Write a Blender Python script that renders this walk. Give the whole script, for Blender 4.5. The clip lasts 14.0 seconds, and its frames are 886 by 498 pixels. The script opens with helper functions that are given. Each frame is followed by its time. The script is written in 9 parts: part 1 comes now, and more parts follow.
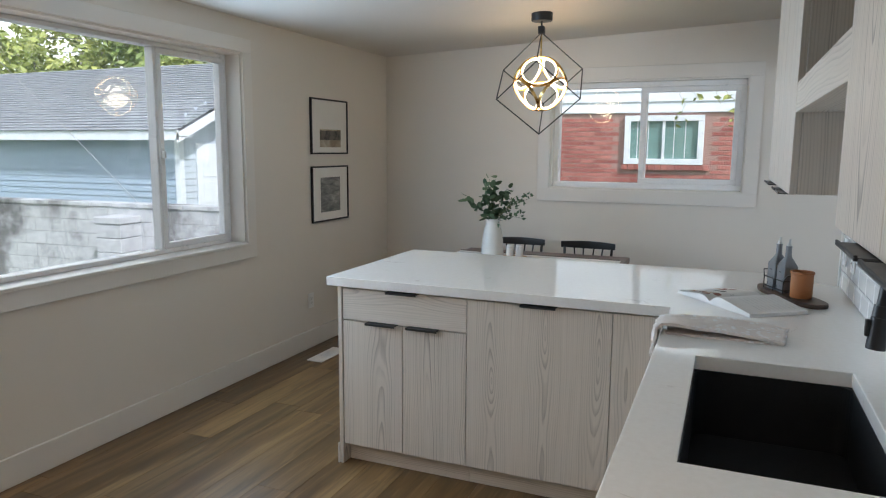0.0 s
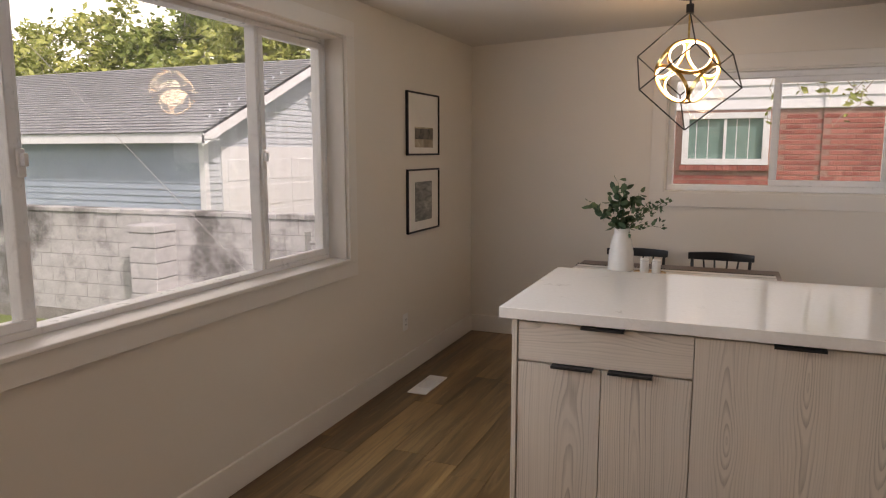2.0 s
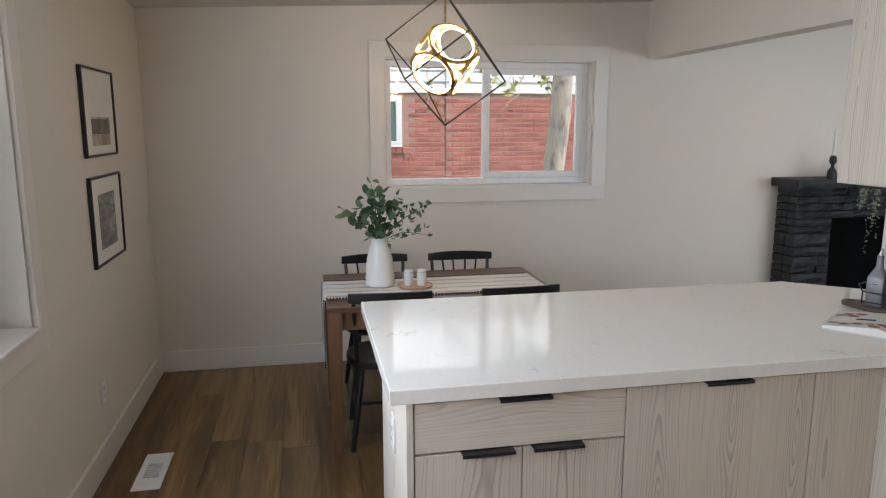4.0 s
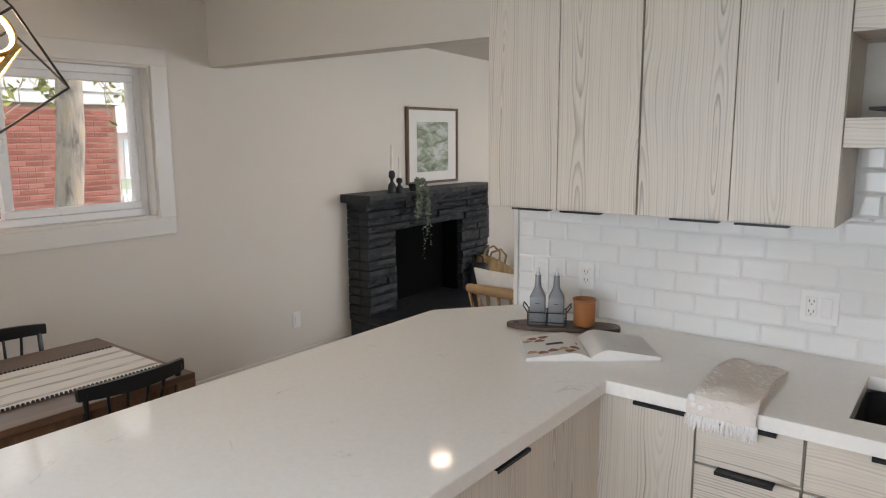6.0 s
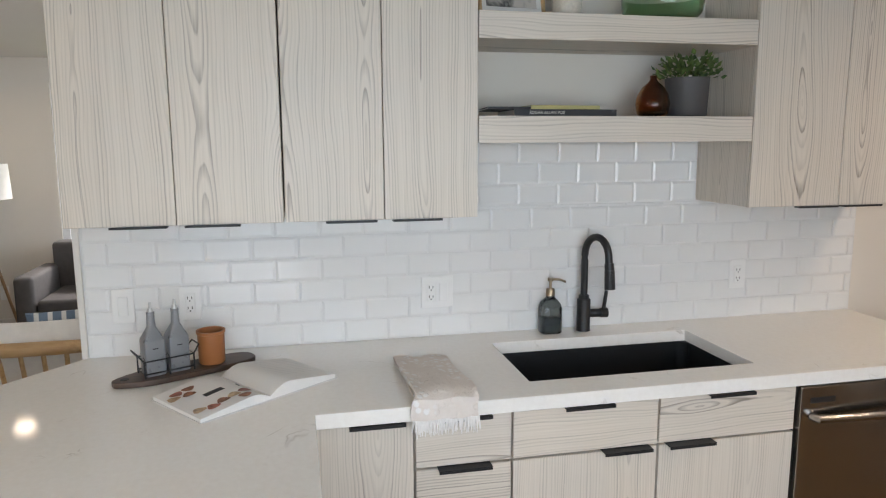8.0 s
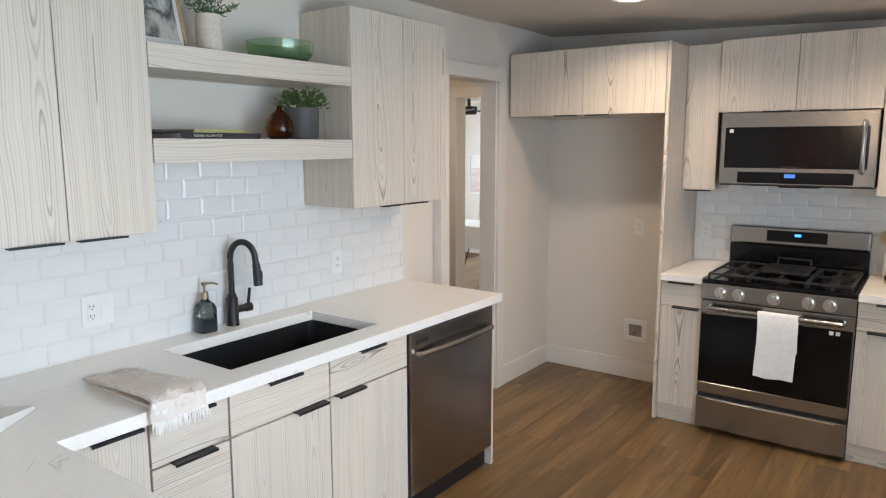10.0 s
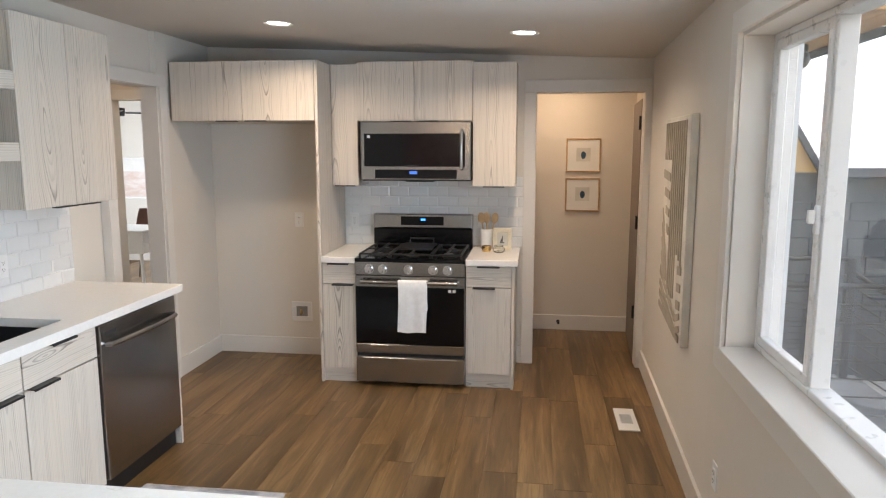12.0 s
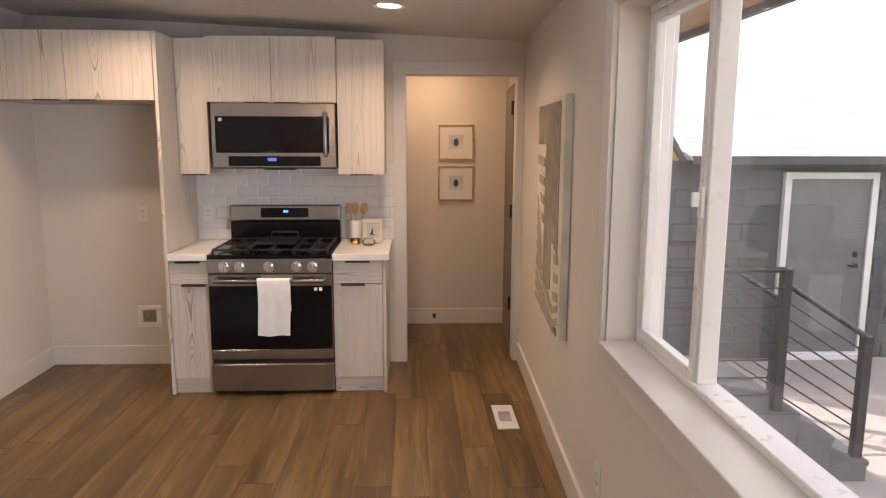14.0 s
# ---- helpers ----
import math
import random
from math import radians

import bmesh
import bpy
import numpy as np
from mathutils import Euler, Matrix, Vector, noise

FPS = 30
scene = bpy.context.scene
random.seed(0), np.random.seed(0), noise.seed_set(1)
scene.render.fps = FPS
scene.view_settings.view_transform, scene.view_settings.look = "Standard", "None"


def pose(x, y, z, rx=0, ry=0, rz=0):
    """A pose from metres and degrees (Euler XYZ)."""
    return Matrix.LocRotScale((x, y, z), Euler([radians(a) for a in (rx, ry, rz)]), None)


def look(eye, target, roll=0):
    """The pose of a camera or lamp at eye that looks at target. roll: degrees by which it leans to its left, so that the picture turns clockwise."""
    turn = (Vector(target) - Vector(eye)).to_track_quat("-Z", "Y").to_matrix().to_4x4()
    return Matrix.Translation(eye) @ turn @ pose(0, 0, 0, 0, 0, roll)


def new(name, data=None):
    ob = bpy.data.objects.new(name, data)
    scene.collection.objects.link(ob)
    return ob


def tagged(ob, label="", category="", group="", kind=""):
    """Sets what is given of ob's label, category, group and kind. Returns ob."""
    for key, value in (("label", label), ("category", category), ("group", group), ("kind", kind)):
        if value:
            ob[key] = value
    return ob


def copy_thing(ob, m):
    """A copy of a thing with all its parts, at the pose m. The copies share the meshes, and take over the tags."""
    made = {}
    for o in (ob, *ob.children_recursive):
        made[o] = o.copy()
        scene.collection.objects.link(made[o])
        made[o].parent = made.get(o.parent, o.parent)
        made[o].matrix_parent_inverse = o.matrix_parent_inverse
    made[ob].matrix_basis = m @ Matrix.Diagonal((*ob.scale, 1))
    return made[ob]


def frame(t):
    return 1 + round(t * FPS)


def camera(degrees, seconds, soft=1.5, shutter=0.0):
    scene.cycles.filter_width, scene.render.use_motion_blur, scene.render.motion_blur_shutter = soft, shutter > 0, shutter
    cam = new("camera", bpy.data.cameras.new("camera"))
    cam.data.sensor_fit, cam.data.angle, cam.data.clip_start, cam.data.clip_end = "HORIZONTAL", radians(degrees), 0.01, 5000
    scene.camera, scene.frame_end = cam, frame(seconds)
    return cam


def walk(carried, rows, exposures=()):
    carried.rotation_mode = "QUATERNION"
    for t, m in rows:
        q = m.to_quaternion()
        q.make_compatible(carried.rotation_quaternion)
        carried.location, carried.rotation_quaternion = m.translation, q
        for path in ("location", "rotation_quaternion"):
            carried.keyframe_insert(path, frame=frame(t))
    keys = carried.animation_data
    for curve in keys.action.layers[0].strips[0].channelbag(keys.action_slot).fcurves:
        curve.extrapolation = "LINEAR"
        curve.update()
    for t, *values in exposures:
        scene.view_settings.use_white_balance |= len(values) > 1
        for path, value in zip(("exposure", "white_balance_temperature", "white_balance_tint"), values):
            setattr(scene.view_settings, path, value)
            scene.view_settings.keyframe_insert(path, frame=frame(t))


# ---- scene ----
cam = camera(65.4, 14.0, soft=1.15)
PATH = [
    (0, (0.025, 0.22, 1.503), (-0.732, 2.049, 1.216), 0.4),
    (0.5, (-0.16, 0.315, 1.511), (-0.991, 2.112, 1.231), 0.3),
    (1, (-0.381, 0.388, 1.494), (-1.232, 2.177, 1.222), 0.1),
    (1.5, (-0.637, 0.436, 1.493), (-1.473, 2.232, 1.222), 0.1),
    (2, (-0.914, 0.529, 1.486), (-1.67, 2.359, 1.205), 0.0),
    (2.2, (-1.043, 0.586, 1.48), (-1.737, 2.441, 1.2), 0.1),
    (4.3, (-1.964, 1.316, 1.613), (-1.369, 3.191, 1.252), -0.2),
    (4.5, (-2.014, 1.39, 1.615), (-1.28, 3.217, 1.264), -0.4),
    (5, (-2.065, 1.606, 1.63), (-1.021, 3.277, 1.29), -0.2),
    (5.5, (-2.048, 1.845, 1.644), (-0.716, 3.299, 1.311), -0.3),
    (6, (-2.04, 2.092, 1.649), (-0.478, 3.298, 1.325), -0.3),
    (6.5, (-2.029, 2.309, 1.662), (-0.26, 3.182, 1.331), -0.5),
    (7, (-1.96, 2.533, 1.643), (-0.041, 2.984, 1.308), -0.3),
    (7.5, (-1.894, 2.73, 1.626), (0.08, 2.761, 1.303), -0.3),
    (8, (-1.892, 2.958, 1.616), (0.039, 2.541, 1.307), -0.3),
    (8.5, (-1.847, 3.159, 1.604), (-0.052, 2.334, 1.293), -0.2),
    (8.7, (-1.835, 3.249, 1.617), (-0.137, 2.24, 1.302), -0.2),
    (10.8, (-2.042, 3.974, 1.683), (-1.182, 2.191, 1.394), -0.1),
    (11, (-2.057, 4.051, 1.689), (-1.302, 2.222, 1.398), -0.1),
    (11.5, (-2.089, 4.168, 1.692), (-1.597, 2.251, 1.4), -0.1),
    (12, (-2.106, 4.279, 1.671), (-1.842, 2.318, 1.379), 0.0),
    (12.5, (-2.108, 4.357, 1.649), (-2.009, 2.381, 1.354), 0.2),
    (13, (-2.115, 4.381, 1.641), (-2.113, 2.404, 1.339), 0.2),
    (13.5, (-2.146, 4.259, 1.629), (-2.193, 2.283, 1.323), 0.1),
    (14, (-2.147, 3.952, 1.625), (-2.233, 1.979, 1.311), 0.2),
]
# the clip's camera drifts in exposure and white balance
LIGHT = [(0.0, 0.16, 6000, 11), (0.5, 0.10, 7400, 21), (2.2, -0.18, 7700, 26), (4.3, 0.18, 6500, 16), (5.5, 0.02, 7050, 19), (7.0, 0.28, 6800, 16), (8.7, 0.32, 6750, 16), (11.0, 0.92, 6250, 13), (12.4, 0.66, 6600, 17), (14.0, 0.58, 7350, 26)]
walk(cam, [(t, look(eye, target, roll)) for t, eye, target, roll in PATH], LIGHT)

# ---- world, sun, large lights ----
CANS = ((-0.57, 0.2), (-2.02, 0.05), (1.5, 4.85), (3.6, 5.0))


def CAN_Z(x):
    """Height of the sloping ceiling over x."""
    return 2.305 + (x + 2.858) * 0.042 if x < 0.53 else 2.4478 - (x - 0.53) * 0.035


world = bpy.data.worlds.new("world")
scene.world = world
world.use_nodes = True
wn = world.node_tree.nodes
sky = wn.new("ShaderNodeTexSky")
sky.sky_type = 'NISHITA'
sky.sun_disc = False
sky.sun_elevation = radians(48)
sky.sun_rotation = radians(125)
sky.air_density = 1.0
sky.dust_density = 5.0
world.node_tree.links.new(sky.outputs[0], wn["Background"].inputs[0])
wn["Background"].inputs[1].default_value = 0.14


def lamp(name, kind, m, energy, color, **kw):
    data = bpy.data.lights.new(name, kind)
    data.energy = energy
    data.color = color
    for key, value in kw.items():
        setattr(data, key, value)
    ob = new(name, data)
    ob.matrix_basis = m
    return ob


lamp("sun", 'SUN', look((0, 0, 0), (-0.62, 0.42, -0.75)), 3.6, (1.0, 0.985, 0.965), angle=radians(0.6))
# sky light coming in at the windows
lamp("daylight_left", 'AREA', look((-2.832, 2.67, 1.485), (0, 2.67, 1.485)), 35, (0.48, 0.74, 1.0), shape='RECTANGLE', size=2.3, size_y=1.1)
# light thrown up from the sunlit patio
lamp("patio_bounce", 'AREA', look((-2.74, 2.67, 1.3), (-1.74, 2.67, 1.62)), 10, (1.0, 0.82, 0.60), shape='RECTANGLE', size=2.25, size_y=0.6)
lamp("daylight_living", 'AREA', look((3.2, 1.66, 1.45), (3.0, 5, 1.2)), 62, (0.78, 0.90, 1.0), shape='RECTANGLE', size=2.0, size_y=1.2)
lamp("daylight_office", 'AREA', look((4.44, -3.2, 1.45), (2.0, -3.4, 1.1)), 60, (0.80, 0.91, 1.0), shape='RECTANGLE', size=1.3, size_y=1.2)
# recessed lamps (those of the living room burn low)
XS_ROOMS = 0.5
for cx, cy in CANS:
    lamp("downlight", 'AREA', look((cx, cy, CAN_Z(cx) - 0.02), (cx, cy, 0)), 7.0 if cx < XS_ROOMS else 1.6, (1.0, 0.81, 0.60), shape='DISK', size=0.15, spread=radians(150))
# unseen warm fill, added to brighten the hall; no fixture hangs there
lamp("hall_lamp", 'AREA', look((-2.3, -1.55, 2.29), (-2.3, -1.55, 0)), 4.5, (1.0, 0.74, 0.48), shape='DISK', size=0.25)
lamp("pendant_glow", 'POINT', pose(-1.166, 4.745, 1.93), 6, (1.0, 0.78, 0.50), shadow_soft_size=0.1)
# likewise an added fill without a fixture, for the passage
lamp("passage_lamp", 'AREA', look((1.05, -0.2, 2.3), (1.05, -0.2, 0)), 5, (1.0, 0.80, 0.58), shape='DISK', size=0.2)

# ---- materials ----


def rgb(c):
    return (c[0], c[1], c[2], 1.0)


class Mat:
    """A small builder for a node material."""

    def __init__(self, name, color=(0.8, 0.8, 0.8), rough=0.5, metal=0.0):
        self.m = bpy.data.materials.new(name)
        self.m.use_nodes = True
        self.t = self.m.node_tree
        self.b = self.t.nodes["Principled BSDF"]
        self.b.inputs["Base Color"].default_value = rgb(color)
        self.b.inputs["Roughness"].default_value = rough
        self.b.inputs["Metallic"].default_value = metal

    def node(self, kind, **inputs):
        n = self.t.nodes.new(kind)
        for key, value in inputs.items():
            k = key.replace("_", " ")
            if isinstance(value, bpy.types.NodeSocket):
                self.t.links.new(value, n.inputs[k])
            else:
                n.inputs[k].default_value = value
        return n

    def link(self, a, b):
        self.t.links.new(a, b)

    def math(self, op, a, b=0.0, c=0.0):
        n = self.t.nodes.new("ShaderNodeMath")
        n.operation = op
        for i, v in enumerate((a, b, c)):
            if isinstance(v, bpy.types.NodeSocket):
                self.t.links.new(v, n.inputs[i])
            else:
                n.inputs[i].default_value = v
        return n.outputs[0]

    def coords(self, scale=(1, 1, 1), shift=False):
        tc = self.t.nodes.new("ShaderNodeTexCoord")
        out = tc.outputs["Object"]
        if shift:
            info = self.t.nodes.new("ShaderNodeObjectInfo")
            v = self.t.nodes.new("ShaderNodeVectorMath")
            v.operation = 'SCALE'
            v.inputs[0].default_value = (17.3, 23.1, 11.7)
            self.link(info.outputs["Random"], v.inputs["Scale"])
            add = self.t.nodes.new("ShaderNodeVectorMath")
            self.link(out, add.inputs[0])
            self.link(v.outputs[0], add.inputs[1])
            out = add.outputs[0]
        mp = self.t.nodes.new("ShaderNodeMapping")
        mp.inputs["Scale"].default_value = scale
        self.link(out, mp.inputs["Vector"])
        return mp.outputs[0]

    def noise(self, vec, scale, detail=4.0, rough=0.55, distort=0.0):
        n = self.node("ShaderNodeTexNoise", Vector=vec, Scale=scale, Detail=detail, Roughness=rough, Distortion=distort)
        return n.outputs["Fac"]

    def ramp(self, fac, *stops):
        n = self.t.nodes.new("ShaderNodeValToRGB")
        e = n.color_ramp.elements
        while len(e) < len(stops):
            e.new(0.5)
        for el, (p, c) in zip(e, stops):
            el.position = p
            el.color = rgb(c) if len(c) == 3 else c
        self.link(fac, n.inputs[0])
        return n.outputs[0]

    def mix(self, fac, a, b, mode='MIX'):
        n = self.t.nodes.new("ShaderNodeMix")
        n.data_type = 'RGBA'
        n.blend_type = mode
        for sock, v in ((n.inputs[0], fac), (n.inputs[6], a), (n.inputs[7], b)):
            if isinstance(v, bpy.types.NodeSocket):
                self.link(v, sock)
            elif isinstance(v, (int, float)):
                sock.default_value = v
            else:
                sock.default_value = rgb(v)
        return n.outputs[2]

    def color(self, out):
        self.link(out, self.b.inputs["Base Color"])
        return self

    def rough(self, out):
        self.link(out, self.b.inputs["Roughness"])
        return self

    def bump(self, height, strength=0.3, dist=0.002):
        n = self.node("ShaderNodeBump", Height=height, Strength=strength, Distance=dist)
        self.link(n.outputs[0], self.b.inputs["Normal"])
        return self


def simple(name, color, rough=0.5, metal=0.0, vary=0.12, scale=6.0, bump=0.0, bump_scale=120.0):
    """A surface of one colour, with blotches and a fine grain."""
    k = Mat(name, color, rough, metal)
    v = k.coords()
    n = k.noise(v, scale, 5.0)
    lo = tuple(c * (1 - vary) for c in color)
    hi = tuple(min(1.0, c * (1 + vary)) for c in color)
    k.color(k.ramp(n, (0.3, lo), (0.7, hi)))
    k.rough(k.math('ADD', k.math('MULTIPLY', k.noise(v, scale * 4, 3.0), 0.2), max(0.02, rough - 0.1)))
    if bump:
        k.bump(k.noise(v, bump_scale, 3.0), bump, 0.002)
    return k.m


def glow(name, color, strength):
    k = Mat(name, color, 0.5)
    k.b.inputs["Emission Color"].default_value = rgb(color)
    k.b.inputs["Emission Strength"].default_value = strength
    return k.m


def glassy(name, color=(1, 1, 1), rough=0.0, ior=1.45):
    k = Mat(name, color, rough)
    k.b.inputs["Transmission Weight"].default_value = 1.0
    k.b.inputs["IOR"].default_value = ior
    return k.m


def pane_glass(name):
    """Clear window pane: mostly lets light straight through, with a thin mirror sheen."""
    m = bpy.data.materials.new(name)
    m.use_nodes = True
    t = m.node_tree
    t.nodes.clear()
    out = t.nodes.new("ShaderNodeOutputMaterial")
    mixer = t.nodes.new("ShaderNodeMixShader")
    tr = t.nodes.new("ShaderNodeBsdfTransparent")
    gl = t.nodes.new("ShaderNodeBsdfGlossy")
    gl.inputs["Roughness"].default_value = 0.0
    lw = t.nodes.new("ShaderNodeLayerWeight")
    lw.inputs["Blend"].default_value = 0.5
    p5 = t.nodes.new("ShaderNodeMath")
    p5.operation = 'POWER'
    p5.inputs[1].default_value = 4.0
    t.links.new(lw.outputs["Facing"], p5.inputs[0])
    fr = t.nodes.new("ShaderNodeMath")
    fr.operation = 'MULTIPLY_ADD'
    fr.inputs[1].default_value = 0.35
    fr.inputs[2].default_value = 0.035
    t.links.new(p5.outputs[0], fr.inputs[0])
    t.links.new(fr.outputs[0], mixer.inputs[0])
    t.links.new(tr.outputs[0], mixer.inputs[1])
    t.links.new(gl.outputs[0], mixer.inputs[2])
    # a thin film of dust, strengthened to add the pale haze of reflections
    dust_haze = t.nodes.new("ShaderNodeBsdfTranslucent")
    dust_haze.inputs["Color"].default_value = (0.85, 0.88, 0.9, 1.0)
    tc = t.nodes.new("ShaderNodeTexCoord")
    nz = t.nodes.new("ShaderNodeTexNoise")
    nz.inputs["Scale"].default_value = 3.0
    nz.inputs["Detail"].default_value = 6.0
    t.links.new(tc.outputs["Object"], nz.inputs["Vector"])
    film = t.nodes.new("ShaderNodeMath")
    film.operation = 'MULTIPLY'
    film.inputs[1].default_value = 0.036
    t.links.new(nz.outputs["Fac"], film.inputs[0])
    mix2 = t.nodes.new("ShaderNodeMixShader")
    t.links.new(film.outputs[0], mix2.inputs[0])
    t.links.new(mixer.outputs[0], mix2.inputs[1])
    t.links.new(dust_haze.outputs[0], mix2.inputs[2])
    t.links.new(mix2.outputs[0], out.inputs[0])
    return m


def grained(name, axis, light=(0.72, 0.645, 0.555), mid=(0.655, 0.58, 0.49), dark=(0.17, 0.135, 0.105), rough=0.45):
    """Pale washed softwood veneer: fine straight rings with narrow flames along one axis."""
    k = Mat(name, light, rough)
    info = k.t.nodes.new("ShaderNodeObjectInfo")
    sep = k.t.nodes.new("ShaderNodeSeparateXYZ")
    k.link(k.coords(), sep.inputs[0])
    across = [sep.outputs[i] for i in range(3) if i != axis]

    def along(cross, length):
        s = [cross] * 3
        s[axis] = length
        return k.coords(tuple(s), shift=True)
    drift = k.math('MULTIPLY', k.math('SUBTRACT', k.noise(along(4.0, 1.1), 1.0, 2.0, 0.5), 0.5), 0.075)
    place = k.math('ADD', k.math('ADD', across[0], across[1]), k.math('ADD', k.math('MULTIPLY', info.outputs["Random"], 1.7), drift))
    off = k.math('PINGPONG', k.math('ADD', place, 20.0), 0.115)
    rise = k.math('MULTIPLY', k.math('SUBTRACT', k.noise(along(2.2, 0.95), 1.0, 2.0, 0.45), 0.5), 0.22)
    dist = k.math('SQRT', k.math('ADD', k.math('MULTIPLY', off, off), k.math('MULTIPLY', rise, rise)))
    ripple = k.math('MULTIPLY', k.noise(along(16.0, 4.0), 1.0, 3.0), 1.2)
    rings = k.math('ADD', k.math('MULTIPLY', dist, 118.0), ripple)
    bands = k.math('FRACT', rings)
    pick = k.t.nodes.new("ShaderNodeTexWhiteNoise")
    pick.noise_dimensions = '1D'
    k.link(k.math('ADD', k.math('FLOOR', rings), k.math('MULTIPLY', info.outputs["Random"], 91.0)), pick.inputs["W"])
    fib = k.noise(along(190.0, 2.4), 1.0, 3.0, 0.6)
    # late wood: a soft dark flank on each ring, harder on some rings and in the flames
    line = k.ramp(bands, (0.0, (0.05, 0.05, 0.05)), (0.42, (0.0, 0.0, 0.0)), (0.9, (1, 1, 1)), (1.0, (0.05, 0.05, 0.05)))
    each = k.math('ADD', 0.2, k.math('MULTIPLY', k.math('POWER', pick.outputs["Value"], 2.0), 0.8))
    flame = k.ramp(off, (0.0, (1, 1, 1)), (0.03, (0.75, 0.75, 0.75)), (0.06, (0.52, 0.52, 0.52)), (0.115, (0.4, 0.4, 0.4)))
    strength = k.math('MULTIPLY', k.math('MULTIPLY', line, each), flame)
    strength = k.math('MULTIPLY', strength, k.ramp(fib, (0.25, (0.55, 0.55, 0.55)), (0.6, (1, 1, 1))))
    base = k.mix(k.ramp(fib, (0.35, (0, 0, 0)), (0.7, (1, 1, 1))), light, mid)
    wash = k.noise(along(3.0, 1.2), 1.0, 2.0)
    base = k.mix(k.ramp(wash, (0.35, (0, 0, 0)), (0.7, (0.4, 0.4, 0.4))), base, (0.60, 0.565, 0.52))
    k.color(k.mix(strength, base, dark))
    k.bump(k.math('ADD', k.math('MULTIPLY', strength, -0.6), fib), 0.15, 0.001)
    return k.m


WOOD_V = grained("washed_wood_upright", 2)
WOOD_X = grained("washed_wood_along_x", 0)
WOOD_Y = grained("washed_wood_along_y", 1)


def plaster(name, color, bump=0.10):
    k = Mat(name, color, 0.75)
    v = k.coords()
    n = k.noise(v, 1.3, 4.0)
    k.color(k.ramp(n, (0.3, tuple(c * 0.965 for c in color)), (0.7, color)))
    k.bump(k.noise(v, 140.0, 4.0), bump, 0.0015)
    return k.m


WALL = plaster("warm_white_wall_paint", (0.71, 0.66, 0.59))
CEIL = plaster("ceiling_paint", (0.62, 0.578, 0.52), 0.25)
HALLWALL = plaster("hall_wall_paint", (0.70, 0.64, 0.56))
TRIM = simple("satin_white_trim", (0.715, 0.68, 0.63), 0.35, vary=0.03, scale=2.0)
VINYL = simple("white_vinyl_window", (0.80, 0.80, 0.80), 0.3, vary=0.02)
GLASS = pane_glass("window_glass")
BLACK = simple("matte_black_metal", (0.012, 0.012, 0.013), 0.42, vary=0.3, bump=0.05)
BLACKWOOD = simple("black_painted_wood", (0.012, 0.0115, 0.012), 0.35, vary=0.3, scale=10)
SINKBLACK = simple("black_granite_composite", (0.008, 0.0085, 0.01), 0.5, vary=0.4, scale=300)
WHITECER = simple("white_glazed_ceramic", (0.78, 0.76, 0.72), 0.22, vary=0.05)
WHITEPL = simple("white_plastic", (0.78, 0.77, 0.75), 0.35, vary=0.02)
SLOT = simple("dark_slot", (0.02, 0.02, 0.02), 0.6)
BRASS = simple("brushed_brass", (0.72, 0.50, 0.20), 0.25, 1.0, vary=0.08)
CHROME = simple("polished_metal", (0.75, 0.75, 0.76), 0.12, 1.0, vary=0.03)
TILE = simple("white_glazed_tile", (0.76, 0.755, 0.74), 0.12, vary=0.03, scale=1.5)
GROUT = simple("white_grout", (0.74, 0.73, 0.715), 0.85, vary=0.06, scale=40)
BLACKGLASS = simple("black_glass", (0.004, 0.004, 0.005), 0.06, vary=0.2)
BLACKGLASS.node_tree.nodes["Principled BSDF"].inputs["Specular IOR Level"].default_value = 0.3
LED = glow("warm_led_strip", (1.0, 0.80, 0.52), 7.0)
CANLIGHT = glow("recessed_lamp_lens", (1.0, 0.93, 0.82), 6.0)


def steel(name, axis=0):
    k = Mat(name, (0.52, 0.50, 0.48), 0.3, 1.0)
    s = [400.0, 400.0, 400.0]
    s[axis] = 3.0
    n = k.noise(k.coords(tuple(s)), 1.0, 3.0)
    k.color(k.ramp(n, (0.3, (0.34, 0.33, 0.32)), (0.7, (0.40, 0.39, 0.38))))
    k.rough(k.math('ADD', k.math('MULTIPLY', n, 0.06), 0.19))
    k.bump(n, 0.02, 0.0005)
    return k.m


STEEL_X = steel("brushed_steel", 0)
STEEL_Y = steel("brushed_steel_along_y", 1)


def quartz():
    k = Mat("white_quartz", (0.82, 0.80, 0.765), 0.13)
    k.b.inputs["Specular IOR Level"].default_value = 0.32
    v = k.coords()
    n = k.noise(v, 2.0, 5.0, 0.55, 1.2)
    vein = k.ramp(n, (0.494, (0, 0, 0)), (0.5, (1, 1, 1)), (0.506, (0, 0, 0)))
    mask = k.ramp(k.noise(v, 6.5, 3.0), (0.56, (0, 0, 0)), (0.68, (1, 1, 1)))
    f = k.math('MULTIPLY', k.math('MULTIPLY', vein, mask), 0.55)
    base = k.ramp(k.noise(v, 60.0, 3.0), (0.3, (0.83, 0.80, 0.75)), (0.7, (0.865, 0.84, 0.795)))
    k.color(k.mix(f, base, (0.42, 0.37, 0.31)))
    k.rough(k.math('ADD', k.math('MULTIPLY', k.noise(v, 9.0), 0.04), 0.05))
    return k.m


QUARTZ = quartz()


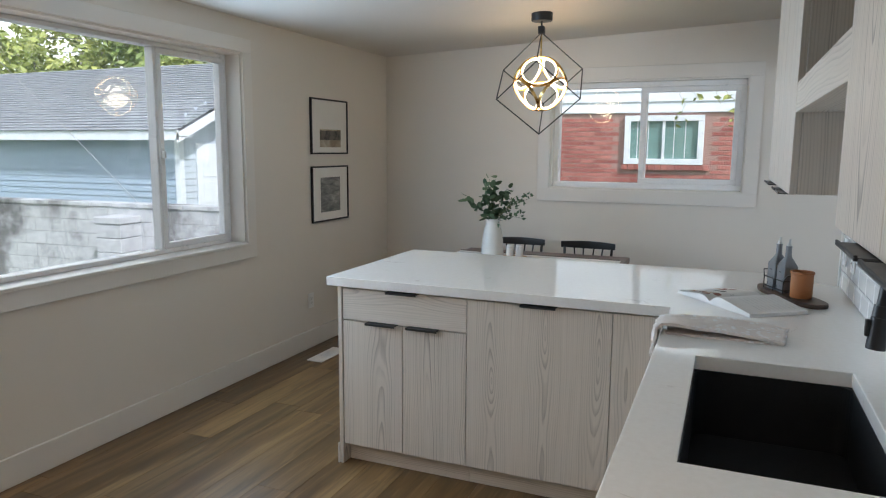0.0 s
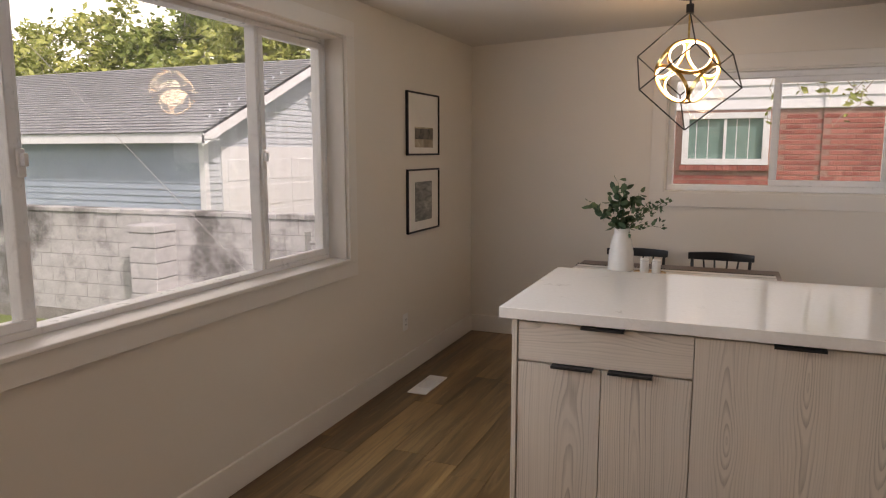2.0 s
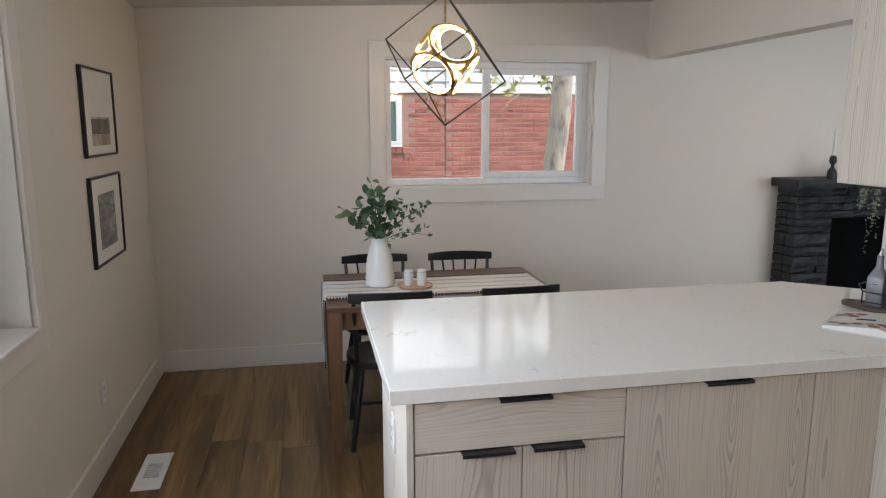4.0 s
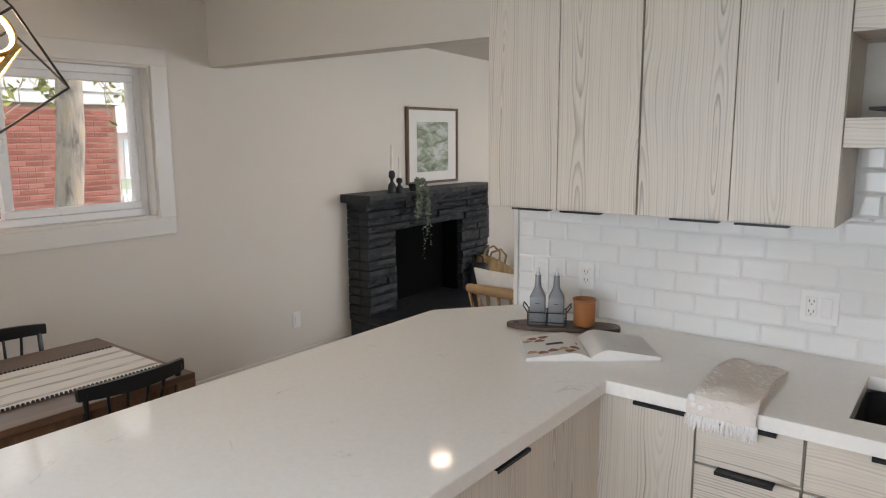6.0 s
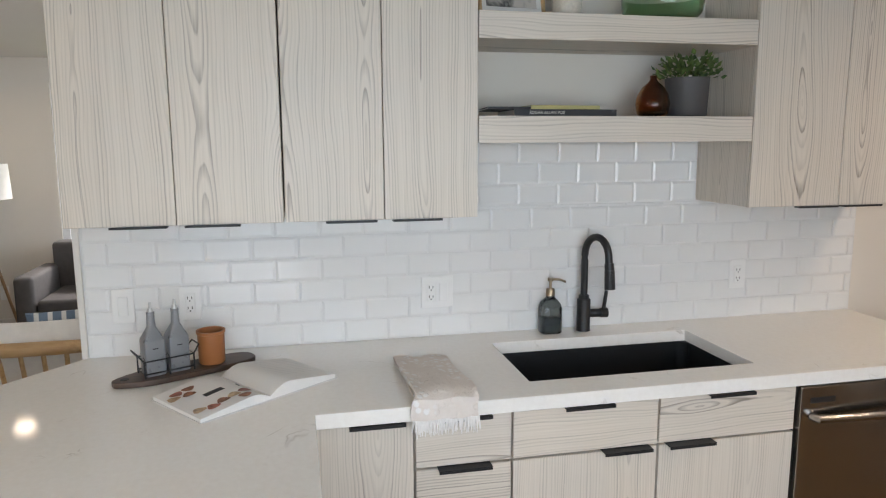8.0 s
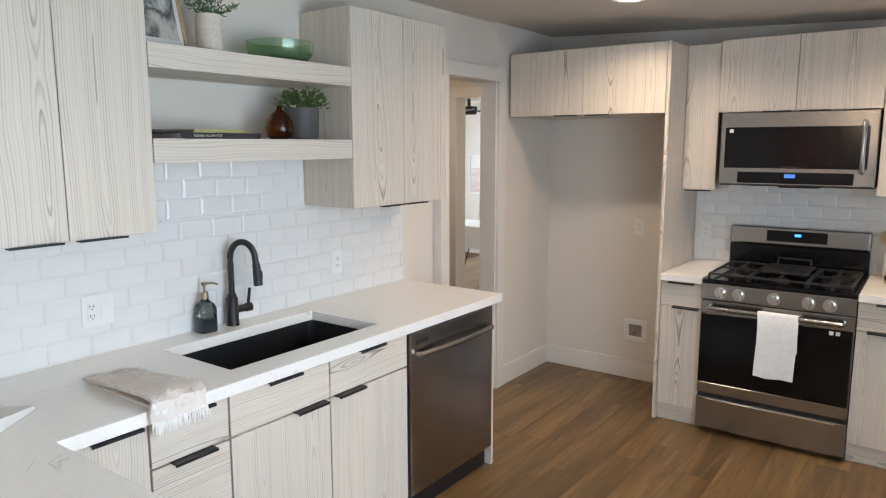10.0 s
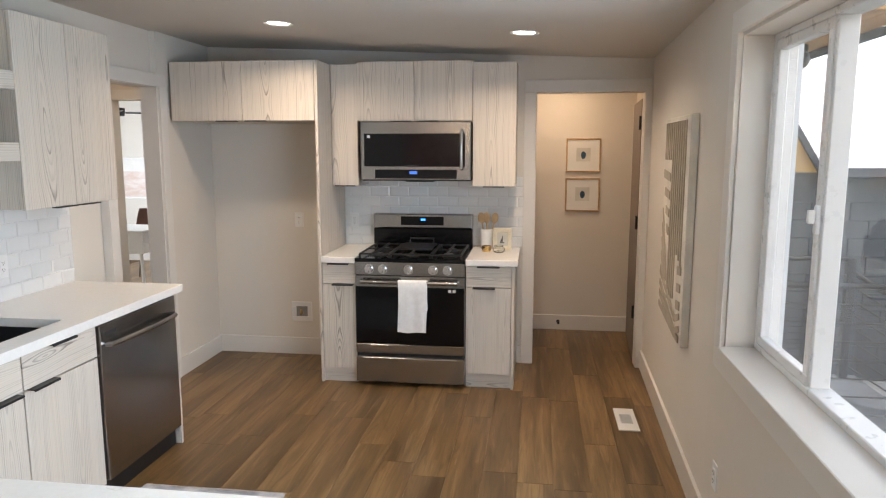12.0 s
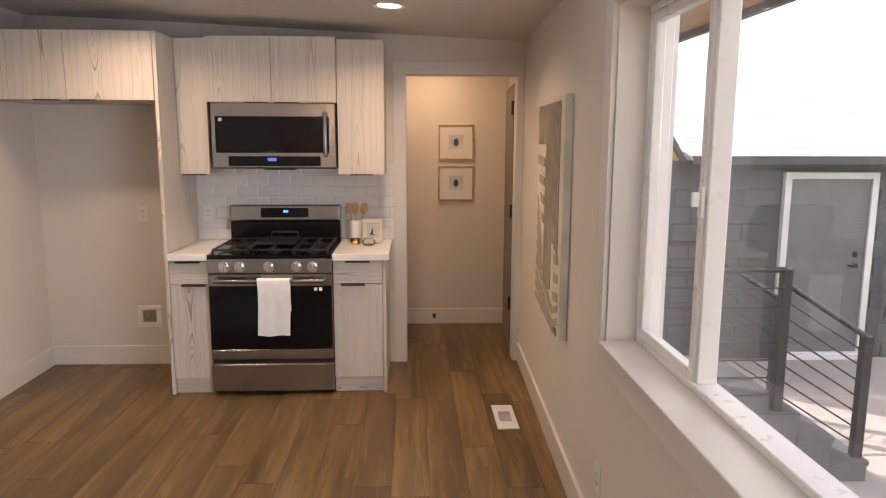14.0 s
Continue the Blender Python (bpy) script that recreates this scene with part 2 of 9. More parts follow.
def plank_wood():
    k = Mat("oak_plank", (0.3, 0.19, 0.1), 0.42)
    v = k.coords((7.0, 0.55, 7.0), shift=True)
    field = k.noise(v, 1.0, 2.5, 0.5, 0.5)
    fine = k.noise(k.coords((90.0, 3.0, 90.0), shift=True), 1.0, 4.0, 0.6)
    info = k.t.nodes.new("ShaderNodeObjectInfo")
    base = k.ramp(field, (0.27, (0.080, 0.041, 0.014)), (0.46, (0.172, 0.097, 0.036)), (0.70, (0.30, 0.182, 0.073)))
    tone = k.ramp(info.outputs["Random"], (0.0, (0.74, 0.73, 0.72)), (0.5, (0.96, 0.96, 0.96)), (1.0, (1.18, 1.16, 1.12)))
    c = k.mix(1.0, base, tone, 'MULTIPLY')
    c = k.mix(k.ramp(fine, (0.32, (0.45, 0.45, 0.45)), (0.54, (0, 0, 0))), c, (0.085, 0.047, 0.02))
    streak = k.noise(k.coords((20.0, 1.6, 20.0), shift=True), 1.0, 5.0, 0.6, 1.1)
    c = k.mix(k.ramp(streak, (0.34, (0.55, 0.55, 0.55)), (0.5, (0, 0, 0))), c, (0.065, 0.034, 0.012))
    c = k.mix(k.ramp(streak, (0.56, (0, 0, 0)), (0.74, (0.5, 0.5, 0.5))), c, (0.36, 0.235, 0.105))
    knot = k.noise(k.coords((9.0, 2.2, 9.0), shift=True), 1.0, 2.0)
    c = k.mix(k.ramp(knot, (0.74, (0, 0, 0)), (0.80, (0.9, 0.9, 0.9))), c, (0.07, 0.04, 0.02))
    k.color(c)
    k.rough(k.math('ADD', k.math('MULTIPLY', fine, 0.2), 0.24))
    k.bump(fine, 0.2, 0.001)
    return k.m


PLANK = plank_wood()


def wood(name, dark, light, axis=2, rough=0.45):
    k = Mat(name, light, rough)
    s = [30.0, 30.0, 30.0]
    s[axis] = 2.5
    n = k.noise(k.coords(tuple(s), shift=True), 1.0, 4.0, 0.6, 0.6)
    k.color(k.ramp(n, (0.3, dark), (0.7, light)))
    k.bump(n, 0.15, 0.001)
    return k.m


TABLEWOOD = wood("walnut_table_wood", (0.075, 0.036, 0.02), (0.15, 0.075, 0.042), 0, 0.3)
TABLELEG = wood("walnut_leg_wood", (0.095, 0.045, 0.022), (0.19, 0.095, 0.05), 2, 0.4)
BOARDWOOD = wood("dark_acacia", (0.035, 0.02, 0.013), (0.10, 0.06, 0.04), 1, 0.45)
OAKLIGHT = wood("light_oak", (0.42, 0.26, 0.12), (0.60, 0.40, 0.21), 1, 0.45)
FRAMEWOOD = wood("frame_walnut", (0.10, 0.06, 0.035), (0.20, 0.13, 0.08), 2, 0.5)

# ---- mesh helpers ----


def box(bm, x0, x1, y0, y1, z0, z1, bev=0.0, seg=1):
    """Adds a box, with its edges rounded by bev."""
    m = Matrix.Translation(((x0 + x1) / 2, (y0 + y1) / 2, (z0 + z1) / 2)) @ Matrix.Diagonal((abs(x1 - x0), abs(y1 - y0), abs(z1 - z0), 1))
    r = bmesh.ops.create_cube(bm, size=1.0, matrix=m)
    if bev > 0:
        vs = set(r["verts"])
        es = [e for e in bm.edges if e.verts[0] in vs and e.verts[1] in vs]
        bmesh.ops.bevel(bm, geom=es, offset=bev, segments=seg, profile=0.5, affect='EDGES')
    return bm


def cyl(bm, p, q, r0, r1=None, seg=12, caps=True):
    """Adds a tapered round bar from p to q."""
    p, q = Vector(p), Vector(q)
    d = q - p
    m = Matrix.Translation((p + q) / 2) @ d.to_track_quat('Z', 'Y').to_matrix().to_4x4()
    bmesh.ops.create_cone(bm, cap_ends=caps, segments=seg, radius1=r0, radius2=r0 if r1 is None else r1, depth=d.length, matrix=m)
    return bm


def lathe(bm, profile, at=(0, 0, 0), seg=28):
    """Turns (radius, height) pairs round the upright axis."""
    rings = []
    for r, z in profile:
        if r < 1e-5:
            rings.append([bm.verts.new((at[0], at[1], at[2] + z))])
        else:
            rings.append([bm.verts.new((at[0] + r * math.cos(2 * math.pi * i / seg), at[1] + r * math.sin(2 * math.pi * i / seg), at[2] + z)) for i in range(seg)])
    for a, b in zip(rings, rings[1:]):
        for i in range(seg):
            j = (i + 1) % seg
            if len(a) == 1 and len(b) == 1:
                continue
            if len(a) == 1:
                bm.faces.new((a[0], b[i], b[j]))
            elif len(b) == 1:
                bm.faces.new((a[i], a[j], b[0]))
            else:
                bm.faces.new((a[i], a[j], b[j], b[i]))
    bmesh.ops.recalc_face_normals(bm, faces=bm.faces[:])
    return bm


def tube(bm, pts, r, seg=10, closed=False):
    """Sweeps a round section along a line of points. r: one radius, or one for each point."""
    pts = [Vector(p) for p in pts]
    n = len(pts)
    radii = r if isinstance(r, (list, tuple)) else [r] * n
    rings = []
    up = Vector((0, 0, 1))
    for i, p in enumerate(pts):
        a = pts[(i - 1) % n] if closed or i > 0 else p
        b = pts[(i + 1) % n] if closed or i < n - 1 else p
        d = (b - a).normalized()
        side = d.cross(up)
        if side.length < 1e-3:
            side = d.cross(Vector((0, 1, 0)))
        side.normalize()
        if rings and side.dot(last) < 0:
            side = -side
        last = side
        other = side.cross(d).normalized()
        rings.append([bm.verts.new(p + (side * math.cos(2 * math.pi * k / seg) + other * math.sin(2 * math.pi * k / seg)) * radii[i]) for k in range(seg)])
    pairs = list(zip(rings, rings[1:])) + ([(rings[-1], rings[0])] if closed else [])
    for a, b in pairs:
        for k in range(seg):
            j = (k + 1) % seg
            bm.faces.new((a[k], a[j], b[j], b[k]))
    if not closed:
        bm.faces.new(rings[0])
        bm.faces.new(rings[-1])
    bmesh.ops.recalc_face_normals(bm, faces=bm.faces[:])
    return bm


def slab(bm, polys, z0, z1):
    """Raises flat polygons that share edges into one solid between two heights."""
    seen = {}

    def vert(p, z):
        key = (round(p[0], 4), round(p[1], 4), z)
        if key not in seen:
            seen[key] = bm.verts.new((p[0], p[1], z))
        return seen[key]
    count = {}
    for poly in polys:
        bm.faces.new([vert(p, z1) for p in poly])
        bm.faces.new([vert(p, z0) for p in reversed(poly)])
        for a, b in zip(poly, poly[1:] + poly[:1]):
            ka, kb = (round(a[0], 4), round(a[1], 4)), (round(b[0], 4), round(b[1], 4))
            count.setdefault(tuple(sorted((ka, kb))), []).append((a, b))
    for runs in count.values():
        if len(runs) == 1:
            a, b = runs[0]
            bm.faces.new((vert(a, z0), vert(b, z0), vert(b, z1), vert(a, z1)))
    bmesh.ops.recalc_face_normals(bm, faces=bm.faces[:])
    return bm


def placed(ob):
    m = ob.matrix_basis.copy()
    while ob.parent:
        ob = ob.parent
        m = ob.matrix_basis @ m
    return m


def solid(name, bm, material, smooth=False):
    me = bpy.data.meshes.new(name)
    bm.to_mesh(me)
    bm.free()
    me.materials.append(material)
    if smooth:
        for p in me.polygons:
            p.use_smooth = True
        me.set_sharp_from_angle(angle=radians(40))
    return me


def part(name, bm, material, parent, label="", smooth=False, local=False):
    """Links a bmesh, given in world places (or in the parent's own), as one mesh under a thing or part."""
    base = placed(parent)
    if not local:
        bm.transform(base.inverted())
    ob = new(name, solid(name, bm, material, smooth))
    ob.parent = parent
    if label:
        tagged(ob, label)
    return ob


def thing(name, at, label, category, group="", kind="", rz=0):
    ob = new(name)
    ob.empty_display_size = 0.1
    ob.matrix_basis = pose(at[0], at[1], at[2], 0, 0, rz)
    return tagged(ob, label, category, group, kind)


def single(name, bm, material, label, category, group="", kind="", smooth=False, at=None):
    """A thing of one mesh, its origin at 'at'."""
    if at is not None:
        bm.transform(Matrix.Translation(-Vector(at)))
    ob = new(name, solid(name, bm, material, smooth))
    if at is not None:
        ob.location = at
    return tagged(ob, label, category, group, kind)


def structure(name, bm, material, label, category):
    return single(name, bm, material, label, category, kind="structure")


def B():
    return bmesh.new()

# ---- the setting ----
XL, XS, YF, YB = -2.858, 0.503, 5.84, -0.985     # window wall, sink wall, far wall, range wall
XA = 0.462                                      # the wall by the alcove stands a little proud
XE = 4.5                                        # end wall of the living room


ceil_z = CAN_Z


def wall_box(bm, x0, x1, y0, y1, z0, z1):
    return box(bm, x0, x1, y0, y1, z0, z1)


def xl(y):
    """Face of the window wall: it runs slightly outwards towards the hall."""
    return XL - max(0.0, 1.3 - y) * 0.0315


bm = B()                                        # window wall, with its opening cut
WY0, WY1, WZ0, WZ1 = 1.505, 3.84, 0.875, 2.092
for y0, y1, z0, z1 in ((1.3, WY0, -0.9, 2.5), (WY1, 6.04, -0.9, 2.5), (WY0, WY1, -0.9, WZ0), (WY0, WY1, WZ1, 2.5)):
    wall_box(bm, XL - 0.2, XL, y0, y1, z0, z1)
slab(bm, [[(XL - 0.2, -2.2), (xl(-2.2), -2.2), (XL, 1.3), (XL - 0.2, 1.3)]], -0.9, 2.5)
structure("wall_window_side", bm, WALL, "warm white painted plaster wall with a wide window", "wall")

bm = B()                                        # far wall, kitchen and living room
FX0, FX1, FZ0, FZ1 = -1.355, 0.112, 1.187, 2.045
for x0, x1, z0, z1 in ((XL, FX0, -0.9, 2.6), (FX1, XE + 0.2, -0.9, 2.6), (FX0, FX1, -0.9, FZ0), (FX0, FX1, FZ1, 2.6)):
    wall_box(bm, x0, x1, YF, YF + 0.2, z0, z1)
structure("wall_far", bm, WALL, "warm white painted plaster wall behind the dining table", "wall")

bm = B()                                        # sink wall, doorway and header
for y0, y1, z0, z1 in ((0.34, 3.65, 0, 2.55), (-0.22, 0.34, 2.075, 2.55), (3.65, YF, 2.065, 2.55)):
    wall_box(bm, XS, XS + 0.12, y0, y1, z0, z1)
wall_box(bm, XA, XA + 0.12, YB - 0.2, -0.22, 0, 2.55)
structure("wall_sink_side", bm, WALL, "warm white wall with a doorway and a dropped header", "wall")

DX0, DX1, DZ = -2.88, -2.1, 2.07             # doorway to the hall
bm = B()
for x0, x1, z0, z1 in ((DX1, XS, 0, 2.55), (-3.0, DX0, 0, 2.55), (DX0, DX1, DZ, 2.55)):
    wall_box(bm, x0, x1, YB - 0.12, YB, z0, z1)
structure("wall_range_side", bm, WALL, "warm white painted wall behind the range", "wall")

bm = B()                                        # living room and office walls that close the place
LW0, LW1 = 2.1, 4.3
for x0, x1, z0, z1 in ((XS + 0.12, LW0, 0, 2.55), (LW1, XE, 0, 2.55), (LW0, LW1, 0, 0.8), (LW0, LW1, 2.1, 2.55)):
    wall_box(bm, x0, x1, 1.45, 1.6, z0, z1)
structure("wall_living_front", bm, WALL, "white living room wall with a window", "wall")
bm = B()
for y0, y1, z0, z1 in ((YB, 3.7, 0, 2.55), (4.9, YF, 0, 2.55), (3.7, 4.9, 0, 0.7), (3.7, 4.9, 2.1, 2.55)):
    wall_box(bm, XE, XE + 0.15, y0, y1, z0, z1)
structure("wall_living_end", bm, WALL, "white end wall of the living room", "wall")

bm = B()                                        # hall
wall_box(bm, -3.5, 0.5, -2.22, -2.04, 0, 2.5)
wall_box(bm, -1.6, -1.5, -2.04, YB - 0.12, 0, 2.5)
structure("wall_hall", bm, HALLWALL, "cream painted hall wall", "wall")

bm = B()                                        # wall between passage and office
wall_box(bm, XA + 0.11, 0.66, YB - 0.12, YB, 0, 2.5)
wall_box(bm, 1.31, XE, YB - 0.12, YB, 0, 2.5)
wall_box(bm, 0.66, 1.31, YB - 0.12, YB, 2.045, 2.5)
wall_box(bm, 2.3, 2.4, YB, 1.45, 0, 2.5)
structure("wall_passage", bm, HALLWALL, "cream painted passage wall with an open doorway", "wall")
bm = B()
wall_box(bm, XS, XS + 0.12, -5.2, YB - 0.2, 0, 2.5)
wall_box(bm, XS, XE + 0.15, -5.3, -5.2, 0, 2.5)
for y0, y1, z0, z1 in ((-5.2, -3.9, 0, 2.5), (-2.5, YB, 0, 2.5), (-3.9, -2.5, 0, 0.8), (-3.9, -2.5, 2.1, 2.5)):
    wall_box(bm, XE, XE + 0.15, y0, y1, z0, z1)
structure("wall_office", bm, WALL, "white walls of the room beyond the passage", "wall")


def sloped(x0, x1, y0, y1):
    bm = B()
    lo = [bm.verts.new((x, y, ceil_z(x))) for x, y in ((x0, y0), (x1, y0), (x1, y1), (x0, y1))]
    hi = [bm.verts.new((v.co.x, v.co.y, 2.7)) for v in lo]
    bm.faces.new(lo[::-1])
    bm.faces.new(hi)
    for i in range(4):
        j = (i + 1) % 4
        bm.faces.new((lo[i], lo[j], hi[j], hi[i]))
    return bm


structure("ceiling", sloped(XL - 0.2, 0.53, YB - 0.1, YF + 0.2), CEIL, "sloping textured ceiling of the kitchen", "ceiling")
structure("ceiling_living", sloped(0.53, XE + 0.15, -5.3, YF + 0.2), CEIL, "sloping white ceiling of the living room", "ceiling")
bm = B()
box(bm, -3.5, 0.53, -2.22, YB - 0.1, 2.32, 2.7)
structure("ceiling_hall", bm, CEIL, "flat hall ceiling", "ceiling")
bm = B()
box(bm, XL - 0.15, XE + 0.1, -2.1, YF + 0.1, -0.3, -0.008)
box(bm, XS, XE + 0.1, -5.25, -2.1, -0.3, -0.008)
floor = structure("floor", bm, simple("subfloor", (0.12, 0.07, 0.04), 0.8), "brown oak plank floor", "floor")

# baseboards: front faces 15 mm proud, tops eased
bm = B()
H = 0.138
box(bm, XL, XL + 0.016, 1.3, YF, 0, H, 0.003)
slab(bm, [[(xl(YB), YB), (xl(YB) + 0.016, YB), (XL + 0.016, 1.3), (XL, 1.3)]], 0, H)
box(bm, XL, XS + 0.12, YF - 0.016, YF, 0, H, 0.003)
box(bm, XS + 0.12, 1.62, YF - 0.016, YF, 0, H, 0.003)
box(bm, -0.55, XA, YB, YB + 0.016, 0, H, 0.003)
box(bm, XA - 0.016, XA, YB, -0.306, 0, H, 0.003)
box(bm, -2.03, -1.98, YB, YB + 0.016, 0, H, 0.003)
box(bm, 3.3, XE, YF - 0.016, YF, 0, H, 0.003)
box(bm, XE - 0.016, XE, 1.6, YF, 0, H, 0.003)
box(bm, -3.05, -1.6, -2.04, -2.024, 0, H, 0.003)
structure("baseboard", bm, TRIM, "tall white painted baseboard", "baseboard")


def casing(bm, axis, at, a0, a1, z0, z1, w, sill, t=0.02, sides=(1, 1)):
    """Flat boards round an opening. axis: the wall's normal; at: its face and the way out of it."""
    face, way = at
    c0, c1 = sorted((face, face + way * t))

    def put(u0, u1, v0, v1):
        if axis == 'x':
            box(bm, c0, c1, u0, u1, v0, v1, 0.002)
        else:
            box(bm, u0, u1, c0, c1, v0, v1, 0.002)
    l, r = (w if sides[0] else 0), (w if sides[1] else 0)
    put(a0 - l, a1 + r, z1, z1 + w)
    if sides[0]:
        put(a0 - w, a0, z0, z1)
    if sides[1]:
        put(a1, a1 + w, z0, z1)
    if sill:
        put(a0 - l, a1 + r, z0 - w, z0)


bm = B()
casing(bm, 'x', (XL, 1), WY0, WY1, WZ0, WZ1, 0.085, True)
casing(bm, 'y', (YF, -1), FX0, FX1, FZ0, FZ1, 0.1, True)
casing(bm, 'y', (YB, 1), DX0, DX1, 0, DZ, 0.09, False, sides=(0, 1))
box(bm, xl(YB) + 0.001, DX0, YB, YB + 0.02, 0, DZ + 0.09, 0.002)
box(bm, DX0 - 0.012, DX0 + 0.001, YB - 0.12, YB, 0, DZ)
casing(bm, 'x', (XS, -1), -0.22, 0.34, 0, 2.075, 0.085, False, t=0.06)
casing(bm, 'y', (YB, 1), 0.66, 1.31, 0, 2.045, 0.08, False)
# linings of the openings
box(bm, XL - 0.14, XL, WY0 - 0.001, WY0 + 0.012, WZ0, WZ1)
box(bm, XL - 0.14, XL, WY1 - 0.012, WY1 + 0.001, WZ0, WZ1)
box(bm, XL - 0.14, XL, WY0 + 0.012, WY1 - 0.012, WZ1 - 0.012, WZ1 + 0.001)
box(bm, XL - 0.14, XL + 0.03, WY0 + 0.012, WY1 - 0.012, WZ0 - 0.001, WZ0 + 0.018, 0.003)
box(bm, FX0 - 0.001, FX0 + 0.012, YF, YF + 0.1, FZ0, FZ1)
box(bm, FX1 - 0.012, FX1 + 0.001, YF, YF + 0.1, FZ0, FZ1)
box(bm, FX0 + 0.012, FX1 - 0.012, YF, YF + 0.1, FZ1 - 0.012, FZ1 + 0.001)
box(bm, FX0 + 0.012, FX1 - 0.012, YF - 0.005, YF + 0.1, FZ0 - 0.001, FZ0 + 0.015, 0.003)
box(bm, DX1 - 0.001, DX1 + 0.012, YB - 0.12, YB, 0, DZ)
box(bm, XA, XA + 0.12, -0.221, -0.208, 0, 2.075)
box(bm, XS, XS + 0.12, 0.328, 0.341, 0, 2.075)
structure("trim", bm, TRIM, "flat white painted casings and window linings", "trim")


def ring(bm, axis, c, a0, a1, z0, z1, w, d):
    """A rectangular frame of width w and depth d, in a plane across axis at c."""
    def put(u0, u1, v0, v1):
        if axis == 'x':
            box(bm, c - d / 2, c + d / 2, u0, u1, v0, v1, 0.003)
        else:
            box(bm, u0, u1, c - d / 2, c + d / 2, v0, v1, 0.003)
    put(a0, a1, z0, z0 + w)
    put(a0, a1, z1 - w, z1)
    put(a0, a0 + w, z0 + w, z1 - w)
    put(a1 - w, a1, z0 + w, z1 - w)


def glass_pane(parent, axis, c, a0, a1, z0, z1):
    bm = B()
    if axis == 'x':
        box(bm, c - 0.002, c + 0.002, a0, a1, z0, z1)
    else:
        box(bm, a0, a1, c - 0.002, c + 0.002, z0, z1)
    ob = part("pane", bm, GLASS, parent)
    ob.visible_shadow = False
    return ob


def sash_lock(parent, axis, x, y, z):
    bm = B()
    if axis == 'x':
        box(bm, x, x + 0.012, y - 0.014, y + 0.014, z - 0.045, z + 0.045, 0.005, 2)
        box(bm, x + 0.012, x + 0.034, y - 0.008, y + 0.008, z - 0.012, z + 0.03, 0.004, 2)
    else:
        box(bm, x - 0.014, x + 0.014, y - 0.012, y, z - 0.045, z + 0.045, 0.005, 2)
        box(bm, x - 0.008, x + 0.008, y - 0.034, y - 0.012, z - 0.012, z + 0.03, 0.004, 2)
    part("latch", bm, VINYL, parent, smooth=True)


# wide three-light slider
w1 = thing("window_1", (XL - 0.13, 2.65, WZ0), "wide white vinyl window with two sliding side sashes", "window", kind="structure")
xw = XL - 0.147
bm = B()
ring(bm, 'x', xw, WY0 + 0.012, WY1 - 0.012, WZ0 + 0.018, WZ1 - 0.012, 0.024, 0.08)
part("window_frame", bm, VINYL, w1)
ya, yb = 2.03, 3.26
bm = B()
box(bm, xw - 0.03, xw + 0.03, ya - 0.022, ya + 0.022, WZ0 + 0.042, WZ1 - 0.036, 0.003)
part("mullion", bm, VINYL, w1)
bm = B()
box(bm, xw - 0.03, xw + 0.03, yb - 0.022, yb + 0.022, WZ0 + 0.042, WZ1 - 0.036, 0.003)
part("mullion", bm, VINYL, w1)
for a0, a1 in ((WY0 + 0.036, ya + 0.005), (yb - 0.005, WY1 - 0.036)):
    bm = B()
    ring(bm, 'x', xw + 0.02, a0, a1, WZ0 + 0.043, WZ1 - 0.037, 0.034, 0.035)
    sash = part("sash", bm, VINYL, w1)
    glass_pane(sash, 'x', xw + 0.02, a0 + 0.03, a1 - 0.03, WZ0 + 0.073, WZ1 - 0.067)
glass_pane(w1, 'x', xw - 0.03, ya + 0.02, yb - 0.02, WZ0 + 0.04, WZ1 - 0.034)
sash_lock(w1, 'x', xw + 0.037, ya + 0.003, 1.45)
sash_lock(w1, 'x', xw + 0.037, yb - 0.003, 1.45)

# two-light slider over the dining table
w2 = thing("window_2", (-0.62, YF + 0.13, FZ0), "white vinyl two-pane sliding window", "window", kind="structure")
yw = YF + 0.125
bm = B()
ring(bm, 'y', yw, FX0 + 0.012, FX1 - 0.012, FZ0 + 0.015, FZ1 - 0.012, 0.04, 0.09)
part("window_frame", bm, VINYL, w2)
bm = B()
box(bm, -0.655, -0.61, yw - 0.03, yw + 0.03, FZ0 + 0.055, FZ1 - 0.052, 0.003)
part("mullion", bm, VINYL, w2)
bm = B()
ring(bm, 'y', yw - 0.022, -0.66, FX1 - 0.05, FZ0 + 0.057, FZ1 - 0.053, 0.04, 0.035)
sash = part("sash", bm, VINYL, w2)
glass_pane(sash, 'y', yw - 0.022, -0.62, FX1 - 0.09, FZ0 + 0.095, FZ1 - 0.09)
glass_pane(w2, 'y', yw + 0.015, FX0 + 0.05, -0.62, FZ0 + 0.055, FZ1 - 0.052)
sash_lock(w2, 'y', -0.64, yw - 0.04, 1.62)

# living room windows
for nm, axis, c, a0, a1, z0, z1 in (("window_3", 'y', 1.52, LW0, LW1, 0.8, 2.1), ("window_4", 'x', XE + 0.07, 3.7, 4.9, 0.7, 2.1)):
    at = ((a0 + a1) / 2, c, z0) if axis == 'y' else (c, (a0 + a1) / 2, z0)
    w = thing(nm, at, "white framed living room window", "window", kind="structure")
    bm = B()
    ring(bm, axis, c, a0, a1, z0, z1, 0.06, 0.1)
    part("window_frame", bm, VINYL, w)
    glass_pane(w, axis, c, a0 + 0.05, a1 - 0.05, z0 + 0.05, z1 - 0.05)

# ---- kitchen cabinets ----
TOPZ = 0.872


